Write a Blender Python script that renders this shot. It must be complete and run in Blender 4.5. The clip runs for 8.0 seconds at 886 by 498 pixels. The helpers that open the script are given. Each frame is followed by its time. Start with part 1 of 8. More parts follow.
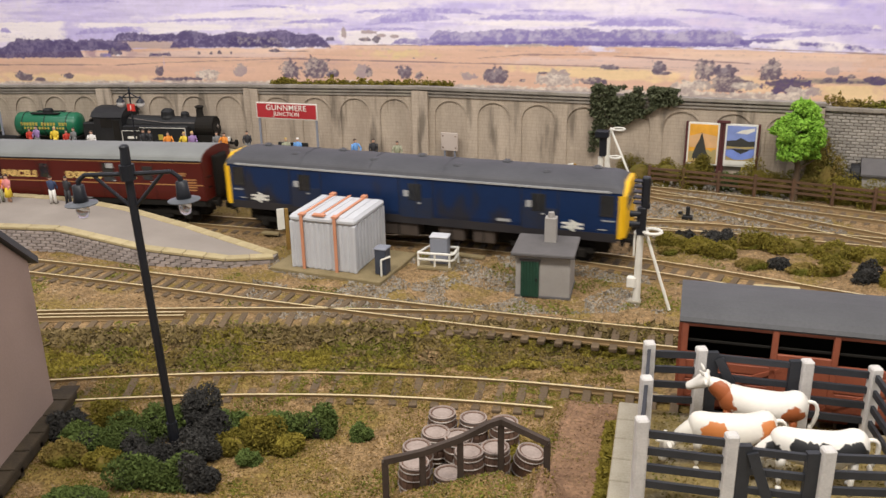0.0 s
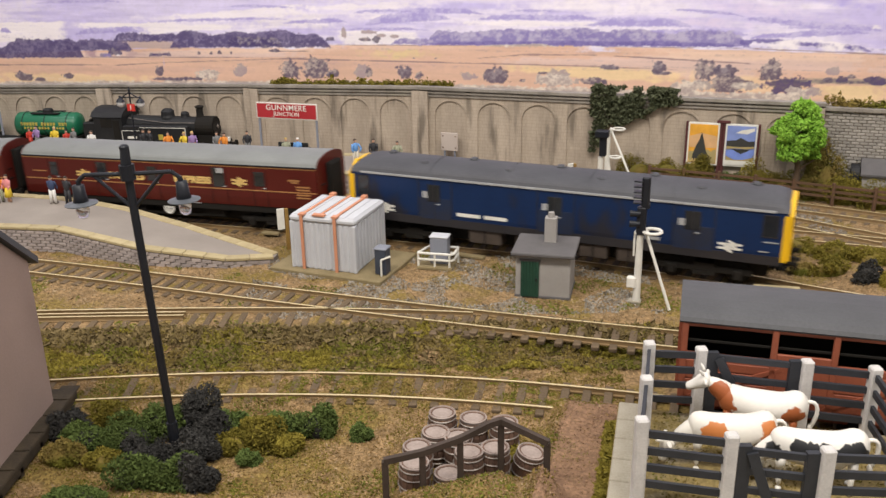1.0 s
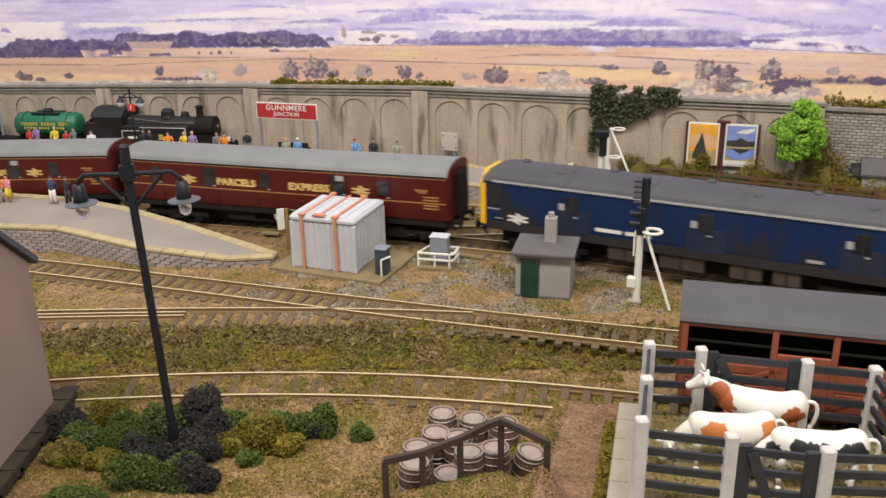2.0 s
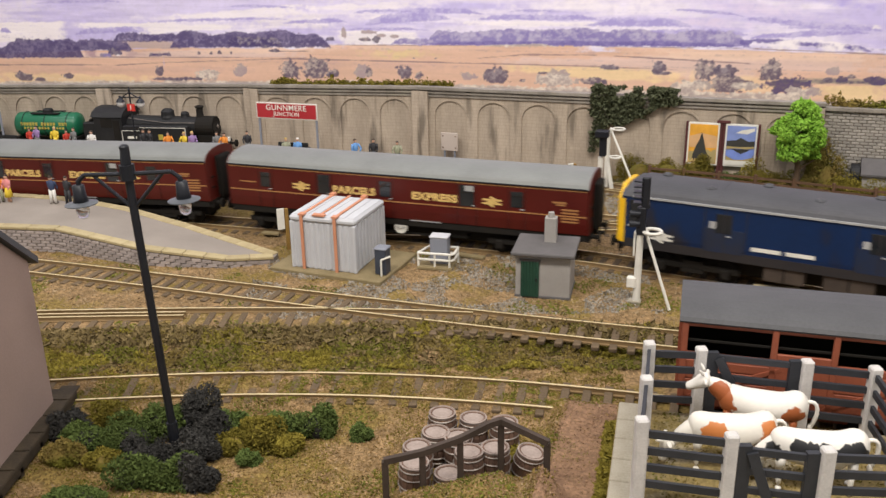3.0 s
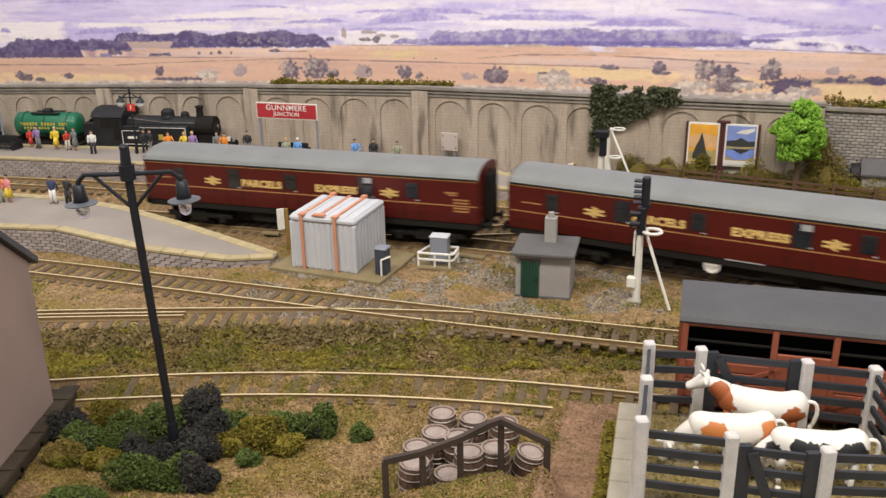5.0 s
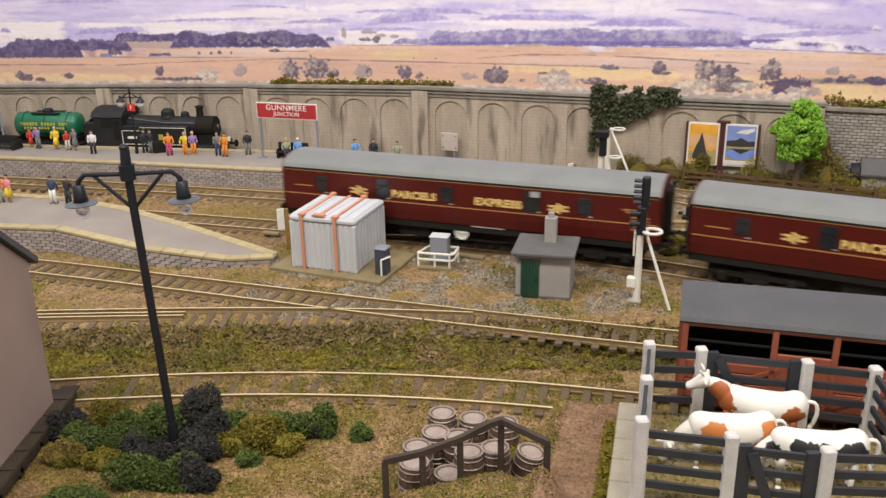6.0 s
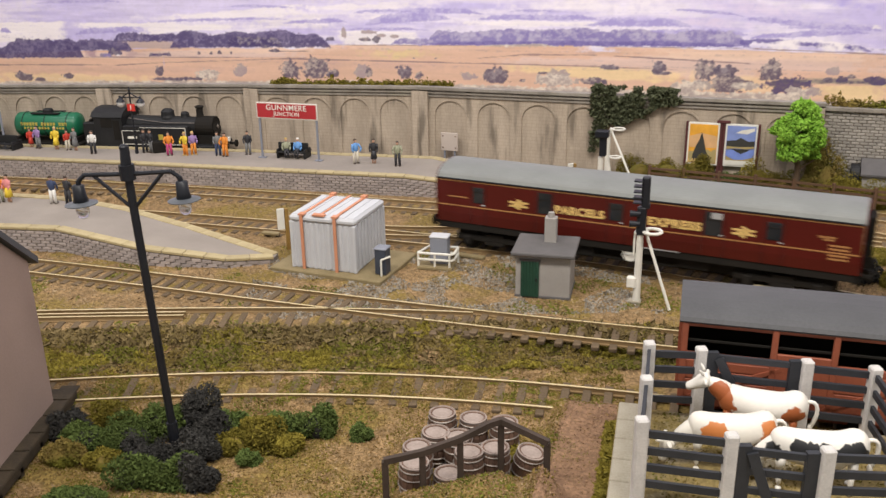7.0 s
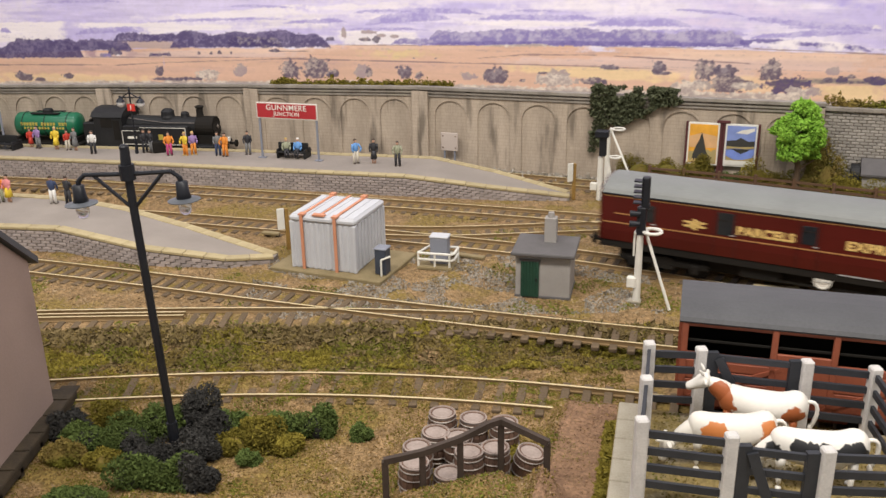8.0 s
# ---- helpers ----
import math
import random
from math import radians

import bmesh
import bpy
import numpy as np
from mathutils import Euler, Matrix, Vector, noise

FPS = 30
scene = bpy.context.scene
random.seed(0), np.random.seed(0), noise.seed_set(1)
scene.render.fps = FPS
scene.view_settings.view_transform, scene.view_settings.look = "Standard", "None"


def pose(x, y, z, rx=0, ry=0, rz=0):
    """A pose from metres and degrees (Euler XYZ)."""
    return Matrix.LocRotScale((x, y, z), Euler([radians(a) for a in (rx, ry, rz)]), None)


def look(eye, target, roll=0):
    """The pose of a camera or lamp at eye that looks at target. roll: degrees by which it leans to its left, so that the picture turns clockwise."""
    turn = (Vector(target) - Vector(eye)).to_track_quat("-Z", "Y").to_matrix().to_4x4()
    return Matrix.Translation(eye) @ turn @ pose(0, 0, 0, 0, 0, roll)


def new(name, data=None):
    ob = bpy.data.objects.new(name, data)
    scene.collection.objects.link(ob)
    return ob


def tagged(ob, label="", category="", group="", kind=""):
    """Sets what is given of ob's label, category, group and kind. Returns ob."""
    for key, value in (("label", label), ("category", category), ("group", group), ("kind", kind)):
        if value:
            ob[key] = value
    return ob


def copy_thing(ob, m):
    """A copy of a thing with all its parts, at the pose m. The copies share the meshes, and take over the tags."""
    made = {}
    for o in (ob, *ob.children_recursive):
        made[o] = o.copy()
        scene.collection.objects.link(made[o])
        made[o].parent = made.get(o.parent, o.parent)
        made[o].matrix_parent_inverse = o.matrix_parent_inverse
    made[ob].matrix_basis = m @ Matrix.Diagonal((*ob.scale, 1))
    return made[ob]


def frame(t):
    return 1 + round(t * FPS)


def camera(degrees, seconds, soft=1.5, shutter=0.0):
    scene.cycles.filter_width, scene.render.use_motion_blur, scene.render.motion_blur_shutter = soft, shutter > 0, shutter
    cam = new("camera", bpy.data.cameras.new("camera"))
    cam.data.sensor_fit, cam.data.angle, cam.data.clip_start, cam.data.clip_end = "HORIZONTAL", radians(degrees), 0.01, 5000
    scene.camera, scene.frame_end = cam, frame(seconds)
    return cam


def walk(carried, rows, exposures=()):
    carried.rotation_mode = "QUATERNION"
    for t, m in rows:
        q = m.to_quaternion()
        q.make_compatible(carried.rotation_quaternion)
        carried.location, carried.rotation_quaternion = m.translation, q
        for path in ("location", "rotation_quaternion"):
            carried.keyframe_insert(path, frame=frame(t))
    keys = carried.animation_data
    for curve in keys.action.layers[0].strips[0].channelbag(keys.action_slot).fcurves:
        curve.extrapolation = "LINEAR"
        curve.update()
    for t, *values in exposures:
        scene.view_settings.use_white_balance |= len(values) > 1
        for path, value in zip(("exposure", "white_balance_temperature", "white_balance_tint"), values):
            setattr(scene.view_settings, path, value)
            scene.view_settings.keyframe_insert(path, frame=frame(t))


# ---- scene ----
# Model railway at 1:76. Numbers below are scale metres; K turns them into true metres.
K = 1 / 76.2


def at(x, y, z, rz=0.0, rx=0.0, ry=0.0):
    return pose(x * K, y * K, z * K, rx, ry, rz)


# ---- camera ----
cam = camera(52.78, 8.0, soft=1.5, shutter=0.8)
EYE = pose(0, 0, 13.695 * K, 90 - 19.83, 0, 0) @ pose(0, 0, 0, 0, 0, -0.955)
walk(cam, [(0.0, EYE), (8.0, EYE)])

# ---- light: a hall with white light from tubes above the layout ----
world = bpy.data.worlds.new("hall")
scene.world = world
world.use_nodes = True
world.node_tree.nodes["Background"].inputs[0].default_value = (1.0, 0.96, 0.93, 1)
world.node_tree.nodes["Background"].inputs[1].default_value = 0.47


def area_lamp(name, x, y, z, tx, ty, tz, w, h, watts, color):
    d = bpy.data.lights.new(name, "AREA")
    d.shape, d.size, d.size_y, d.energy, d.color = "RECTANGLE", w * K, h * K, watts, color
    ob = new(name, d)
    ob.matrix_world = look(Vector((x, y, z)) * K, Vector((tx, ty, tz)) * K)
    return ob


area_lamp("lighting_tube", -6, 3, 54, 0, 38, 0, 90, 7, 9.6, (1.0, 0.94, 0.86))
area_lamp("backdrop_tube", 0, 47, 42, 2, 60, 6, 100, 3, 2.2, (0.93, 0.90, 1.0))


# ---- materials ----
def rgb(c):
    return (*c, 1)


def mat(name, a, b=None, scale=3.0, rough=0.7, metal=0.0, bump=0.15, fine=30.0, spots=None, spot_at=0.62, spot_scale=0.6, per_piece=0.0, spec=0.4, stretch=(1, 1, 1), grain=None, courses=None):
    """Two-scale noise between colours a and b, optional patches of a third colour, fine relief."""
    m = bpy.data.materials.new(name)
    m.use_nodes = True
    t = m.node_tree
    n, l = t.nodes, t.links
    bs = n["Principled BSDF"]
    b = b or tuple(min(1, c * 0.72) for c in a)
    co = n.new("ShaderNodeTexCoord")
    mp = n.new("ShaderNodeMapping")
    mp.inputs["Scale"].default_value = tuple(s / K for s in stretch)
    l.new(co.outputs["Object"], mp.inputs["Vector"])
    n1, n2 = n.new("ShaderNodeTexNoise"), n.new("ShaderNodeTexNoise")
    n1.inputs["Scale"].default_value, n1.inputs["Detail"].default_value = scale, 5
    n2.inputs["Scale"].default_value, n2.inputs["Detail"].default_value = fine, 3
    l.new(mp.outputs[0], n1.inputs["Vector"])
    l.new(mp.outputs[0], n2.inputs["Vector"])
    av = n.new("ShaderNodeMath")
    av.operation = "MULTIPLY_ADD"
    l.new(n2.outputs[0], av.inputs[0])
    av.inputs[1].default_value = 0.6
    l.new(n1.outputs[0], av.inputs[2])
    mr = n.new("ShaderNodeMapRange")
    mr.inputs[1].default_value, mr.inputs[2].default_value = 0.52, 1.08
    l.new(av.outputs[0], mr.inputs[0])
    mx = n.new("ShaderNodeMix")
    mx.data_type = "RGBA"
    mx.inputs[6].default_value, mx.inputs[7].default_value = rgb(a), rgb(b)
    l.new(mr.outputs[0], mx.inputs[0])
    out = mx.outputs[2]
    if spots:
        n3 = n.new("ShaderNodeTexNoise")
        n3.inputs["Scale"].default_value, n3.inputs["Detail"].default_value = spot_scale, 6
        l.new(mp.outputs[0], n3.inputs["Vector"])
        r3 = n.new("ShaderNodeMapRange")
        r3.inputs[1].default_value, r3.inputs[2].default_value = spot_at - 0.04, spot_at + 0.05
        l.new(n3.outputs[0], r3.inputs[0])
        m3 = n.new("ShaderNodeMix")
        m3.data_type = "RGBA"
        l.new(r3.outputs[0], m3.inputs[0])
        l.new(out, m3.inputs[6])
        m3.inputs[7].default_value = rgb(spots)
        out = m3.outputs[2]
    if grain:
        # granular look: each little cell its own brightness
        vo = n.new("ShaderNodeTexVoronoi")
        vo.inputs["Scale"].default_value = grain[0]
        l.new(mp.outputs[0], vo.inputs["Vector"])
        se = n.new("ShaderNodeSeparateColor")
        l.new(vo.outputs["Color"], se.inputs[0])
        r5 = n.new("ShaderNodeMapRange")
        r5.inputs[3].default_value, r5.inputs[4].default_value = 1 - grain[1], 1 + grain[1]
        l.new(se.outputs[0], r5.inputs[0])
        h5 = n.new("ShaderNodeHueSaturation")
        l.new(r5.outputs[0], h5.inputs["Value"])
        l.new(out, h5.inputs["Color"])
        out = h5.outputs[0]
    if courses:
        sp, cb = n.new("ShaderNodeSeparateXYZ"), n.new("ShaderNodeCombineXYZ")
        l.new(co.outputs["Object"], sp.inputs[0])
        sc = n.new("ShaderNodeVectorMath")
        sc.operation = "SCALE"
        sc.inputs["Scale"].default_value = 1 / K
        l.new(sp.outputs[0], cb.inputs[0])
        l.new(sp.outputs[2], cb.inputs[1])
        l.new(cb.outputs[0], sc.inputs[0])
        br = n.new("ShaderNodeTexBrick")
        br.inputs["Scale"].default_value = 1.0
        br.inputs["Brick Width"].default_value, br.inputs["Row Height"].default_value, br.inputs["Mortar Size"].default_value = courses[0], courses[1], 0.02
        br.inputs["Color1"].default_value, br.inputs["Color2"].default_value, br.inputs["Mortar"].default_value = (1, 1, 1, 1), (0.95, 0.95, 0.95, 1), (0.88, 0.88, 0.88, 1)
        l.new(sc.outputs[0], br.inputs["Vector"])
        mb = n.new("ShaderNodeMix")
        mb.data_type, mb.blend_type = "RGBA", "MULTIPLY"
        mb.inputs[0].default_value = 1.0
        l.new(out, mb.inputs[6])
        l.new(br.outputs[0], mb.inputs[7])
        out = mb.outputs[2]
    if per_piece:
        oi, ge = n.new("ShaderNodeObjectInfo"), n.new("ShaderNodeNewGeometry")
        ad = n.new("ShaderNodeMath")
        ad.operation = "ADD"
        l.new(oi.outputs["Random"], ad.inputs[0])
        l.new(ge.outputs["Random Per Island"], ad.inputs[1])
        r4 = n.new("ShaderNodeMapRange")
        r4.inputs[2].default_value = 2.0
        r4.inputs[3].default_value, r4.inputs[4].default_value = 1 - per_piece, 1 + per_piece
        l.new(ad.outputs[0], r4.inputs[0])
        hs = n.new("ShaderNodeHueSaturation")
        l.new(r4.outputs[0], hs.inputs["Value"])
        l.new(out, hs.inputs["Color"])
        out = hs.outputs[0]
    l.new(out, bs.inputs["Base Color"])
    bs.inputs["Roughness"].default_value, bs.inputs["Metallic"].default_value = rough, metal
    bs.inputs["Specular IOR Level"].default_value = spec
    if bump:
        bp = n.new("ShaderNodeBump")
        bp.inputs["Strength"].default_value, bp.inputs["Distance"].default_value = bump, 0.03 * K
        l.new(av.outputs[0], bp.inputs["Height"])
        l.new(bp.outputs[0], bs.inputs["Normal"])
    return m


M_ground = mat("earth", (0.335, 0.22, 0.112), (0.14, 0.09, 0.042), 2.2, 0.95, 0, 1.0, 22, (0.20, 0.14, 0.045), 0.53, 0.5, grain=(13, 0.38), spec=0.15)
M_ballast = mat("ballast", (0.41, 0.305, 0.185), (0.23, 0.165, 0.095), 1.5, 0.95, 0, 0, 12, spec=0.1, per_piece=0.22)
M_gravel = mat("grey gravel", (0.42, 0.39, 0.34), (0.22, 0.19, 0.15), 2.0, 0.95, 0, 0, 10, spec=0.1, per_piece=0.3)
M_grass = mat("flock olive", (0.25, 0.18, 0.055), (0.13, 0.10, 0.03), 0.7, 0.95, 0, 0, 9, (0.13, 0.125, 0.022), 0.5, 0.45, spec=0.1, per_piece=0.32)
M_flock_y = mat("flock yellow green", (0.235, 0.19, 0.034), (0.125, 0.105, 0.02), 1.5, 0.95, 0, 0, 9, spec=0.1, per_piece=0.4)
M_flock_g = mat("flock green", (0.105, 0.14, 0.04), (0.055, 0.08, 0.022), 1.5, 0.95, 0, 0, 9, spec=0.1, per_piece=0.4)
M_flock_d = mat("flock dark", (0.06, 0.057, 0.052), (0.028, 0.028, 0.028), 1.5, 0.95, 0, 0, 9, spec=0.1, per_piece=0.4)
M_leaf = mat("bright leaf", (0.28, 0.48, 0.06), (0.13, 0.28, 0.035), 2, 0.7, 0, 0, 9, spec=0.1, per_piece=0.35)
M_ivy = mat("ivy leaf", (0.12, 0.13, 0.075), (0.05, 0.058, 0.03), 2, 0.6, 0, 0, 9, spec=0.1, per_piece=0.5)
M_rock = mat("bank rock", (0.25, 0.185, 0.085), (0.12, 0.09, 0.042), 2, 0.95, 0, 0, 12, spec=0.1, per_piece=0.5)
M_bark = mat("bark", (0.12, 0.08, 0.05), None, 4, 0.9)
M_sleeper = mat("sleeper", (0.165, 0.115, 0.068), (0.075, 0.052, 0.03), 3, 0.9, 0, 0.4, 20, per_piece=0.3, stretch=(1, 4, 1))
M_rust = mat("rail side rust", (0.26, 0.17, 0.08), (0.17, 0.11, 0.05), 3, 0.75, 0.1, 0.2)
M_railtop = mat("rail head", (0.92, 0.78, 0.46), (0.70, 0.56, 0.32), 2, 0.42, 0.45, 0.05)
M_wall = mat("retaining wall stone", (0.50, 0.415, 0.33), (0.34, 0.28, 0.22), 0.8, 0.92, 0, 0.5, 11, (0.20, 0.165, 0.13), 0.6, 0.7, stretch=(1.5, 1.5, 0.22), courses=(0.62, 0.2))
M_coping = mat("wall coping", (0.34, 0.305, 0.265), (0.17, 0.15, 0.13), 1.2, 0.9, 0, 0.5, 12, (0.30, 0.27, 0.22), 0.62, 0.9)
M_brick = mat("platform brick", (0.40, 0.34, 0.315), (0.27, 0.235, 0.225), 1.2, 0.9, 0, 0.5, 15, per_piece=0.35)
M_greybrick = mat("grey brick", (0.40, 0.37, 0.33), (0.25, 0.23, 0.21), 1.2, 0.9, 0, 0.5, 15, per_piece=0.35)
M_mortar = mat("mortar", (0.26, 0.225, 0.19), (0.16, 0.14, 0.12), 2, 0.95)
M_tarmac = mat("platform tarmac", (0.31, 0.27, 0.235), (0.235, 0.205, 0.18), 0.5, 0.9, 0, 0.3, 25)
M_edging = mat("platform edge stone", (0.47, 0.39, 0.225), (0.32, 0.255, 0.14), 1.5, 0.85, 0, 0.4, 18, per_piece=0.15)
M_concrete = mat("concrete", (0.42, 0.38, 0.31), (0.27, 0.24, 0.18), 1.2, 0.9, 0, 0.4, 18)
M_slab = mat("mossy slab", (0.28, 0.22, 0.12), (0.18, 0.14, 0.07), 1.2, 0.9, 0, 0.5, 16)
M_blue = mat("blue livery", (0.006, 0.024, 0.085), (0.005, 0.017, 0.06), 0.6, 0.45, 0, 0.05, 10, (0.02, 0.02, 0.028), 0.60, 0.6, stretch=(1, 1, 0.5), spec=0.3)
M_dirt = mat("dirty lower paint", (0.028, 0.024, 0.025), (0.016, 0.015, 0.019), 0.8, 0.6, 0, 0.1)
M_maroon_d = mat("maroon door joint", (0.035, 0.006, 0.005), None, 0.6, 0.5)
M_maroon = mat("maroon livery", (0.088, 0.010, 0.007), (0.066, 0.0075, 0.005), 0.6, 0.38, 0, 0.03, 10, spec=0.3)
M_roof_b = mat("dark grey roof", (0.075, 0.075, 0.084), (0.048, 0.048, 0.055), 0.6, 0.6, 0, 0.1, 10)
M_roof_m = mat("mid grey roof", (0.215, 0.225, 0.215), (0.165, 0.17, 0.165), 0.5, 0.5, 0, 0.08, 10)
M_gut = mat("pale gutter line", (0.40, 0.40, 0.40), None, 1, 0.6)
M_yellow = mat("warning yellow", (0.85, 0.50, 0.01), (0.70, 0.40, 0.01), 1, 0.5, 0, 0.05)
M_under = mat("underframe black", (0.014, 0.013, 0.012), (0.02, 0.017, 0.014), 1.5, 0.8, 0, 0.2, spec=0.12)
M_white = mat("white paint", (0.78, 0.76, 0.70), (0.62, 0.60, 0.54), 1.5, 0.6, 0, 0.15)
M_cream = mat("cream lettering", (0.74, 0.52, 0.19), (0.62, 0.42, 0.14), 2, 0.6, 0, 0)
M_line = mat("lining", (0.42, 0.20, 0.07), None, 2, 0.6, 0, 0)
M_glassd = mat("dark window", (0.012, 0.014, 0.018), (0.03, 0.032, 0.035), 1.0, 0.12, 0, 0, spec=0.6)
M_black = mat("black paint", (0.012, 0.012, 0.013), (0.022, 0.022, 0.023), 1.5, 0.55, 0, 0.1, spec=0.25)
M_lampblack = mat("lamp post black", (0.012, 0.013, 0.018), (0.02, 0.022, 0.028), 2, 0.4, 0.2, 0.05)
M_cont = mat("pale grey container", (0.55, 0.555, 0.585), (0.47, 0.475, 0.50), 0.8, 0.75, 0, 0.1, spec=0.25)
M_strap = mat("orange strap", (0.62, 0.28, 0.16), (0.50, 0.21, 0.12), 2, 0.6, 0, 0.05)
M_cab = mat("grey cabinet", (0.24, 0.255, 0.30), (0.20, 0.21, 0.25), 1, 0.5, 0, 0.05)
M_navy = mat("slate cabinet", (0.055, 0.065, 0.09), None, 1, 0.5, 0, 0.05)
M_hut = mat("hut render", (0.34, 0.32, 0.30), (0.27, 0.25, 0.235), 1.0, 0.85, 0, 0.2, 25)
M_hutroof = mat("hut roof felt", (0.13, 0.12, 0.12), (0.09, 0.085, 0.085), 1.2, 0.85, 0, 0.2, 25)
M_door = mat("dark green door", (0.02, 0.065, 0.04), (0.012, 0.045, 0.028), 2, 0.5, 0, 0.1)
M_baux = mat("bauxite wagon", (0.31, 0.088, 0.045), (0.23, 0.064, 0.034), 1.2, 0.6, 0, 0.15, 15)
M_wagroof = mat("wagon roof grey", (0.088, 0.088, 0.094), (0.062, 0.062, 0.067), 0.6, 0.6, 0, 0.08, 12)
M_signred = mat("sign maroon", (0.42, 0.03, 0.04), (0.36, 0.025, 0.03), 1, 0.5, 0, 0)
M_pink = mat("pink rendered wall", (0.37, 0.27, 0.235), (0.30, 0.22, 0.19), 0.35, 0.8, 0, 0.12, 14)
M_slate = mat("slate roof", (0.10, 0.10, 0.115), (0.07, 0.07, 0.08), 1.2, 0.6, 0, 0.2)
M_timber = mat("weathered timber", (0.06, 0.042, 0.024), (0.028, 0.021, 0.013), 2, 0.85, 0, 0.4, 20)
M_fence = mat("brown fence", (0.065, 0.045, 0.035), (0.04, 0.028, 0.022), 2, 0.75, 0, 0.2)
M_fence2 = mat("rust brown fence", (0.14, 0.075, 0.04), (0.09, 0.05, 0.03), 2, 0.8, 0, 0.2)
M_stave = mat("barrel stave", (0.20, 0.115, 0.08), (0.10, 0.06, 0.045), 2, 0.75, 0, 0.3, 20, per_piece=0.3)
M_lid = mat("barrel lid", (0.40, 0.325, 0.29), (0.24, 0.19, 0.165), 2.5, 0.8, 0, 0.3, 14, (0.20, 0.15, 0.13), 0.6, 2.0)
M_hoop = mat("barrel hoop", (0.30, 0.26, 0.23), None, 2, 0.5, 0.5, 0.1)
M_green = mat("tank wagon green", (0.015, 0.15, 0.075), (0.012, 0.11, 0.055), 0.8, 0.35, 0, 0.05)
M_gold = mat("gilt lettering", (0.50, 0.40, 0.08), None, 2, 0.5, 0, 0)
M_globe = mat("opal globe", (0.55, 0.52, 0.50), (0.45, 0.43, 0.42), 2, 0.3, 0, 0)
M_dock = mat("dock surface", (0.25, 0.185, 0.075), (0.165, 0.125, 0.045), 1.0, 0.95, 0, 0.5, 12, (0.38, 0.33, 0.24), 0.55, 0.5, grain=(12, 0.25))
M_path = mat("path earth", (0.26, 0.155, 0.09), (0.15, 0.085, 0.05), 1.0, 0.95, 0, 0.6, 12, grain=(14, 0.3))
M_skin = mat("doll skin", (0.60, 0.36, 0.25), None, 3, 0.6, 0, 0)


def patched(name, a, c, patches):
    """Coat a with painted patches c: uneven rounds at (x, y, z, radius)."""
    m = mat(name, a, tuple(v * 0.9 for v in a), 1.0, 0.5, 0, 0.06, 8)
    t = m.node_tree
    n, l = t.nodes, t.links
    bs = n["Principled BSDF"]
    base = bs.inputs["Base Color"].links[0].from_socket
    co, mp, no = n.new("ShaderNodeTexCoord"), n.new("ShaderNodeMapping"), n.new("ShaderNodeTexNoise")
    mp.inputs["Scale"].default_value = (1 / K, 1 / K, 1 / K)
    no.inputs["Scale"].default_value = 4.5
    l.new(co.outputs["Object"], mp.inputs["Vector"])
    l.new(mp.outputs[0], no.inputs["Vector"])
    least = None
    for x, y, z, r in patches:
        d = n.new("ShaderNodeVectorMath")
        d.operation = "DISTANCE"
        d.inputs[1].default_value = (x, y, z)
        l.new(mp.outputs[0], d.inputs[0])
        s = n.new("ShaderNodeMath")
        s.operation = "SUBTRACT"
        l.new(d.outputs["Value"], s.inputs[0])
        s.inputs[1].default_value = r
        if least:
            q = n.new("ShaderNodeMath")
            q.operation = "MINIMUM"
            l.new(least, q.inputs[0])
            l.new(s.outputs[0], q.inputs[1])
            least = q.outputs[0]
        else:
            least = s.outputs[0]
    w = n.new("ShaderNodeMath")
    w.operation = "MULTIPLY_ADD"
    l.new(no.outputs[0], w.inputs[0])
    w.inputs[1].default_value = 0.3
    l.new(least, w.inputs[2])
    r = n.new("ShaderNodeMapRange")
    r.inputs[1].default_value, r.inputs[2].default_value, r.inputs[3].default_value, r.inputs[4].default_value = 0.13, 0.16, 1.0, 0.0
    l.new(w.outputs[0], r.inputs[0])
    mx = n.new("ShaderNodeMix")
    mx.data_type = "RGBA"
    l.new(r.outputs[0], mx.inputs[0])
    l.new(base, mx.inputs[6])
    mx.inputs[7].default_value = rgb(c)
    l.new(mx.outputs[2], bs.inputs["Base Color"])
    return m


def paint(name, c):
    return mat(name, c, None, 2, 0.55, 0, 0.05)


def clear_glass(name):
    m = bpy.data.materials.new(name)
    m.use_nodes = True
    b = m.node_tree.nodes["Principled BSDF"]
    b.inputs["Base Color"].default_value = (0.85, 0.87, 0.9, 1)
    b.inputs["Roughness"].default_value, b.inputs["Transmission Weight"].default_value, b.inputs["IOR"].default_value = 0.15, 0.85, 1.2
    return m


M_glass = clear_glass("lamp glass")


# ---- mesh tools (scale metres) ----
def box(bm, cx, cy, cz, sx, sy, sz, rz=0.0, bev=0.0, ry=0.0, rx=0.0, taper=1.0):
    r = bmesh.ops.create_cube(bm, size=1.0, matrix=Matrix.Translation((cx, cy, cz)) @ Euler((rx, ry, rz)).to_matrix().to_4x4() @ Matrix.Diagonal((sx, sy, sz, 1)))
    vs = r["verts"]
    if bev:
        es = list({e for v in vs for e in v.link_edges})
        bmesh.ops.bevel(bm, geom=es, offset=bev, segments=1, affect="EDGES", profile=0.5)
    return vs


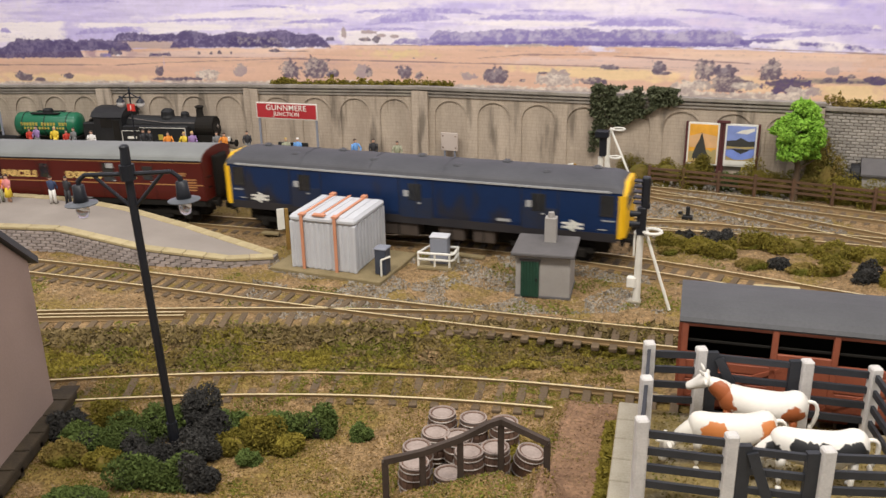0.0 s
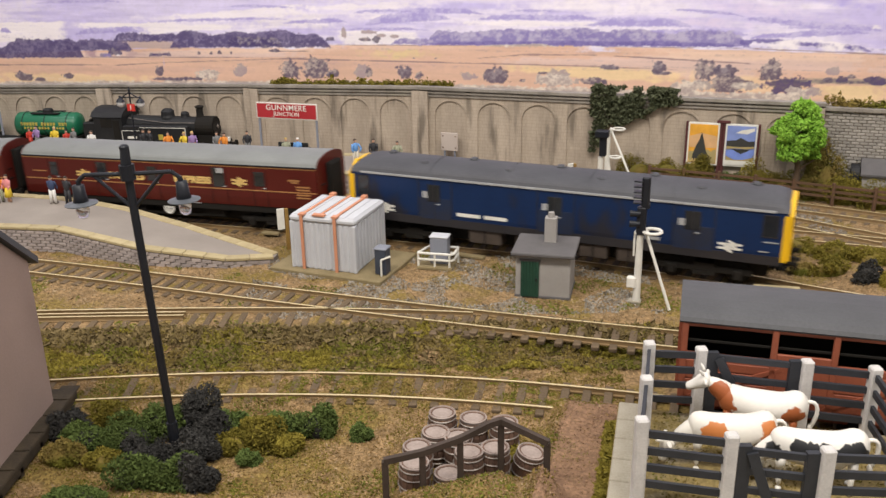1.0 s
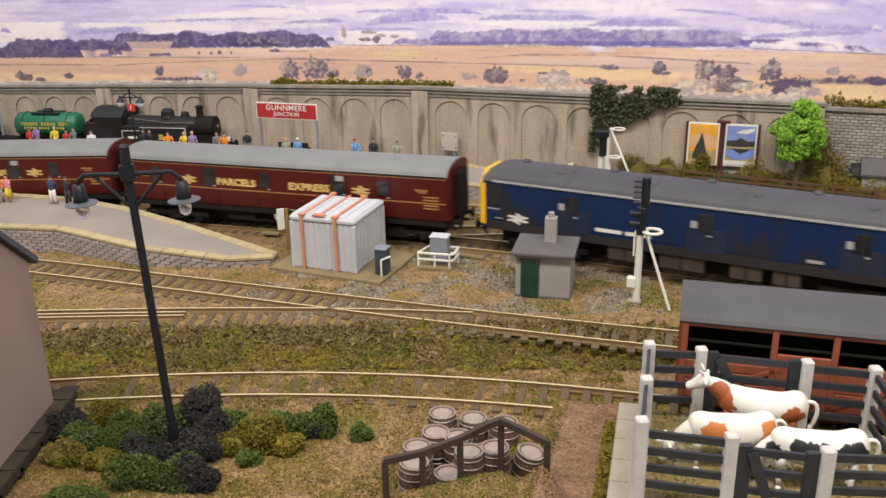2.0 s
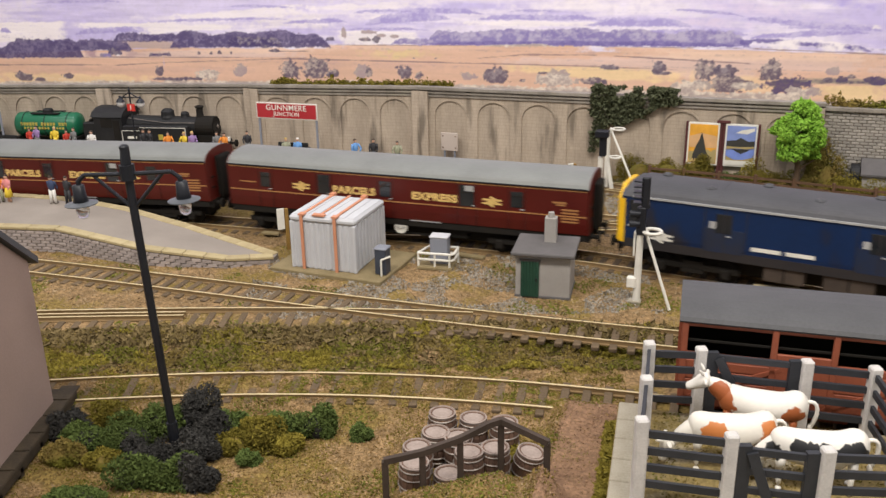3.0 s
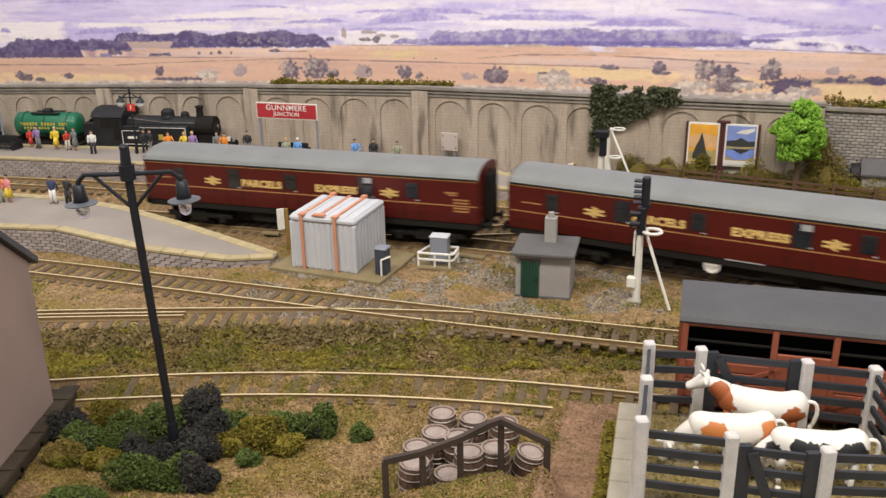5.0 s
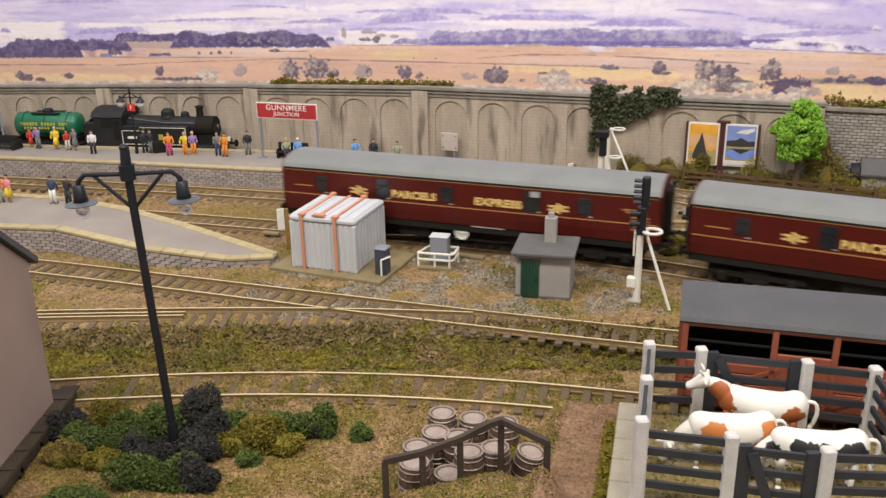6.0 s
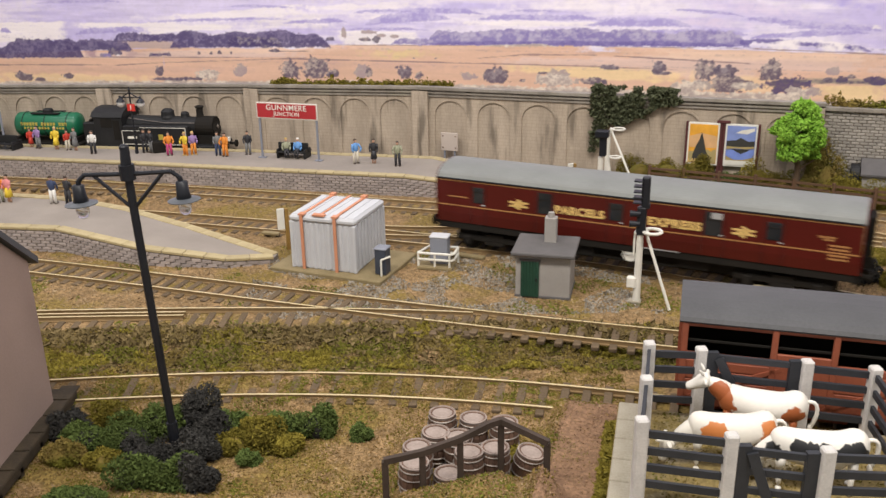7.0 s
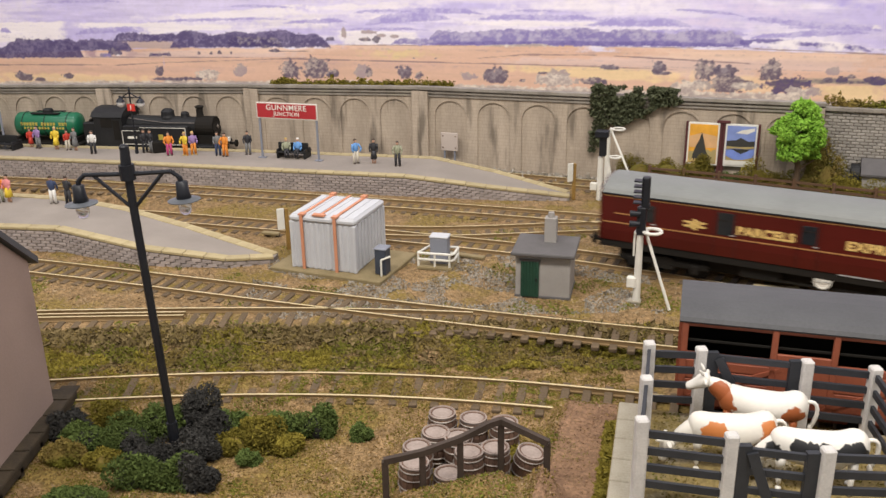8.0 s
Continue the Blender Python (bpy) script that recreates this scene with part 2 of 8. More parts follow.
def rod(bm, p, q, r0, r1=None, seg=8):
    p, q = Vector(p), Vector(q)
    d = q - p
    m = Matrix.Translation((p + q) / 2) @ d.to_track_quat("Z", "Y").to_matrix().to_4x4()
    return bmesh.ops.create_cone(bm, cap_ends=True, segments=seg, radius1=r0, radius2=r0 if r1 is None else r1, depth=d.length, matrix=m)["verts"]


def beam(bm, p, q, w, h):
    p, q = Vector(p), Vector(q)
    d = q - p
    m = Matrix.Translation((p + q) / 2) @ d.to_track_quat("X", "Z").to_matrix().to_4x4() @ Matrix.Diagonal((d.length, w, h, 1))
    return bmesh.ops.create_cube(bm, size=1.0, matrix=m)["verts"]


def ball(bm, c, rx, ry, rz, u=10, v=7, m=None):
    return bmesh.ops.create_uvsphere(bm, u_segments=u, v_segments=v, radius=1.0, matrix=Matrix.Translation(c) @ (m or Matrix()) @ Matrix.Diagonal((rx, ry, rz, 1)))["verts"]


def lathe(bm, prof, seg=16, c=(0, 0, 0)):
    rings = []
    for r, z in prof:
        rings.append([bm.verts.new((c[0] + r * math.cos(2 * math.pi * i / seg), c[1] + r * math.sin(2 * math.pi * i / seg), c[2] + z)) for i in range(seg)])
    for a, b in zip(rings, rings[1:]):
        for i in range(seg):
            bm.faces.new((a[i], a[(i + 1) % seg], b[(i + 1) % seg], b[i]))
    bm.faces.new(rings[0][::-1])
    bm.faces.new(rings[-1])


def ring(bm, c, R, r, n=24, k=6, tilt=None):
    t = tilt or Matrix()
    vs = [[bm.verts.new(Vector(c) + t @ Vector(((R + r * math.cos(2 * math.pi * j / k)) * math.cos(2 * math.pi * i / n), (R + r * math.cos(2 * math.pi * j / k)) * math.sin(2 * math.pi * i / n), r * math.sin(2 * math.pi * j / k)))) for j in range(k)] for i in range(n)]
    for i in range(n):
        for j in range(k):
            bm.faces.new((vs[i][j], vs[(i + 1) % n][j], vs[(i + 1) % n][(j + 1) % k], vs[i][(j + 1) % k]))


def tube(bm, pts, r, k=6):
    """One continuous round bar through the points."""
    rings = []
    for i, p in enumerate(pts):
        d = (Vector(pts[min(i + 1, len(pts) - 1)]) - Vector(pts[max(i - 1, 0)])).normalized()
        u = d.cross(Vector((0, 1, 0))).normalized()
        v = d.cross(u)
        rings.append([bm.verts.new(Vector(p) + (u * math.cos(2 * math.pi * j / k) + v * math.sin(2 * math.pi * j / k)) * r) for j in range(k)])
    for a, c in zip(rings, rings[1:]):
        for j in range(k):
            bm.faces.new((a[j], a[(j + 1) % k], c[(j + 1) % k], c[j]))
    bm.faces.new(rings[0][::-1])
    bm.faces.new(rings[-1])


def prism(bm, poly, z0, z1):
    """Upright prism over a plan outline, counter-clockwise."""
    lo = [bm.verts.new((x, y, z0)) for x, y in poly]
    hi = [bm.verts.new((x, y, z1)) for x, y in poly]
    n = len(poly)
    bm.faces.new(lo[::-1])
    bm.faces.new(hi)
    for i in range(n):
        bm.faces.new((lo[i], lo[(i + 1) % n], hi[(i + 1) % n], hi[i]))


def extrude_x(bm, prof, x0, x1, shrink=1.0):
    """A profile in (y, z) drawn out along x."""
    a = [bm.verts.new((x0, y, z)) for y, z in prof]
    b = [bm.verts.new((x1, y, z)) for y, z in prof]
    n = len(prof)
    for i in range(n):
        bm.faces.new((a[i], b[i], b[(i + 1) % n], a[(i + 1) % n]))
    bm.faces.new(a)
    bm.faces.new(b[::-1])


def finish(name, bm, materials, smooth=False):
    bmesh.ops.recalc_face_normals(bm, faces=bm.faces)
    bm.transform(Matrix.Scale(K, 4))
    me = bpy.data.meshes.new(name)
    bm.to_mesh(me)
    bm.free()
    for m in materials if isinstance(materials, (list, tuple)) else [materials]:
        me.materials.append(m)
    if smooth:
        me.polygons.foreach_set("use_smooth", [True] * len(me.polygons))
    return me


def part(name, bm, material, parent, label="", smooth=False):
    ob = new(name, finish(name, bm, material, smooth))
    ob.parent = parent
    return tagged(ob, label)


def solid(name, bm, material, label="", category="", group="", kind="", m=None, smooth=False):
    ob = new(name, finish(name, bm, material, smooth))
    if m:
        ob.matrix_world = m
    return tagged(ob, label, category, group, kind)


def thing(name, m, label, category, group="", kind=""):
    ob = new(name)
    ob.empty_display_size = 0.01
    ob.matrix_world = m
    return tagged(ob, label, category, group, kind)


def B():
    return bmesh.new()


def boxes(*specs, bev=0.0):
    bm = B()
    for s in specs:
        box(bm, *s, bev=bev)
    return bm


def text_mesh(name, words, size, material, parent, m, depth=0.015, label="", bold=0.022):
    cu = bpy.data.curves.new(name, "FONT")
    cu.body, cu.size, cu.extrude, cu.align_x, cu.align_y = words, size * K, depth * K, "CENTER", "CENTER"
    cu.offset = size * K * bold
    cu.space_character = 1.06
    tmp = new(name, cu)
    me = bpy.data.meshes.new_from_object(tmp.evaluated_get(bpy.context.evaluated_depsgraph_get()))
    bpy.data.objects.remove(tmp)
    me.materials.clear()
    me.materials.append(material)
    ob = new(name, me)
    ob.parent = parent
    ob.matrix_basis = m
    return tagged(ob, label)


def clump_mesh(name, material, pts, size, rnd, sides=4):
    """Loose flock: one small bent flake or chip at each of the points."""
    vs, fs = [], []
    for x, y, z in pts:
        s = size * rnd.uniform(0.6, 1.5)
        k = len(vs)
        for _ in range(4):
            vs.append(((x + rnd.gauss(0, s)) * K, (y + rnd.gauss(0, s)) * K, (z + rnd.gauss(0, s)) * K))
        fs += [(k, k + 1, k + 2), (k, k + 2, k + 3), (k, k + 3, k + 1), (k + 1, k + 3, k + 2)]
    me = bpy.data.meshes.new(name)
    me.from_pydata(vs, [], fs)
    me.materials.append(material)
    return me


def blob_points(rnd, rx, ry, rz, n, lumps=5, z0=0.0):
    """Points in a lumpy mound: several overlapping half-balls of uneven size."""
    cs = [(rnd.uniform(-0.6, 0.6) * rx, rnd.uniform(-0.6, 0.6) * ry, rnd.uniform(0.1, 0.75) * rz, rnd.uniform(0.3, 0.55)) for _ in range(lumps)] + [(0, 0, 0.2 * rz, 0.62)]
    out = []
    while len(out) < n:
        cx, cy, cz, f = rnd.choice(cs)
        d = Vector((rnd.gauss(0, 1), rnd.gauss(0, 1), rnd.gauss(0, 1)))
        d.normalize()
        w = rnd.uniform(0.72, 1.03)
        p = (cx + d.x * f * rx * w, cy + d.y * f * ry * w, z0 + cz + d.z * f * rz * w)
        if p[2] > z0 - 0.05:
            out.append(p)
    return out


# ---- ground ----
class Curve:
    """A line in plan, y as a smooth function of x, walked by its length from x = 0."""

    def __init__(self, pts, degree=3, x0=None, x1=None):
        px, py = [p[0] for p in pts], [p[1] for p in pts]
        c = np.polyfit(px, py, min(degree, len(pts) - 1))
        lo, hi = min(px), max(px)
        self.xs = np.linspace(lo - 60, hi + 60, 9001)
        inside = np.clip(self.xs, lo, hi)
        self.ys = np.polyval(c, inside) + np.polyval(np.polyder(c), inside) * (self.xs - inside)
        self.s = np.concatenate([[0], np.cumsum(np.hypot(np.diff(self.xs), np.diff(self.ys)))])
        self.s -= np.interp(0, self.xs, self.s)
        self.lo, self.hi = (lo if x0 is None else x0), (hi if x1 is None else x1)

    def spot(self, s):
        return Vector((np.interp(s, self.s, self.xs), np.interp(s, self.s, self.ys)))

    def s_at(self, x):
        return float(np.interp(x, self.xs, self.s))

    def frame_at(self, s):
        a, b = self.spot(s - 0.1), self.spot(s + 0.1)
        d = (b - a).normalized()
        return self.spot(s), d


MAIN = Curve([(-34, 48.26), (-28, 47.75), (-22, 46.89), (-16, 45.06), (-10, 42.78), (-5, 40.94), (0, 39.19), (5, 37.3), (10, 34.91), (15, 31.96), (19, 29.72)], 6, -60, 60)


def main_y(x):
    return float(np.interp(x, MAIN.xs, MAIN.ys))


def main_z(x):
    """The main line falls gently towards the station."""
    return 0.032 * min(x + 6.0, 0.0)


def smooth(a, b, x):
    t = min(1.0, max(0.0, (x - a) / (b - a)))
    return t * t * (3 - 2 * t)


def bank_line(x):
    """Foot of the bank between the upper lines and the front siding."""
    return 28.1 - 0.012 * max(x, -4) ** 2 if x > -4 else 28.0


def ground_z(x, y):
    z = -0.2
    foot = bank_line(x)
    z -= 0.45 * (1 - smooth(foot - 0.2, foot + 2.3, y))
    z += 0.5 * smooth(3.1, 3.7, x + 0.26 * (24.5 - y)) * (1 - smooth(24.3, 25.0, y + 0.28 * (x - 4)))
    mound = 19.9 + 0.35 * (x + 1.0) if x < 1.4 else 20.75 - 0.6 * (x - 1.4)
    z += 0.75 * smooth(-1.9, -1.2, x) * (1 - smooth(mound - 0.5, mound + 0.05, y)) * (1 - smooth(2.4, 3.2, x))
    line = 26.2 - (0.018 * (x + 3.5) ** 2 if x > -3.5 else 0.0)
    z += 0.15 * (1 - smooth(0.9, 1.7, abs(y - line))) * (1 - smooth(2.5, 4.0, x))
    if 20 < y and -40 < x < -6:
        z += main_z(x) * (1 - smooth(1.5, 2.6, abs(y - main_y(x))))
    rough = 0.05 * noise.noise(Vector((x * 0.9, y * 0.9, 0))) + 0.03 * noise.noise(Vector((x * 3.1, y * 3.1, 4)))
    if foot - 1 < y < foot + 2.4:
        rough *= 3
    return z + rough


def build_ground():
    xs = np.concatenate([np.arange(-60, -22, 1.5), np.arange(-22, 24, 0.22), np.arange(24, 60, 1.5)])
    ys = np.concatenate([np.arange(8, 15, 1.0), np.arange(15, 46, 0.22), np.arange(46, 80, 0.8)])
    vs = [(x * K, y * K, ground_z(x, y) * K) for y in ys for x in xs]
    n = len(xs)
    fs = [(j * n + i, j * n + i + 1, (j + 1) * n + i + 1, (j + 1) * n + i) for j in range(len(ys) - 1) for i in range(n - 1)]
    me = bpy.data.meshes.new("ground")
    me.from_pydata(vs, [], fs)
    me.materials.append(M_ground)
    me.polygons.foreach_set("use_smooth", [True] * len(me.polygons))
    tagged(new("ground", me), "brown earth and dry grass scatter on the layout base", "ground", "", "structure")


build_ground()
bm = boxes((0, 44, -5, 119.5, 71.5, 7.5))
solid("baseboard", bm, M_timber, "dark timber baseboard carrying the layout", "baseboard", kind="structure")
bm = boxes((0, 44, -70.5, 900, 900, 1))
solid("hall_floor", bm, M_concrete, "plain grey hall floor under the layout", "floor", kind="structure")


# ---- tracks ----
def sleeper_mesh(length):
    bm = B()
    box(bm, 0, 0, -0.06, 0.27, length, 0.14, bev=0.02)
    return finish("sleeper", bm, M_sleeper)


SLEEPER = sleeper_mesh(2.25)


def rail_mesh(curve, off, z, s0, s1, fall=None):
    n = max(4, int((s1 - s0) / 0.5))
    vs, fs, mi = [], [], []
    prof = ((-0.10, -0.20), (-0.10, -0.165), (-0.03, -0.14), (-0.03, -0.06), (-0.04, -0.045), (-0.04, 0.0), (0.04, 0.0), (0.04, -0.045), (0.03, -0.06), (0.03, -0.14), (0.10, -0.165), (0.10, -0.20))
    m = len(prof)
    for i in range(n + 1):
        c, d = curve.frame_at(s0 + (s1 - s0) * i / n)
        nn = Vector((-d.y, d.x))
        for u, w in prof:
            p = c + nn * (off + u)
            vs.append((p.x * K, p.y * K, (z + w + (fall(c.x) if fall else 0.0)) * K))
    for i in range(n):
        for j in range(m):
            a, b = i * m + j, i * m + (j + 1) % m
            fs.append((a, a + m, b + m, b))
            mi.append(1 if j == 5 else 0)
    me = bpy.data.meshes.new("rail")
    me.from_pydata(vs, [], fs)
    me.materials.append(M_rust)
    me.materials.append(M_railtop)
    me.polygons.foreach_set("material_index", mi)
    return me


def build_track(curve, label, gauge=1.3, z=0.0, x0=None, x1=None, spacing=0.62, skip=(), rails=(-1, 1), sink=0.0, fall=None):
    t = thing("railway_track", at(0, 0, 0), label, "railway track", "tracks of the junction", "structure")
    s0, s1 = curve.s_at(curve.lo if x0 is None else x0), curve.s_at(curve.hi if x1 is None else x1)
    for side in rails:
        ob = new("rail", rail_mesh(curve, side * gauge / 2, z, s0, s1, fall))
        ob.parent = t
    s, rnd, k = s0, random.Random(int(s0 * 10)), 0
    while s < s1 and k < 290:
        c, d = curve.frame_at(s)
        if not any(a < c.x < b for a, b in skip):
            ob = new("sleeper", SLEEPER)
            ob.parent = t
            ob.matrix_basis = at(c.x, c.y, z - 0.17 - sink + rnd.uniform(-0.015, 0.01) + (fall(c.x) if fall else 0.0), math.degrees(math.atan2(d.y, d.x)) + rnd.uniform(-1.5, 1.5))
            k += 1
        s += spacing
    return t


DLINE = Curve([(-30, 52.3), (-26.5, 51.4), (-9.4, 47.3), (-3.05, 45.3), (7.5, 42.3), (10.1, 41.3), (19.9, 37.75), (26, 35.6)], 3)
ALINE = Curve([(-36, 58.9), (-28, 58.0), (-20, 56.8), (-12, 55.4), (0, 52.2), (4, 50.5), (8.2, 48.4), (11.3, 46.9), (21.5, 41.3), (28, 37.6)], 3)
BLINE = Curve([(8.5, 48.2), (11.1, 46.5), (15.5, 42.6), (20.2, 38.4)], 3)
ELINE = Curve([(-6, 41.9), (1.8, 40.6), (7.3, 40.95), (12.5, 40.4)], 3)
T2 = Curve([(-24, 38.6), (-18.2, 36.75), (-11.4, 34.6), (-6.45, 33.05), (-2.4, 31.55), (2.2, 29.98), (8.0, 28.45), (15, 26.6)], 3)
T1 = Curve([(-30, 31.3), (-15.6, 31.2), (-10.5, 31.1), (-6, 31.0), (-1.5, 30.75), (1.0, 30.25)], 3)
SIDING = Curve([(-30, 26.4), (-13, 26.1), (-8, 26.27), (-3.5, 26.22), (0.2, 25.8), (3.3, 25.2), (5.9, 24.55), (10.2, 23.25), (16, 21.4)], 4)
build_track(MAIN, "curved main line with weathered rails and brown sleepers", 1.35, x0=-40, x1=34, fall=main_z)
build_track(DLINE, "platform line with weathered rails and brown sleepers", 1.3)
build_track(ALINE, "line along the retaining wall with rusty rails", 1.3)
build_track(BLINE, "crossover between the wall line and the platform line", 1.3, spacing=0.7)
build_track(ELINE, "crossover between the main and platform lines", 1.3, spacing=0.7)
build_track(T2, "goods line with weathered rails and exposed sleepers", 1.35, sink=-0.03)
top_line = build_track(T1, "goods line along the top of the grassy bank", 1.2, rails=(1,))
for off in (0.24, -0.06):
    ob = new("rail", rail_mesh(T1, off, 0.0, T1.s_at(-30), T1.s_at(-9.9)))
    ob.parent = top_line
build_track(SIDING, "front siding with bright rails half buried in earth", 1.5, -0.4, spacing=0.68, sink=-0.075)


# ---- loose ground cover ----
M_turf = mat("dead turf", (0.29, 0.185, 0.075), (0.15, 0.095, 0.038), 1.5, 0.95, 0, 0, 9, per_piece=0.4, spec=0.1)


def scatter(name, label, material, region, n, size, seed, lift=0.02, flat=0.6):
    rnd = random.Random(seed)
    pts = []
    x0, x1, y0, y1 = region[:4]
    keep = region[4] if len(region) > 4 else (lambda x, y: True)
    tries = 0
    while len(pts) < n and tries < n * 8:
        tries += 1
        x, y = rnd.uniform(x0, x1), rnd.uniform(y0, y1)
        if keep(x, y):
            pts.append((x, y, ground_z(x, y) + lift))
    ob = new(name, clump_mesh(name, material, pts, size, rnd))
    return tagged(ob, label, "ground cover", "", "stuff")


def patchy(f, cut, seed):
    return lambda x, y: noise.noise(Vector((x * f, y * f, seed))) > cut


def on_bank(x, y):
    return bank_line(x) - 0.5 < y < bank_line(x) + 2.2 and noise.noise(Vector((x * 0.9, y * 1.5, 7))) > -0.25


def above_bank(x, y):
    return y > bank_line(x) + 2.3 and abs(y - main_y(x)) > 1.3


scatter("ballast_stones", "loose brown ballast stones between the tracks", M_ballast, (-22, 22, 29.5, 50, above_bank), 60000, 0.028, 11, 0.0)
scatter("grey_stones", "loose grey gravel round the huts", M_gravel, (-8, 8.5, 31, 37.5, patchy(0.45, 0.0, 3)), 18000, 0.034, 12, 0.0)
scatter("bank_rocks", "dark broken rock along the bank", M_rock, (-20, 9, 28.5, 30.6, lambda x, y: bank_line(x) + 1.15 < y < bank_line(x) + 2.25), 9000, 0.075, 13)
scatter("bank_grass", "olive grass flock on the bank", M_grass, (-20, 9, 27, 31, on_bank), 60000, 0.027, 14, 0.05)
scatter("bank_moss", "yellow green flock on the bank", M_flock_y, (-20, 9, 27, 29.8, patchy(0.8, 0.2, 21)), 9000, 0.028, 15, 0.07)
scatter("crest_stones", "brown broken stone along the bank crest", M_rock, (-16, 3, 29.2, 30.7, lambda x, y: bank_line(x) + 1.5 < y < bank_line(x) + 2.3 and noise.noise(Vector((x * 0.7, y, 33))) > -0.1), 2600, 0.05, 46, 0.06)
scatter("bank_tufts", "bright moss tufts on the bank", M_flock_y, (-16, 8, 27.4, 30.4, lambda x, y: noise.noise(Vector((x * 0.55, y * 0.9, 52))) > 0.28 and y < bank_line(x) + 2.1), 9000, 0.03, 47, 0.1)
scatter("bank_soil", "dark brown soil crumbs on the bank", M_rock, (-20, 9, 27, 30.4, lambda x, y: bank_line(x) - 0.6 < y < bank_line(x) + 2.2), 15000, 0.045, 25, 0.04)
scatter("front_scatter", "dry yellowish grass scatter on the front ground", M_flock_y, (-13, 6, 18, 27.8, patchy(0.6, -0.05, 5)), 34000, 0.018, 16, 0.01)
scatter("front_turf", "brown dead grass scatter on the front ground", M_turf, (-13, 6, 18, 28), 52000, 0.019, 19, 0.005)
scatter("front_stones", "small brown stones on the front ground", M_ballast, (-13, 6, 18, 28), 14000, 0.02, 17, 0.0)
scatter("siding_weeds", "weeds between the siding sleepers", M_grass, (-12, 6, 24.8, 27.4, patchy(1.1, 0.05, 9)), 7000, 0.026, 18, 0.02)


def build_path():
    """Trodden reddish earth ramp between the barrels and the dock."""
    bm = B()
    rows = []
    for j in range(34):
        y = 16.0 + j * 0.26
        left, right = 3.75 - 0.30 * (24.4 - y) * 1.05, 5.1 - 0.256 * (22.85 - y)
        rows.append([bm.verts.new((left + (right - left) * i / 9, y, ground_z(left + (right - left) * i / 9, y) + 0.035 - (0.05 if i in (0, 9) else 0))) for i in range(10)])
    for a, b in zip(rows, rows[1:]):
        for i in range(9):
            bm.faces.new((a[i], a[i + 1], b[i + 1], b[i]))
    solid("footpath", bm, M_path, "trodden reddish brown earth path beside the dock", "path", kind="structure", smooth=True)
    scatter("path_grit", "brown grit on the trodden path", M_pathgrit, (2.2, 5.2, 17, 24.5, lambda x, y: 3.75 - 0.315 * (24.4 - y) < x < 5.0 - 0.256 * (22.85 - y)), 3500, 0.016, 44, 0.035)
    scatter("dock_moss", "green moss along the dock edge", M_flock_y, (3, 5.5, 17, 23, lambda x, y: -0.35 < x - (5.02 - 0.256 * (22.85 - y)) < -0.02), 2200, 0.04, 45, 0.08)


M_pathgrit = mat("path grit", (0.34, 0.215, 0.135), (0.22, 0.135, 0.085), 1.5, 0.95, 0, 0, 12, per_piece=0.3, spec=0.1)
build_path()
scatter("grey_ballast", "grey stone ballast between the running lines", M_gravel, (8.5, 19, 39.5, 47, lambda x, y: noise.noise(Vector((x * 0.4, y * 0.4, 90))) > -0.2), 9000, 0.045, 91, 0.0)
M_mossy = mat("moss", (0.17, 0.17, 0.03), (0.09, 0.10, 0.02), 1.5, 0.95, 0, 0, 9, per_piece=0.4, spec=0.1)
scatter("track_weeds", "sparse green weeds among the ballast", M_mossy, (-18, 12, 29.6, 41, lambda x, y: noise.noise(Vector((x * 0.55, y * 0.55, 61))) > 0.22 and above_bank(x, y)), 7000, 0.028, 71, 0.02)
scatter("front_moss", "green moss scatter on the front ground", M_mossy, (-13, 5, 18, 27.5, patchy(0.5, 0.2, 81)), 9000, 0.022, 72, 0.015)


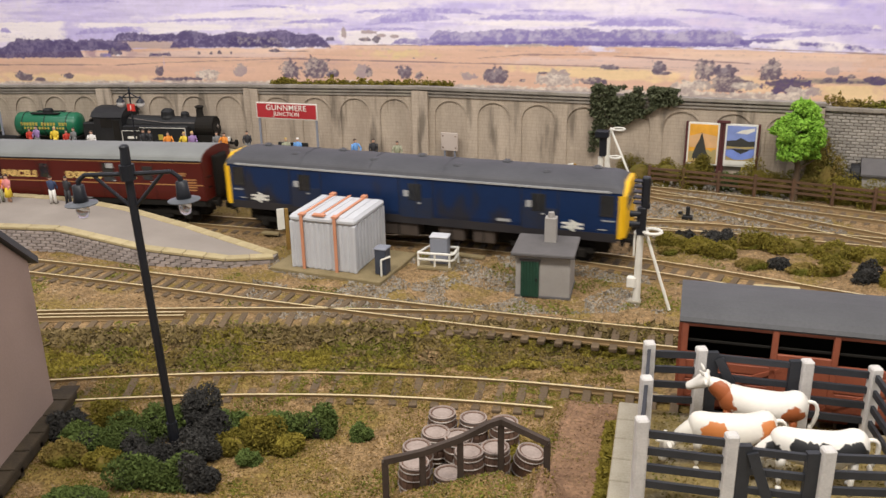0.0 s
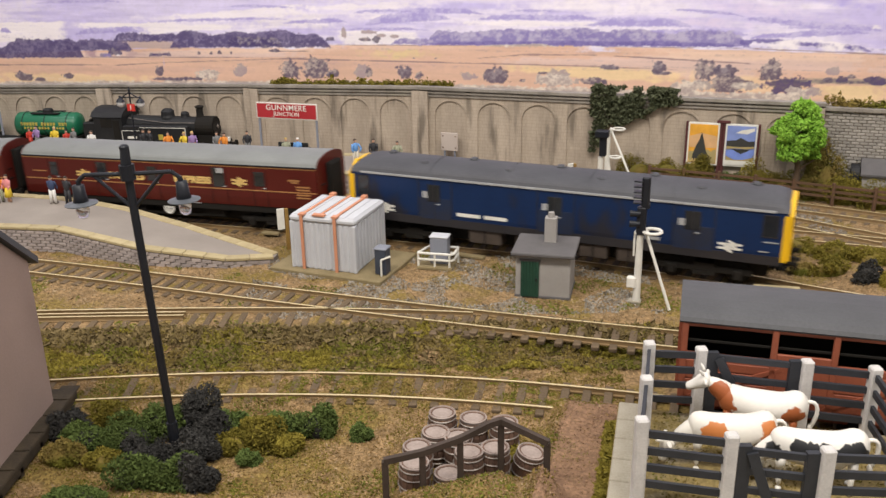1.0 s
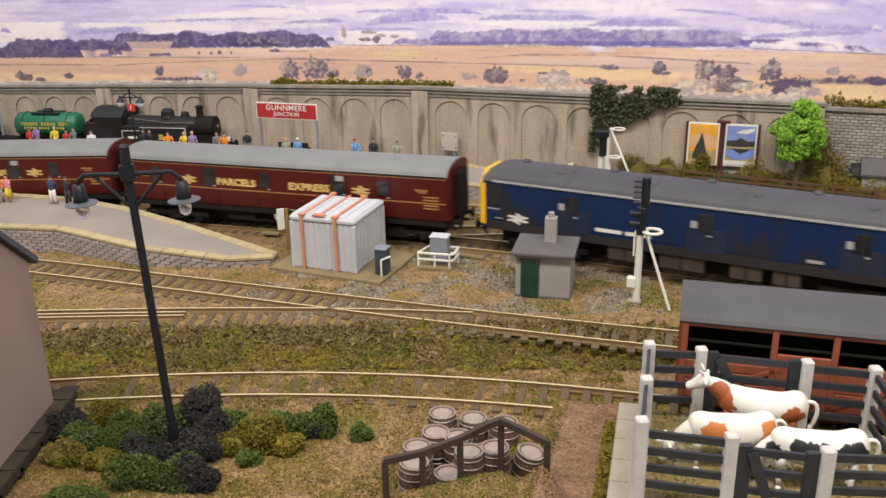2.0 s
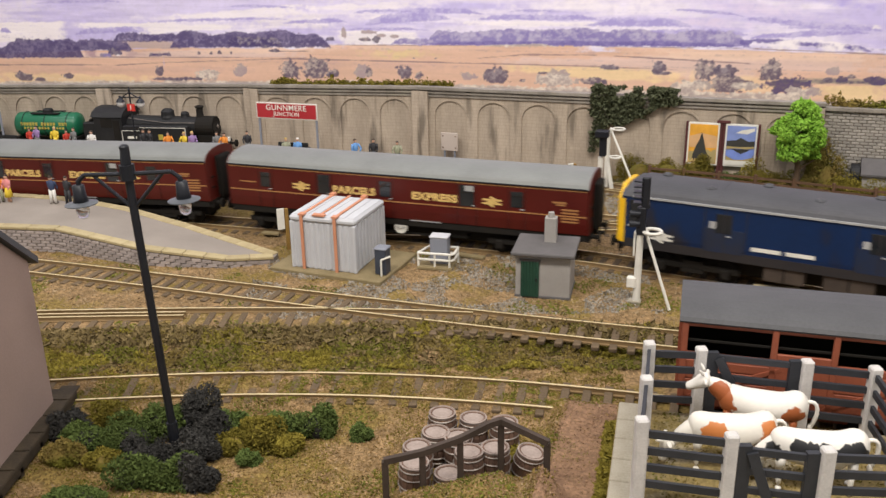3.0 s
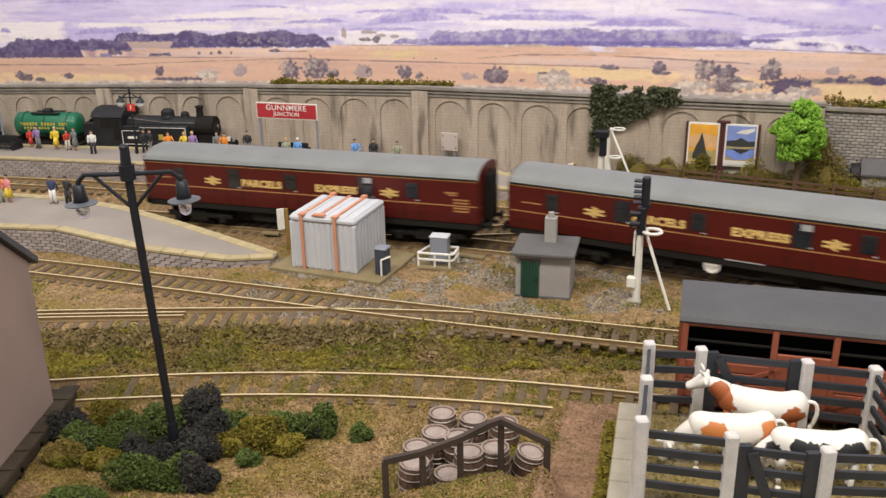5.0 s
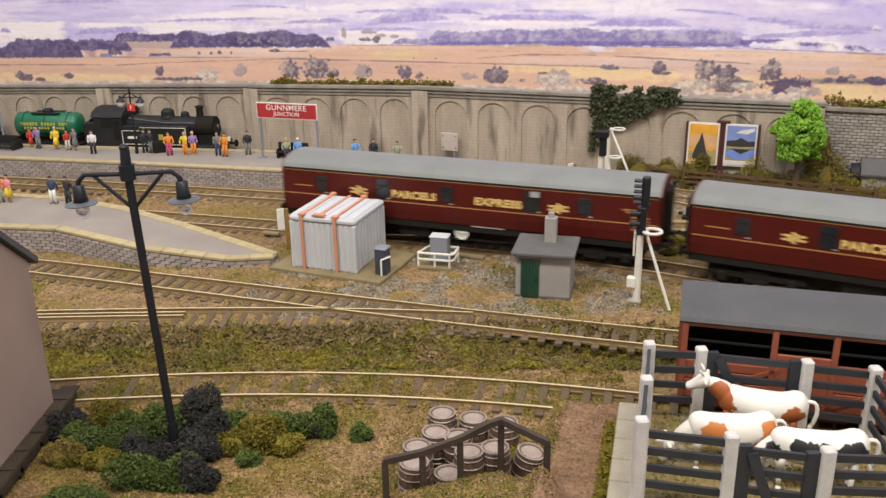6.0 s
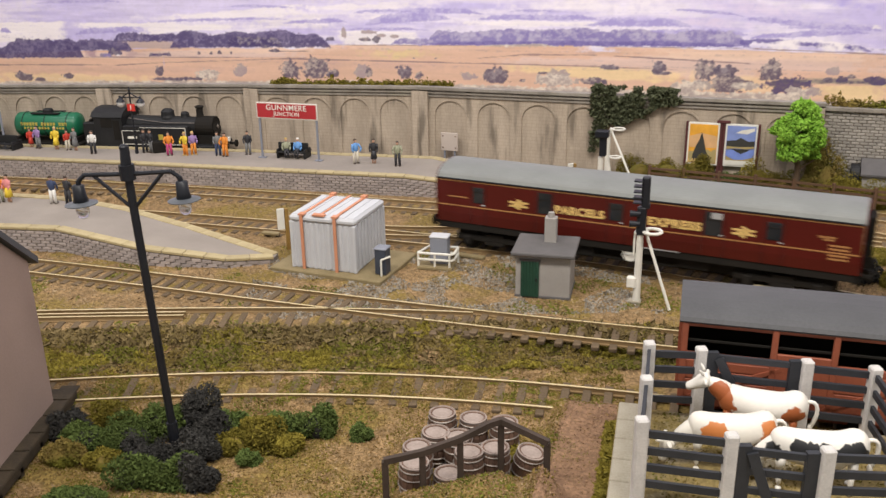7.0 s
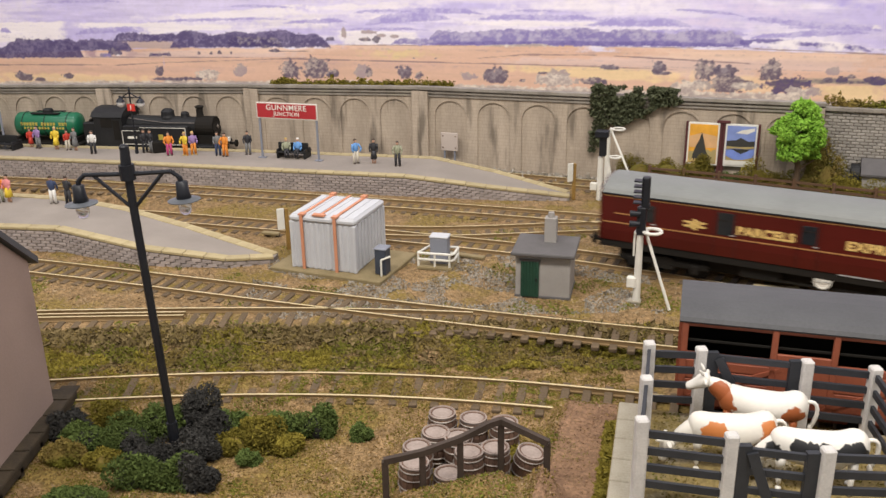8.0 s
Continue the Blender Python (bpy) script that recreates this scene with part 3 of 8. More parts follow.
# ---- retaining wall ----
def build_wall():
    w = thing("wall_rear", at(0, 0, 0), "weathered stone retaining wall with blind arches and coping", "wall", "", "structure")
    spans = [((-36, 60.6), (-21.93, 58.49), 4.15, 4.31, 1.15, 2.1, 6), ((-21.93, 58.49), (-12.0, 57.0), 4.31, 4.42, 0.33, 2.3, 4), ((-12.0, 56.75), (-1.2, 53.95), 4.42, 4.60, 0.43, 2.59, 4), ((-1.2, 53.85), (20.0, 46.1), 4.60, 4.68, 0.56, 2.7, 8)]
    for (x0, y0), (x1, y1), za, zb, first, gap, n in spans:
        L = math.hypot(x1 - x0, y1 - y0)
        rz = math.atan2(y1 - y0, x1 - x0)
        fall = (zb - za) / L
        T = Matrix.Translation((x0, y0, 0)) @ Matrix.Rotation(rz, 4, "Z")
        width = gap * 0.74
        bm = B()
        # face with arched recesses 0.18 deep: piers, spandrels and the recessed backs
        for i in range(n):
            a, zt = first + i * gap, za + fall * (first + (i + 0.5) * gap)
            top, spring = zt - 0.5, zt - 1.6
            c, r = a + gap / 2, width / 2
            K2 = 10
            arc = [(c - r * math.cos(math.pi * k / K2), spring + (top - 0.2 - spring) * math.sin(math.pi * k / K2)) for k in range(K2 + 1)]
            out = [(a, -0.4)] + [(c - r, -0.4)] + arc + [(c + r, -0.4), (a + gap, -0.4)]
            f = [bm.verts.new((u, 0, z)) for u, z in out]
            b = [bm.verts.new((u, 0.07, z)) for u, z in out]
            tl, tr = bm.verts.new((a, 0, zt)), bm.verts.new((a + gap, 0, zt))
            m = len(out)
            bm.faces.new((f[0], f[1], f[2], tl))
            bm.faces.new((f[m - 3], f[m - 2], f[m - 1], tr))
            for k in range(2, m - 3):
                bm.faces.new((f[k], f[k + 1], tl if k < m // 2 else tr))
            mid = m // 2
            bm.faces.new((tl, f[mid], tr))
            for k in range(1, m - 2):
                bm.faces.new((f[k], b[k], b[k + 1], f[k + 1]))
            bm.faces.new([b[k] for k in range(1, m - 1)][::-1])
        for a, b in ((0, first), (first + n * gap, L)):
            q = [bm.verts.new(v) for v in ((a, 0, -0.4), (b, 0, -0.4), (b, 0, za + fall * b), (a, 0, za + fall * a))]
            bm.faces.new(q)
        for v in bm.verts:
            v.co = T @ v.co
        part("wall_face", bm, M_wall, w)
        for i in range(n):
            zt = za + fall * (first + (i + 0.5) * gap)
            top, spring, c, r = zt - 0.5, zt - 1.6, first + (i + 0.5) * gap, width / 2
            bm = B()
            pts = []
            for k in range(13):
                an = math.pi * k / 12
                for rr in (0.0, 0.09):
                    pts.append((c - (r + rr) * math.cos(an), spring + (top - 0.2 + rr - spring) * math.sin(an)))
            va = [bm.verts.new(T @ Vector((u, -0.035, z))) for u, z in pts]
            vb = [bm.verts.new(T @ Vector((u, 0.02, z))) for u, z in pts]
            for k in range(0, 24, 2):
                bm.faces.new((va[k], va[k + 2], va[k + 3], va[k + 1]))
                bm.faces.new((va[k], vb[k], vb[k + 2], va[k + 2]))
                bm.faces.new((va[k + 1], va[k + 3], vb[k + 3], vb[k + 1]))
            part("arch_ring", bm, M_wall, w)
        for off, h, dep, name in ((-0.42, 0.10, 0.10, "string_course"), (-0.22, 0.10, 0.16, "string_course"), (0.03, 0.16, 0.26, "coping")):
            bm = B()
            beam(bm, T @ Vector((-0.05, -dep / 2 + 0.15, za + off)), T @ Vector((L + 0.05, -dep / 2 + 0.15, zb + off)), dep + 0.3, h)
            part(name, bm, M_coping, w)
        bm = B()
        beam(bm, T @ Vector((0, 0.42, za / 2 - 0.2)), T @ Vector((L, 0.42, zb / 2 - 0.2)), 0.4, (za + zb) / 2 + 0.3)
        part("wall_core", bm, M_mortar, w)
        for u in (0.25, L - 0.25):
            bm = B()
            box(bm, 0, 0, 0, 0.55, 0.34, za + fall * u + 0.1, bev=0.03)
            for v in bm.verts:
                v.co = T @ (v.co + Vector((u, -0.07, (za + fall * u) / 2 - 0.2)))
            part("pilaster", bm, M_wall, w)
    # grey brick end wall
    x0, y0, x1, y1 = 20.0, 46.1, 33.0, 41.4
    L, rz = math.hypot(x1 - x0, y1 - y0), math.atan2(y1 - y0, x1 - x0)
    T = Matrix.Translation((x0, y0, 0)) @ Matrix.Rotation(rz, 4, "Z")
    b = thing("wall_brick_end", Matrix.Translation((x0 * K, y0 * K, 0)) @ Matrix.Rotation(rz, 4, "Z"), "grey brick wall with pale uneven bricks", "wall", "", "structure")
    bm = boxes((L / 2, 0.3, 2.1, L, 0.5, 4.6))
    part("wall_core", bm, M_mortar, b)
    bm = boxes((L / 2, 0.2, 4.5, L + 0.1, 0.75, 0.16))
    part("coping", bm, M_coping, b)
    bm = B()
    box(bm, 0, 0, 0, 0.36, 0.1, 0.13, bev=0.015)
    me = finish("brick", bm, M_greybrick)
    rnd = random.Random(5)
    for row in range(26):
        for col in range(9):
            ob = new("brick", me)
            ob.parent = b
            ob.matrix_basis = at(0.25 + col * 0.41 + (row % 2) * 0.2, 0.045 + rnd.uniform(-0.02, 0.02), 0.3 + row * 0.163)


build_wall()


# ---- platforms ----
def build_platform(name, label, front, back, bricks_from, bricks_to, edge_w=0.5):
    """Platform with a ramped end; front and back edges are lines of (x, y, height)."""
    p = thing(name, at(0, 0, 0), label, "railway platform", "", "structure")
    bm = B()
    line = [Vector(q) for q in front] + [Vector(q) for q in back[::-1]]
    hi = [bm.verts.new(q) for q in line]
    lo = [bm.verts.new((q.x, q.y, -0.4)) for q in line]
    top = bm.faces.new(hi)
    for i in range(len(line)):
        j = (i + 1) % len(line)
        bm.faces.new((lo[i], lo[j], hi[j], hi[i]))
    bmesh.ops.triangulate(bm, faces=[top])
    part("surface", bm, M_tarmac, p)
    rnd = random.Random(3)
    for line, sgn in ((front, 1), (back, -1)):
        for a, b in zip(line, line[1:]):
            a, b = Vector(a), Vector(b)
            L = (b - a).length
            n = max(1, int(L / 0.95))
            turn = (b - a).to_track_quat("X", "Z").to_matrix().to_4x4()
            bm = B()
            box(bm, 0, sgn * edge_w * 0.38, 0, L / n - 0.02, edge_w, 0.14, bev=0.025)
            me = finish("edging_slab", bm, M_edging)
            for i in range(n):
                ob = new("edging_slab", me)
                ob.parent = p
                c = a.lerp(b, (i + 0.5) / n) + Vector((0, 0, -0.02 + rnd.uniform(0, 0.012)))
                ob.matrix_basis = Matrix.Translation(c * K) @ turn
    bm = B()
    box(bm, 0, 0, 0, 0.40, 0.10, 0.125, bev=0.012)
    me = finish("brick", bm, M_brick)
    far = B()
    k = 0
    for a, b in zip(front, front[1:]):
        a, b = Vector(a), Vector(b)
        L = math.hypot(b.x - a.x, b.y - a.y)
        rz = math.atan2(b.y - a.y, b.x - a.x)
        n = int(L / 0.44)
        for i in range(n):
            for row in range(7):
                q = a.lerp(b, (i + 0.25 + 0.5 * (row % 2)) / n)
                z = q.z - 0.2 - row * 0.15
                if z < -0.28:
                    continue
                y = q.y - 0.02 + rnd.uniform(-0.015, 0.015)
                if bricks_from < q.x < bricks_to and k < 300:
                    ob = new("brick", me)
                    ob.parent = p
                    ob.matrix_basis = at(q.x, y, z, math.degrees(rz))
                    k += 1
                else:
                    box(far, q.x, y, z, 0.40, 0.10, 0.125, rz)
    tagged(part("brick_courses", far, M_brick, p), kind="stuff")
    return p


build_platform("platform_far", "grey tarmac island platform with pale stone edging and brick facing", [(-36, 55.3, 0.9), (-26.86, 53.1, 0.9), (-17.98, 51.15, 0.9), (-10, 49.15, 0.9), (-2.06, 47.24, 0.9), (2.37, 46.3, 0.5), (6.8, 45.75, 0.05)], [(-36, 58.6, 0.9), (-26, 56.4, 0.9), (-18, 55.0, 0.9), (-11.63, 54.0, 0.9), (-0.38, 51.5, 0.9), (3.2, 49.6, 0.5), (6.95, 46.7, 0.05)], -6.5, 1.5)
build_platform("platform_near", "grey tarmac platform ramp with pale stone edging and brick facing", [(-34, 41.8, 0.9), (-20.58, 39.5, 0.9), (-17.8, 39.05, 0.9), (-13.28, 37.0, 0.6), (-9.5, 36.55, 0.2), (-7.5, 37.1, 0.05)], [(-34, 48.0, 0.9), (-20, 44.4, 0.9), (-18.57, 43.9, 0.9), (-15.5, 42.6, 0.75), (-12.02, 40.6, 0.45), (-7.4, 37.6, 0.05)], -20.5, -13.0)


# ---- backdrop ----
def build_backdrop():
    """Printed landscape sheet behind the wall: fields, hedges, woods and hills as one flat print."""
    board = thing("backdrop", at(0, 62, 0, -15.6), "printed landscape backscene of fields, woods and lilac hills", "backdrop", "", "structure")
    part("board", boxes((0, 0.3, 6, 140, 0.3, 22)), M_cont, board)
    us = np.concatenate([np.arange(-70, -43, 1.0), np.arange(-43, 35, 0.06), np.arange(35, 70.5, 1.0)])
    zs = np.concatenate([np.arange(-5, 2.0, 0.5), np.arange(2.0, 10.2, 0.052), np.arange(10.5, 17.1, 0.5)])
    U, Z = np.meshgrid(us, zs)

    def step(a, b, v):
        t = np.clip((v - a) / (b - a), 0, 1)
        return t * t * (3 - 2 * t)

    def cloud(fu, fz, seed, octaves=4):
        """Layered value noise over the sheet, about 0 to 1."""
        table = np.random.RandomState(seed).rand(256, 256)
        total, amp, norm = 0.0, 1.0, 0.0
        for k in range(octaves):
            a, b = U * fu * 2 ** k + 91.3 * k + 700, Z * fz * 2 ** k + 37.7 * k + 300
            i, j = np.floor(a).astype(int), np.floor(b).astype(int)
            p, q = a - i, b - j
            p, q = p * p * (3 - 2 * p), q * q * (3 - 2 * q)
            g = lambda m, n: table[(j + n) % 256, (i + m) % 256]
            total = total + amp * ((g(0, 0) * (1 - p) + g(1, 0) * p) * (1 - q) + (g(0, 1) * (1 - p) + g(1, 1) * p) * q)
            norm += amp
            amp *= 0.6
        return np.clip((total / norm - 0.5) * 1.7 + 0.5, 0, 1)

    speck, tuft, streak = cloud(5.0, 6.0, 1, 3), cloud(2.2, 2.6, 2), cloud(0.25, 2.4, 3, 5)
    ripple, billow = cloud(0.9, 0.9, 4), cloud(0.10, 0.5, 5, 5)
    lilac, deep, cream, blush = (0.55, 0.48, 0.80), (0.44, 0.37, 0.78), (0.86, 0.79, 0.82), (0.74, 0.62, 0.82)
    orange, tan, blush2, peach, ochre, yellow, dusk = (0.74, 0.46, 0.32), (0.55, 0.40, 0.36), (0.74, 0.52, 0.44), (0.82, 0.57, 0.42), (0.76, 0.58, 0.26), (0.86, 0.62, 0.32), (0.66, 0.41, 0.32)
    sage, hedge, brick = (0.34, 0.29, 0.23), (0.30, 0.20, 0.20), (0.42, 0.25, 0.30)
    haze_lo, haze_hi, dark_lo, dark_hi = (0.36, 0.30, 0.66), (0.54, 0.48, 0.74), (0.075, 0.055, 0.17), (0.17, 0.135, 0.27)
    mauve_lo, mauve_hi, violet_lo = (0.24, 0.195, 0.47), (0.46, 0.41, 0.58), (0.15, 0.115, 0.38)
    grey_lo, grey_hi, pale_lo, pale_hi, thin_lo = (0.12, 0.095, 0.15), (0.27, 0.23, 0.27), (0.44, 0.36, 0.33), (0.76, 0.66, 0.55), (0.40, 0.30, 0.32)
    C = np.array(lilac) + (np.array((0.80, 0.73, 0.86)) - np.array(lilac)) * step(0.3, 0.75, billow * 0.65 + streak * 0.35)[..., None]
    C = C * (0.93 + 0.14 * tuft[..., None])

    def lay(mask, colour):
        C[:] = C + (colour - C) * np.clip(mask, 0, 1)[..., None]

    def field(u0, u1, a0, a1, b0, b1, colour, soft, ends, alpha, tone):
        """A band between two slanting edges, tapering softly at its ends."""
        f = np.clip((U - u0) / (u1 - u0), 0, 1)
        lo, hi = a0 + (a1 - a0) * f, b0 + (b1 - b0) * f
        wob = (ripple - 0.5) * soft * 2.5
        m = step(-soft, soft, Z + wob - lo) * step(-soft, soft, hi + wob - Z) * step(0, ends, U - u0 + (tuft - 0.5) * ends) * step(0, ends, u1 - U + (tuft - 0.5) * ends)
        shade = 1 + tone * (1.3 * (streak - 0.5) + 0.5 * (speck - 0.5))
        lay(m * alpha, np.array(colour) * shade[..., None])

    def wood(u0, u1, a0, a1, h, low, high, crown, ends, ragged):
        """A run of trees: uneven crowns, light tops and dark feet."""
        f = np.clip((U - u0) / (u1 - u0), 0, 1)
        foot = a0 + (a1 - a0) * f
        ends = max(ends, 0.1)
        swell = np.interp(us, np.arange(-75, 76, 1.7), np.random.RandomState(int(h * 50) + 7).rand(89))[None, :]
        e = (step(0, ends, f) * step(0, ends, 1 - f)) ** 0.6 * (0.62 + 0.5 * swell)
        row = np.random.RandomState(int(abs(u0 * 10)) + int(h * 100)).rand(400)
        w = (us - u0) / crown
        k = np.clip(np.floor(w).astype(int), 0, 398)
        dome = 0.62 + 0.38 * np.sqrt(np.clip(1 - (2 * (w - np.floor(w)) - 1) ** 2, 0, 1)) * (0.4 + 0.6 * row[k]) + 0.2 * (row[k // 3] - 0.5)
        top = foot + h * e * (1 - ragged * 0.5 + ragged * 0.5 * dome[None, :]) + (speck - 0.5) * 0.16 * min(1.0, h * 2)
        m = step(-0.05, 0.06, Z - foot + (speck - 0.5) * 0.12 + (tuft - 0.5) * 0.12 * min(1.0, h)) * step(-0.04, 0.07, top - Z) * step(0.02, 0.12, e + 0.05)
        v = np.clip((Z - foot) / np.maximum(top - foot, 0.05), 0, 1)
        mixf = np.clip(0.25 + 0.45 * (v - 0.35) + 1.5 * (tuft - 0.5) + 1.1 * (speck - 0.5), 0, 1)
        lay(m * 0.95, np.array(low) + (np.array(high) - np.array(low)) * mixf[..., None])

    def tree(u, z, r, h, low, high):
        """One tree or bush: a broken round crown, brighter above and to one side."""
        x, y = (U - u) / r, (Z - z - h * 0.48) / (h * 0.52)
        q = np.sqrt(x * x + y * y) + (tuft - 0.5) * 0.75 + (speck - 0.5) * 0.5
        m = step(1.08, 0.86, q) * step(-0.05, 0.05, Z - z)
        mixf = np.clip(0.35 + 0.35 * y - 0.2 * x + 1.6 * (speck - 0.5) + 0.8 * (tuft - 0.5), 0, 1)
        lay(m * 0.93, np.array(low) + (np.array(high) - np.array(low)) * mixf[..., None])

    field(-35.6, -3.1, 7.41, 8.34, 9.78, 9.82, lilac, 0.3, 8, 0.6, 0.3)
    field(23.5, 27.6, 9.07, 8.44, 9.53, 8.96, deep, 0.1, 3, 0.9, 0.12)
    field(14.9, 27.8, 8.19, 7.52, 8.82, 8.24, lilac, 0.3, 5, 0.7, 0.12)
    field(-37.0, -29.3, 5.66, 6.04, 7.18, 7.39, cream, 0.05, 1, 1.0, 0.12)
    field(-29.2, -18.8, 6.93, 7.13, 7.22, 7.42, cream, 0.06, 2, 1.0, 0.12)
    field(-22.1, -8.5, 7.42, 8.06, 7.75, 8.83, cream, 0.1, 3, 0.9, 0.12)
    field(-24.1, -14.7, 6.45, 7.06, 7.03, 7.38, cream, 0.08, 2, 1.0, 0.12)
    field(-15.2, -6.9, 7.06, 7.08, 7.61, 8.31, cream, 0.2, 3, 0.8, 0.3)
    field(-7.6, -1.2, 5.94, 6.09, 7.0, 6.96, cream, 0.05, 1, 1.0, 0.12)
    field(-11.5, 0.1, 8.27, 8.58, 8.58, 9.02, cream, 0.1, 4, 0.8, 0.12)
    field(-7.3, 0.9, 7.77, 7.77, 8.15, 8.0, cream, 0.1, 4, 0.7, 0.12)
    field(0.5, 12.1, 7.47, 7.39, 7.7, 7.82, cream, 0.06, 3, 0.9, 0.12)
    field(4.0, 15.6, 8.32, 8.55, 9.04, 9.16, cream, 0.3, 5, 0.7, 0.12)
    field(15.0, 20.4, 7.64, 7.42, 8.26, 7.83, blush, 0.1, 3, 0.8, 0.12)
    field(16.3, 23.7, 8.69, 7.87, 9.17, 8.87, blush, 0.3, 4, 0.7, 0.12)
    field(23.7, 25.0, 7.57, 7.62, 7.73, 7.75, cream, 0.05, 1, 1.0, 0.12)
    field(26.2, 27.8, 7.56, 7.52, 7.76, 7.71, cream, 0.05, 1, 1.0, 0.12)
    wood(-22.6, -11.1, 7.38, 7.73, 0.25, haze_lo, haze_hi, 0.45, 0.3, 0.8)
    wood(-29.1, -23.1, 6.38, 6.71, 0.56, haze_lo, haze_hi, 0.45, 0.3, 0.8)
    wood(-6.4, -2.5, 8.16, 8.34, 0.27, haze_lo, haze_hi, 0.45, 0.3, 0.8)
    wood(-5.6, 0.9, 7.33, 7.85, 0.85, haze_lo, haze_hi, 0.45, 0.3, 0.8)
    wood(-7.3, -0.7, 7.0, 7.08, 0.27, haze_lo, haze_hi, 0.45, 0.3, 0.8)
    wood(2.4, 11.0, 7.79, 7.88, 0.52, haze_lo, haze_hi, 0.45, 0.3, 0.8)
    wood(-3.1, 3.2, 8.26, 8.16, 0.38, haze_lo, haze_hi, 0.45, 0.3, 0.8)
    wood(15.3, 19.7, 8.54, 8.17, 0.28, haze_lo, haze_hi, 0.45, 0.3, 0.8)
    wood(19.4, 24.0, 8.03, 7.47, 0.49, haze_lo, haze_hi, 0.45, 0.3, 0.8)
    wood(9.6, 16.7, 7.5, 7.52, 0.65, haze_lo, haze_hi, 0.45, 0.3, 0.8)
    wood(22.1, 27.8, 7.51, 7.38, 0.48, haze_lo, haze_hi, 0.45, 0.3, 0.8)
    wood(-35.8, -34.7, 6.46, 6.47, 0.36, haze_lo, haze_hi, 0.45, 0.3, 0.8)
    wood(-11.6, -6.5, 7.41, 7.55, 0.4, haze_lo, haze_hi, 0.45, 0.3, 0.8)
    wood(12.9, 20.5, 7.05, 7.01, 0.5, haze_lo, haze_hi, 0.45, 0.3, 0.8)
    wood(-32.2, -24.3, 8.7, 8.83, 0.22, haze_lo, haze_hi, 0.45, 0.3, 0.8)
    wood(-15.9, -10.7, 8.55, 8.51, 0.24, haze_lo, haze_hi, 0.45, 0.3, 0.8)
    wood(4.7, 8.8, 8.39, 8.35, 0.22, haze_lo, haze_hi, 0.45, 0.3, 0.8)
    field(-40.4, -21.5, 0.65, 1.3, 4.55, 5.55, orange, 0.04, 0.1, 1.0, 0.12)
    field(-21.6, 29.4, 1.3, 3.05, 5.55, 6.0, orange, 0.04, 0.1, 1.0, 0.12)
    field(-9.2, 10.8, 4.77, 5.2, 5.96, 6.3, orange, 0.04, 2, 1.0, 0.12)
    field(10.4, 29.1, 4.83, 5.27, 6.22, 6.0, orange, 0.04, 2, 1.0, 0.12)
    field(-25.8, -19.5, 5.42, 5.53, 6.01, 6.03, tan, 0.05, 1.5, 1.0, 0.12)
    field(-37.3, -9.2, 4.42, 5.12, 4.77, 5.72, blush2, 0.06, 3, 1.0, 0.12)
    field(-21.0, -7.4, 5.09, 5.51, 5.42, 5.83, peach, 0.1, 4, 0.8, 0.12)
    field(-6.2, 0.4, 5.11, 5.32, 5.77, 5.89, ochre, 0.15, 5, 0.8, 0.12)
    field(-9.1, 4.8, 5.64, 5.93, 5.88, 6.12, peach, 0.1, 4, 0.7, 0.12)
    field(2.4, 29.1, 4.87, 4.93, 5.25, 5.94, blush2, 0.1, 4, 0.9, 0.12)
    field(9.4, 23.4, 4.21, 4.44, 5.54, 5.2, blush2, 0.2, 6, 0.8, 0.12)
    field(12.2, 29.0, 5.53, 5.54, 6.1, 6.07, peach, 0.1, 4, 0.8, 0.12)
    field(3.2, 17.3, 4.51, 3.84, 4.89, 4.74, yellow, 0.1, 4, 0.95, 0.12)
    field(-38.9, -21.3, 2.31, 2.81, 3.36, 3.41, yellow, 0.12, 5, 0.8, 0.12)
    field(23.6, 29.4, 3.03, 3.22, 4.12, 4.11, yellow, 0.05, 2, 1.0, 0.12)
    field(16.0, 24.2, 3.51, 3.58, 4.52, 4.45, yellow, 0.1, 4, 0.6, 0.12)
    field(-12.8, 4.8, 4.36, 4.54, 4.77, 4.77, dusk, 0.15, 6, 0.7, 0.12)
    field(-36.4, -11.9, 3.37, 3.98, 3.82, 4.38, dusk, 0.15, 6, 0.6, 0.12)
    field(22.1, 29.2, 4.15, 4.25, 4.47, 4.59, sage, 0.06, 2, 0.8, 0.12)
    field(-36.9, -33.9, 3.89, 3.96, 3.98, 4.05, hedge, 0.02, 0.5, 0.85, 0.12)
    field(-34.0, -26.9, 3.96, 4.12, 4.05, 4.21, hedge, 0.02, 0.5, 0.85, 0.12)
    field(-26.0, -20.5, 4.1, 4.48, 4.18, 4.56, hedge, 0.02, 0.5, 0.85, 0.12)
    field(-21.1, -10.0, 4.43, 5.0, 4.49, 5.06, hedge, 0.02, 0.5, 0.85, 0.12)
    field(-36.2, -15.0, 4.54, 4.93, 4.61, 5.0, hedge, 0.02, 0.5, 0.85, 0.12)
    field(-11.8, 10.8, 4.91, 4.87, 4.99, 4.95, hedge, 0.02, 0.5, 0.85, 0.12)
    field(10.4, 15.9, 4.88, 4.79, 4.92, 4.83, hedge, 0.02, 0.5, 0.85, 0.12)
    field(2.4, 5.9, 5.22, 5.55, 5.28, 5.61, hedge, 0.02, 0.5, 0.85, 0.12)
    field(5.7, 10.8, 5.54, 5.6, 5.62, 5.68, hedge, 0.02, 0.5, 0.85, 0.12)
    field(11.5, 20.3, 5.58, 5.27, 5.66, 5.34, hedge, 0.02, 0.5, 0.85, 0.12)
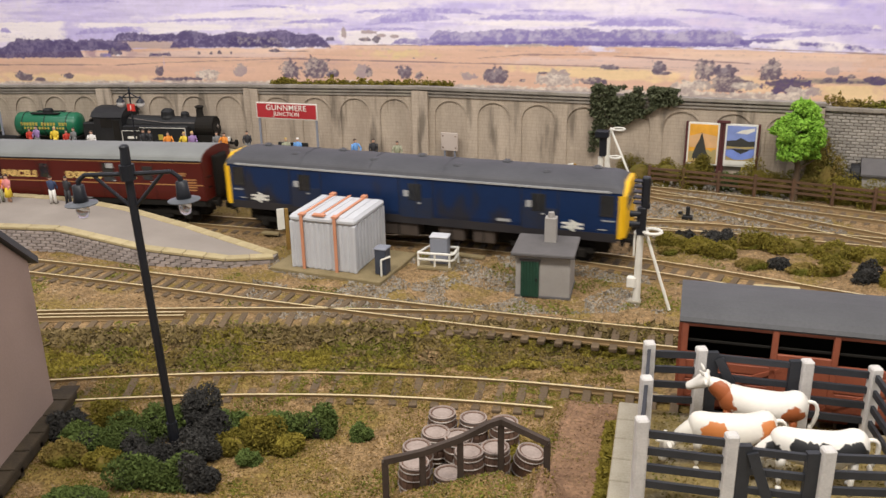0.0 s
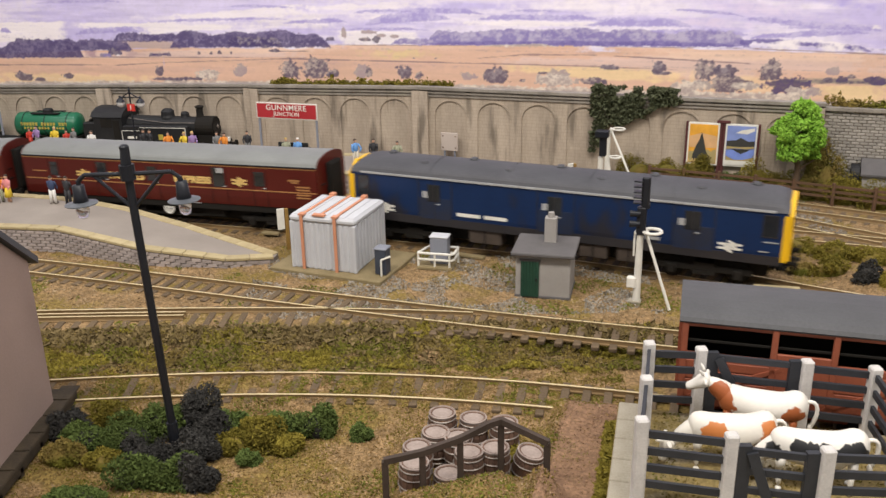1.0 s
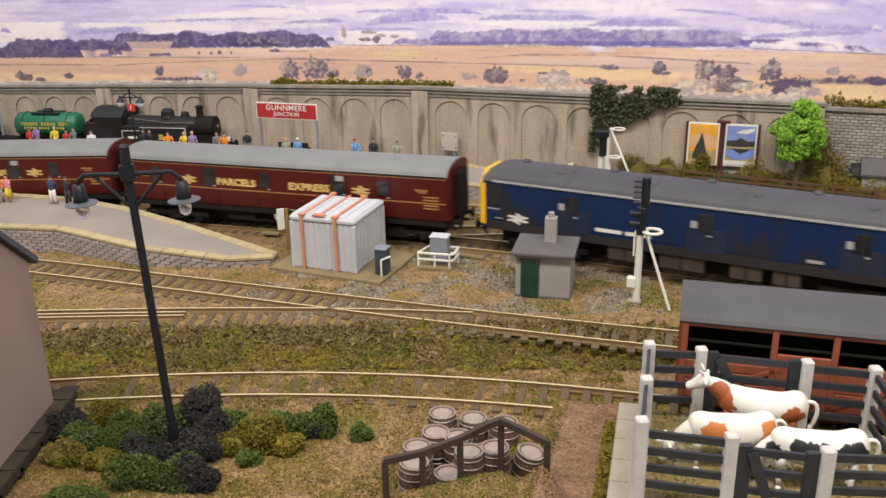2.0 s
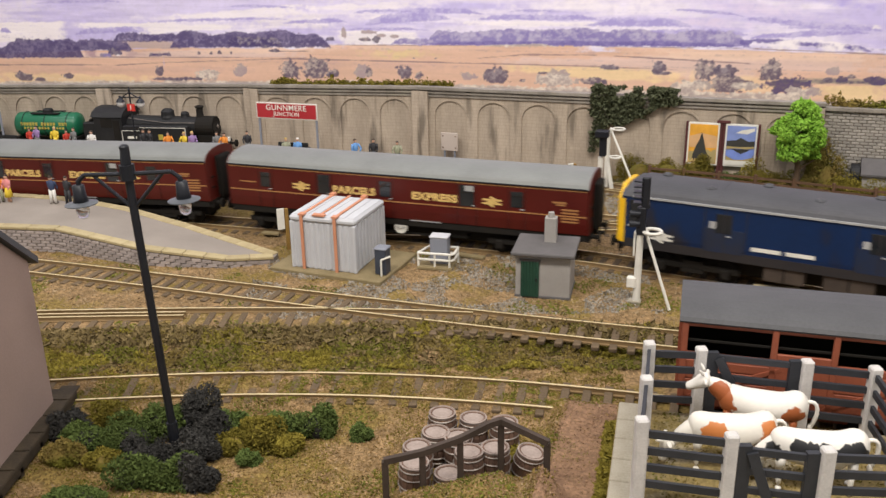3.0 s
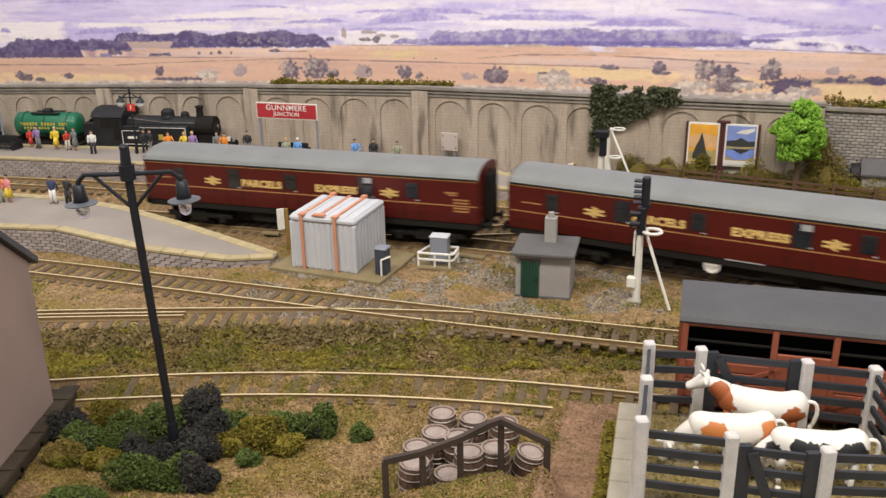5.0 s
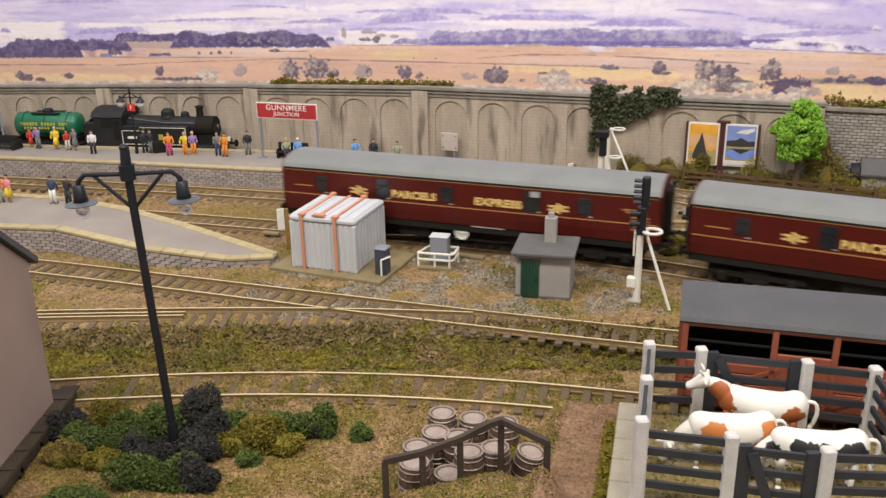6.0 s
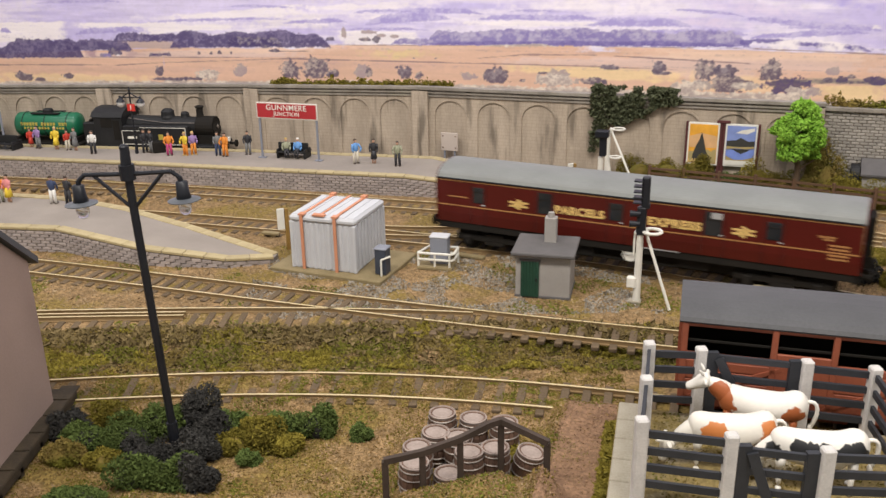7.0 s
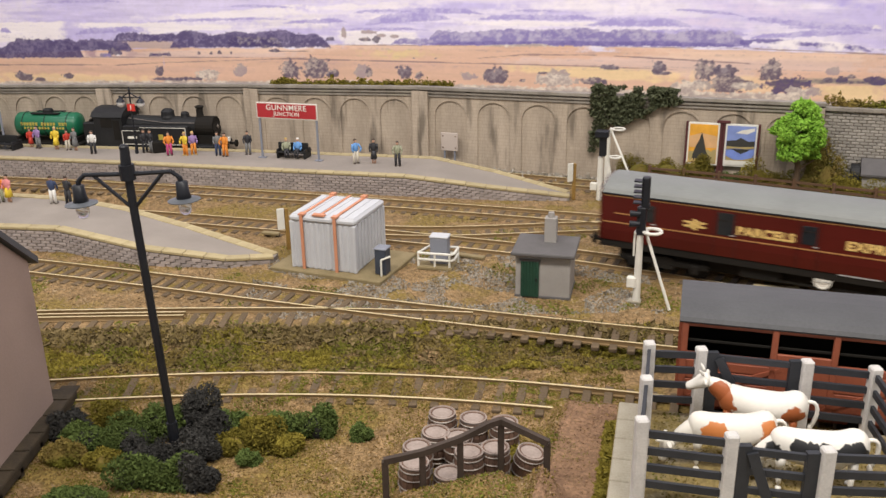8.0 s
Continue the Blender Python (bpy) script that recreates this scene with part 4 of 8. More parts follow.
    field(-7.8, 10.8, 5.96, 6.24, 6.0, 6.28, hedge, 0.02, 0.5, 0.85, 0.12)
    field(10.4, 19.9, 6.19, 6.22, 6.24, 6.26, hedge, 0.02, 0.5, 0.85, 0.12)
    field(19.9, 29.0, 6.2, 5.97, 6.28, 6.04, hedge, 0.02, 0.5, 0.85, 0.12)
    field(-13.1, -9.6, 5.41, 5.47, 5.49, 5.55, hedge, 0.02, 0.5, 0.85, 0.12)
    field(-28.4, -27.0, 4.73, 4.76, 5.2, 5.23, brick, 0.05, 0.6, 0.8, 0.12)
    field(-25.7, -25.1, 4.87, 4.88, 5.04, 5.05, cream, 0.03, 0.3, 1.0, 0.12)
    field(-0.7, -0.3, 6.1, 6.11, 6.25, 6.26, cream, 0.02, 0.2, 1.0, 0.12)
    field(-25.1, -22.8, 4.84, 4.89, 5.18, 5.22, brick, 0.1, 1, 0.5, 0.12)
    wood(-37.3, -28.4, 4.46, 4.69, 1.45, dark_lo, dark_hi, 0.9, 0.05, 0.6)
    wood(-30.3, -24.0, 5.2, 5.28, 0.95, dark_lo, dark_hi, 0.8, 0.1, 0.6)
    wood(-26.3, -25.0, 4.94, 4.97, 0.77, dark_lo, grey_hi, 0.7, 0.2, 0.5)
    wood(-25.7, -19.9, 5.93, 6.02, 0.76, dark_lo, dark_hi, 0.8, 0.1, 0.6)
    wood(-20.9, -8.0, 5.55, 5.82, 1.47, dark_lo, dark_hi, 1.1, 0.08, 0.5)
    wood(-16.2, -11.7, 5.75, 5.75, 0.9, dark_lo, grey_hi, 0.8, 0.1, 0.6)
    wood(-8.4, -7.7, 6.28, 6.29, 0.32, dark_lo, grey_hi, 0.5, 0.2, 0.5)
    wood(-22.8, -20.8, 4.89, 4.97, 0.29, dark_lo, grey_hi, 0.4, 0.1, 0.5)
    wood(-27.1, -25.9, 4.76, 4.78, 0.34, mauve_lo, grey_hi, 0.5, 0.2, 0.5)
    wood(-3.6, 0.0, 6.09, 6.19, 0.54, mauve_lo, mauve_hi, 0.7, 0.3, 0.5)
    wood(-1.2, 11.1, 6.13, 6.3, 1.02, mauve_lo, mauve_hi, 0.7, 0.1, 0.5)
    wood(10.4, 20.2, 6.22, 6.32, 1.15, mauve_lo, mauve_hi, 0.8, 0.15, 0.6)
    wood(4.8, 16.8, 6.19, 6.33, 1.02, mauve_lo, mauve_hi, 0.75, 0.15, 0.6)
    wood(-1.6, 19.9, 6.09, 6.35, 0.33, violet_lo, mauve_lo, 0.5, 0.05, 0.6)
    wood(19.8, 27.2, 6.66, 6.17, 0.38, violet_lo, mauve_lo, 0.6, 0.1, 0.5)
    wood(19.8, 27.1, 6.8, 7.24, 0.41, haze_lo, haze_hi, 0.6, 0.2, 0.6)
    field(20.5, 23.9, 6.25, 6.18, 6.53, 6.96, cream, 0.04, 2, 1.0, 0.12)
    field(23.4, 26.9, 6.17, 6.13, 6.95, 6.44, cream, 0.04, 2, 1.0, 0.12)
    wood(2.8, 8.0, 6.05, 6.14, 0.19, pale_lo, pale_hi, 0.4, 0.2, 0.5)
    wood(-37.2, -21.3, 2.4, 2.81, 0.3, pale_lo, pale_hi, 0.5, 0.1, 0.9)
    wood(-22.3, -11.1, 2.87, 3.02, 0.37, pale_lo, pale_hi, 0.5, 0.1, 0.9)
    wood(-7.6, -0.0, 3.2, 3.18, 0.39, pale_lo, pale_hi, 0.5, 0.1, 0.9)
    wood(-0.8, 11.3, 3.0, 3.14, 0.45, pale_lo, pale_hi, 0.5, 0.1, 0.9)
    wood(11.6, 17.4, 2.93, 3.11, 0.65, pale_lo, pale_hi, 0.5, 0.1, 0.9)
    wood(15.6, 23.9, 3.06, 2.97, 0.63, pale_lo, pale_hi, 0.5, 0.1, 0.9)
    wood(22.9, 28.4, 2.86, 2.91, 0.27, pale_lo, pale_hi, 0.5, 0.1, 0.9)
    wood(21.4, 28.2, 4.17, 4.22, 0.27, sage, grey_lo, 0.5, 0.2, 0.9)
    tree(-34.2, 2.75, 0.92, 0.66, grey_lo, grey_hi)
    tree(-32.8, 2.75, 0.51, 0.31, grey_lo, grey_hi)
    tree(-30.2, 3.0, 0.61, 0.43, grey_lo, grey_hi)
    tree(-22.0, 3.43, 0.37, 0.72, grey_lo, grey_hi)
    tree(-18.0, 3.2, 1.1, 0.83, pale_lo, pale_hi)
    tree(-21.3, 3.11, 1.46, 0.25, grey_lo, grey_hi)
    tree(-19.4, 3.2, 1.21, 0.21, grey_lo, grey_hi)
    tree(-15.3, 3.56, 0.57, 0.98, thin_lo, pale_lo)
    tree(-11.3, 3.5, 0.79, 1.37, grey_lo, pale_lo)
    tree(-9.3, 3.6, 1.25, 1.44, grey_lo, pale_lo)
    tree(-8.0, 3.67, 0.46, 0.64, grey_lo, pale_lo)
    tree(-5.8, 3.69, 0.5, 0.87, thin_lo, pale_lo)
    tree(-5.2, 3.71, 0.27, 0.79, grey_lo, pale_lo)
    tree(-2.6, 3.74, 0.54, 0.89, grey_lo, grey_hi)
    tree(-1.6, 3.72, 0.29, 0.58, grey_lo, pale_lo)
    tree(2.0, 3.78, 0.57, 0.53, thin_lo, pale_lo)
    tree(3.9, 3.61, 0.92, 1.02, grey_lo, grey_hi)
    tree(5.8, 3.73, 0.24, 0.22, grey_lo, pale_lo)
    tree(8.2, 3.95, 0.77, 0.74, thin_lo, pale_lo)
    tree(8.0, 3.49, 1.42, 0.89, pale_lo, pale_hi)
    tree(7.1, 4.3, 0.26, 0.19, grey_lo, pale_lo)
    tree(10.3, 3.71, 0.64, 0.51, grey_lo, pale_lo)
    tree(11.5, 4.71, 0.72, 0.33, grey_lo, grey_hi)
    tree(11.2, 3.74, 0.17, 0.33, grey_lo, pale_lo)
    tree(14.6, 4.56, 0.46, 0.79, grey_lo, grey_hi)
    tree(14.9, 4.46, 0.62, 0.22, grey_lo, grey_hi)
    tree(17.3, 3.91, 0.41, 0.28, grey_lo, pale_lo)
    tree(17.5, 4.24, 0.78, 1.14, grey_lo, pale_lo)
    tree(18.8, 4.49, 0.7, 0.67, grey_lo, grey_hi)
    tree(19.0, 3.46, 1.23, 1.13, grey_lo, pale_lo)
    tree(16.9, 3.46, 1.24, 0.71, pale_lo, pale_hi)
    tree(20.1, 3.63, 0.81, 0.49, pale_lo, pale_hi)
    tree(21.6, 4.28, 0.65, 1.25, grey_lo, pale_lo)
    tree(22.6, 3.42, 1.28, 1.04, dark_lo, grey_lo)
    tree(23.4, 3.16, 0.88, 0.76, pale_lo, pale_hi)
    tree(24.2, 3.4, 0.48, 0.55, thin_lo, pale_lo)
    tree(25.2, 4.69, 0.4, 0.58, thin_lo, pale_lo)
    tree(24.9, 4.23, 0.32, 0.34, grey_lo, grey_hi)
    tree(25.7, 4.25, 0.4, 0.44, dark_lo, grey_lo)
    tree(26.2, 4.51, 0.28, 0.27, grey_lo, pale_lo)
    tree(27.2, 4.3, 0.28, 0.44, dark_lo, grey_lo)
    tree(27.8, 4.14, 0.55, 0.51, dark_lo, grey_lo)
    tree(-15.9, 5.15, 0.1, 0.25, grey_lo, pale_lo)
    tree(-18.5, 5.1, 0.12, 0.21, grey_lo, pale_lo)
    tree(-17.5, 5.12, 0.12, 0.21, grey_lo, pale_lo)
    tree(-16.8, 5.17, 0.14, 0.21, grey_lo, pale_lo)
    tree(-5.4, 6.25, 0.36, 0.28, grey_lo, pale_lo)
    tree(-4.6, 6.15, 0.3, 0.47, grey_lo, grey_hi)
    tree(-7.0, 6.46, 0.23, 0.71, thin_lo, pale_lo)
    tree(-12.4, 5.38, 0.42, 0.24, grey_lo, grey_hi)
    tree(-1.9, 5.12, 0.13, 0.12, grey_lo, grey_hi)
    tree(-0.3, 5.15, 0.13, 0.12, grey_lo, grey_hi)
    tree(-5.2, 6.79, 0.59, 0.24, thin_lo, pale_lo)
    tree(-4.2, 6.58, 0.32, 0.24, thin_lo, pale_lo)
    tree(-3.3, 6.52, 0.32, 0.23, thin_lo, pale_lo)
    tree(19.9, 6.45, 0.33, 0.35, violet_lo, mauve_lo)
    grey = C.mean(-1, keepdims=True)
    C[:] = grey + (C - grey) * 0.84 + np.array((0.005, 0.0, 0.0))
    n, k = len(us), len(zs)
    me = bpy.data.meshes.new("printed_sheet")
    co = np.stack([U * K, np.full_like(U, 0.13 * K), Z * K], -1).reshape(-1, 3)
    i = (np.arange(k - 1)[:, None] * n + np.arange(n - 1)[None, :]).reshape(-1)
    me.from_pydata(co.tolist(), [], np.stack([i, i + 1, i + n + 1, i + n], -1).tolist())
    ink = me.color_attributes.new("ink", "FLOAT_COLOR", "POINT")
    ink.data.foreach_set("color", np.concatenate([np.clip(C, 0, 1).reshape(-1, 3), np.ones((n * k, 1))], 1).astype(np.float32).ravel())
    m = bpy.data.materials.new("printed landscape")
    m.use_nodes = True
    at_node = m.node_tree.nodes.new("ShaderNodeVertexColor")
    at_node.layer_name = "ink"
    bs = m.node_tree.nodes["Principled BSDF"]
    m.node_tree.links.new(at_node.outputs[0], bs.inputs["Base Color"])
    bs.inputs["Roughness"].default_value, bs.inputs["Specular IOR Level"].default_value = 0.85, 0.2
    me.materials.append(m)
    sheet = new("printed_sheet", me)
    sheet.parent = board
    tagged(sheet, "matt landscape print in lilac, peach and straw")


build_backdrop()


# ---- the train ----
def coach_profile(half, bottom, cant, top, n=22):
    """Side and arched roof in (y, z), from one lower corner round to the other."""
    pts = [(-half + 0.05, bottom), (-half, bottom + 0.45), (-half, cant)]
    roof = [(-half * math.cos(math.pi * k / n), cant + (top - cant) * math.sin(math.pi * k / n) ** 0.85) for k in range(1, n)]
    return pts, roof, [(half, cant), (half, bottom + 0.45), (half - 0.05, bottom)]


def bogie(parent, x, wheelbase, label=""):
    bm = B()
    for y in (-1.02, 1.02):
        box(bm, x, y, 0.62, wheelbase + 1.1, 0.12, 0.26, bev=0.03)
        for dx in (-wheelbase / 2, wheelbase / 2):
            box(bm, x + dx, y * 1.05, 0.50, 0.36, 0.2, 0.42, bev=0.05)
        box(bm, x, y * 1.03, 0.46, 0.9, 0.16, 0.16)
    box(bm, x, 0, 0.72, 0.8, 2.2, 0.3)
    b = part("bogie", bm, M_under, parent)
    axles = []
    for dx in (-wheelbase / 2, wheelbase / 2):
        bm = B()
        lathe(bm, [(0.05, -0.82), (0.09, -0.8), (0.09, -0.74), (0.46, -0.72), (0.46, -0.62), (0.5, -0.6), (0.09, -0.58), (0.08, 0.58), (0.5, 0.6), (0.46, 0.62), (0.46, 0.72), (0.09, 0.74), (0.09, 0.8), (0.05, 0.82)], 20)
        for v in bm.verts:
            v.co = Vector((v.co.x, v.co.z, -v.co.y))
        w = part("wheelset", bm, M_under, b)
        w.matrix_basis = at(x + dx, 0, 0.46)
        axles.append(w)
    return axles


def arrow_logo(bm, x, z, w, y):
    """Two bars joined by slanting arms, standing for the railway emblem."""
    h = w * 0.095
    for dz in (h, -h):
        box(bm, x, y, z + dz, w, 0.015, h)
    beam(bm, (x - 0.10 * w, y, z + h * 2.6), (x + 0.26 * w, y, z + h * 1.0), 0.015, h * 0.95)
    beam(bm, (x - 0.26 * w, y, z + h * 0.2), (x + 0.16 * w, y, z - h * 1.0), 0.015, h * 0.95)
    beam(bm, (x - 0.16 * w, y, z + h * 1.0), (x + 0.26 * w, y, z - h * 0.2), 0.015, h * 0.95)
    beam(bm, (x - 0.26 * w, y, z - h * 1.0), (x + 0.10 * w, y, z - h * 2.6), 0.015, h * 0.95)


def shell(parent, L, half, bottom, cant, top, side_m, roof_m, name="body", end_in=0.0):
    a, roof, c = coach_profile(half, bottom, cant, top)
    bm = B()
    extrude_x(bm, a + c, -L / 2, L / 2)
    b = part(name, bm, side_m, parent)
    bm = B()
    prof = [(-half - 0.04, cant + 0.004)] + roof + [(half + 0.04, cant + 0.004)]
    if end_in:
        rings = []
        for x, f in ((-L / 2, 0.55), (-L / 2 + end_in * 0.4, 0.86), (-L / 2 + end_in, 1.0), (L / 2 - end_in, 1.0), (L / 2 - end_in * 0.4, 0.86), (L / 2, 0.55)):
            rings.append([bm.verts.new((x, y, cant + (z - cant) * f)) for y, z in prof])
        for r, s in zip(rings, rings[1:]):
            for i in range(len(prof) - 1):
                bm.faces.new((r[i], s[i], s[i + 1], r[i + 1]))
            bm.faces.new((r[-1], s[-1], s[0], r[0]))
        bm.faces.new(rings[0])
        bm.faces.new(rings[-1][::-1])
    else:
        extrude_x(bm, prof, -L / 2 - 0.03, L / 2 + 0.03)
    part("roof", bm, roof_m, parent, smooth=False)
    return b


def buffers(parent, L, z=1.05):
    for sx in (-1, 1):
        for y in (-0.86, 0.86):
            bm = B()
            rod(bm, (sx * L / 2, y, z), (sx * (L / 2 + 0.4), y, z), 0.1)
            rod(bm, (sx * (L / 2 + 0.4), y, z), (sx * (L / 2 + 0.48), y, z), 0.24, seg=12)
            part("buffer", bm, M_under, parent)
        bm = B()
        box(bm, sx * (L / 2 + 0.02), 0, z, 0.16, 2.4, 0.36)
        part("headstock", bm, M_under, parent)


def build_parcels_car():
    """Blue diesel parcels car with yellow ends, grey roof and white emblems."""
    L, half = 18.75, 1.39
    t = thing("parcels_railcar", at(0, 0, 0), "blue diesel parcels railcar with yellow ends and dark grey roof", "railcar", "parcels train")
    b = shell(t, L, half, 1.28, 3.34, 3.92, M_blue, M_roof_b, end_in=0.6)
    axles = bogie(t, -6.4, 2.6) + bogie(t, 6.4, 2.6)
    for sx in (-1, 1):
        bm = B()
        extrude_x(bm, [(-half + 0.01, 1.42), (-half + 0.01, 3.22), (-0.7, 3.7), (0.7, 3.7), (half - 0.01, 3.22), (half - 0.01, 1.42)], sx * (L / 2 - 0.02), sx * (L / 2 + 0.16))
        for v in bm.verts:
            if abs(v.co.x) > L / 2 + 0.1:
                v.co.y *= 0.94
        part("cab_end", bm, M_yellow, b, "yellow warning end")
        for y in (-0.85, 0, 0.85):
            part("cab_window", boxes((sx * (L / 2 + 0.17), y, 2.9, 0.03, 0.7, 0.62), bev=0.01), M_glassd, b)
        part("coupling", boxes((sx * (L / 2 + 0.3), 0, 1.1, 0.5, 0.16, 0.14), bev=0.02), M_under, t)
        for y in (-0.45, 0.4):
            bm = B()
            tube(bm, [(sx * (L / 2 + 0.05), y, 1.35), (sx * (L / 2 + 0.28), y, 1.1), (sx * (L / 2 + 0.3), y, 0.75), (sx * (L / 2 + 0.22), y, 0.55)], 0.05)
            part("brake_hose", bm, M_under, t)
        for y in (-1, 1):
            part("yellow_wrap", boxes((sx * (L / 2 - 0.06), y * (half + 0.004), 2.3, 0.2, 0.02, 1.85)), M_yellow, b)
            w = part("cab_side_window", boxes((sx * (L / 2 - 0.62), y * (half + 0.008), 2.76, 0.52, 0.03, 0.82), bev=0.008), M_glassd, b)
            part("window_frame", boxes((sx * (L / 2 - 0.62), y * (half + 0.02), 3.19, 0.6, 0.03, 0.04), (sx * (L / 2 - 0.62), y * (half + 0.02), 2.33, 0.6, 0.03, 0.04), (sx * (L / 2 - 0.34), y * (half + 0.02), 2.76, 0.04, 0.03, 0.86), (sx * (L / 2 - 0.9), y * (half + 0.02), 2.76, 0.04, 0.03, 0.86)), M_dirt, w)
            part("marking", boxes((sx * (L / 2 - 0.55), y * (half + 0.012), 2.12, 0.55, 0.02, 0.05)), M_gut, b)
            part("marking", boxes((sx * (L / 2 - 0.8), y * (half + 0.012), 1.72, 0.35, 0.02, 0.04)), M_gut, b)
    for y in (-1, 1):
        part("solebar", boxes((0, y * (half - 0.015), 1.38, L - 0.3, 0.04, 0.36)), M_dirt, b, "dirt-stained lower side")
        part("gutter", boxes((0, y * (half + 0.03), 3.36, L - 1.0, 0.06, 0.08)), M_gut, b)
        for x in (-5.27, 0.23, 5.85):
            w = part("door_window", boxes((x, y * (half + 0.008), 2.68, 0.62, 0.03, 0.78), bev=0.01), M_glassd, b)
            part("glazing_bar", boxes((x, y * (half + 0.026), 2.68, 0.05, 0.02, 0.76)), M_dirt, w)
            part("notice", boxes((x - 0.42, y * (half + 0.012), 2.6, 0.26, 0.02, 0.28)), M_gut, b)
            part("door_panel", boxes((x + 0.05, y * (half + 0.004), 1.98, 1.5, 0.016, 0.95), bev=0.004), M_grime, b, "grime-browned lower door")
            for dx in (-0.75, 0.05, 0.85):
                part("door_edge", boxes((x + dx, y * (half + 0.008), 2.35, 0.035, 0.02, 1.8)), M_dirt, b)
            part("door_handle", boxes((x + 0.2, y * (half + 0.03), 2.2, 0.16, 0.05, 0.04)), M_gut, b)
        for x in (-7.67, 7.33):
            bm = B()
            arrow_logo(bm, x, 1.79, 0.92, y * (half + 0.012))
            part("emblem", bm, M_white, b, "white double-arrow emblem")
        part("lettering", boxes((-3.63, y * (half + 0.01), 1.83, 1.1, 0.02, 0.15)), M_white, b, "small white lettering bar")
        part("lettering", boxes((-2.39, y * (half + 0.01), 1.83, 1.05, 0.02, 0.15)), M_white, b, "small white lettering bar")
        part("number", boxes((4.33, y * (half + 0.01), 1.77, 0.6, 0.02, 0.12)), M_gut, b)
    for i in range(9):
        bm = B()
        y = -0.62 if i % 2 else 0.3
        lathe(bm, [(0.2, 0), (0.2, 0.1), (0.14, 0.16), (0.04, 0.18)], 10, (-8 + i * 2, y, 3.76 if i % 2 else 3.86))
        part("roof_vent", bm, M_roof_b, t)
    for x in (-5.5, -2.0, 1.5, 5.0):
        bm = B()
        for k in range(16):
            a0, a1 = math.pi * (0.08 + 0.84 * k / 16), math.pi * (0.08 + 0.84 * (k + 1) / 16)
            beam(bm, (x, -half * math.cos(a0), 3.345 + 0.58 * math.sin(a0) ** 0.85), (x, -half * math.cos(a1), 3.345 + 0.58 * math.sin(a1) ** 0.85), 0.05, 0.03)
        part("roof_seam", bm, M_roof_b, t)
    for x, w in ((-2.9, 1.5), (-0.6, 1.8), (1.9, 1.2), (3.4, 1.0)):
        for y in (-0.95, 0.95):
            u = part("underfloor_box", boxes((x, y, 0.88, w, 0.7, 0.62), bev=0.04), M_rustybox, t)
            part("box_rib", boxes((x, y * 1.38, 0.88, 0.06, 0.04, 0.6)), M_under, u)
    # dark box added under the floor to block the light on the track
    part("drive_gear", boxes((0, 0, 0.72, L - 1.2, 1.15, 0.6), bev=0.03), M_under, t)
    buffers(t, L, 1.18)
    return t, axles


M_rustybox = mat("grimy brown box", (0.075, 0.055, 0.042), (0.04, 0.03, 0.025), 1.5, 0.8, 0, 0.2)


M_grime = mat("browned blue paint", (0.02, 0.022, 0.035), (0.007, 0.02, 0.06), 0.9, 0.55, 0, 0.1, 8)


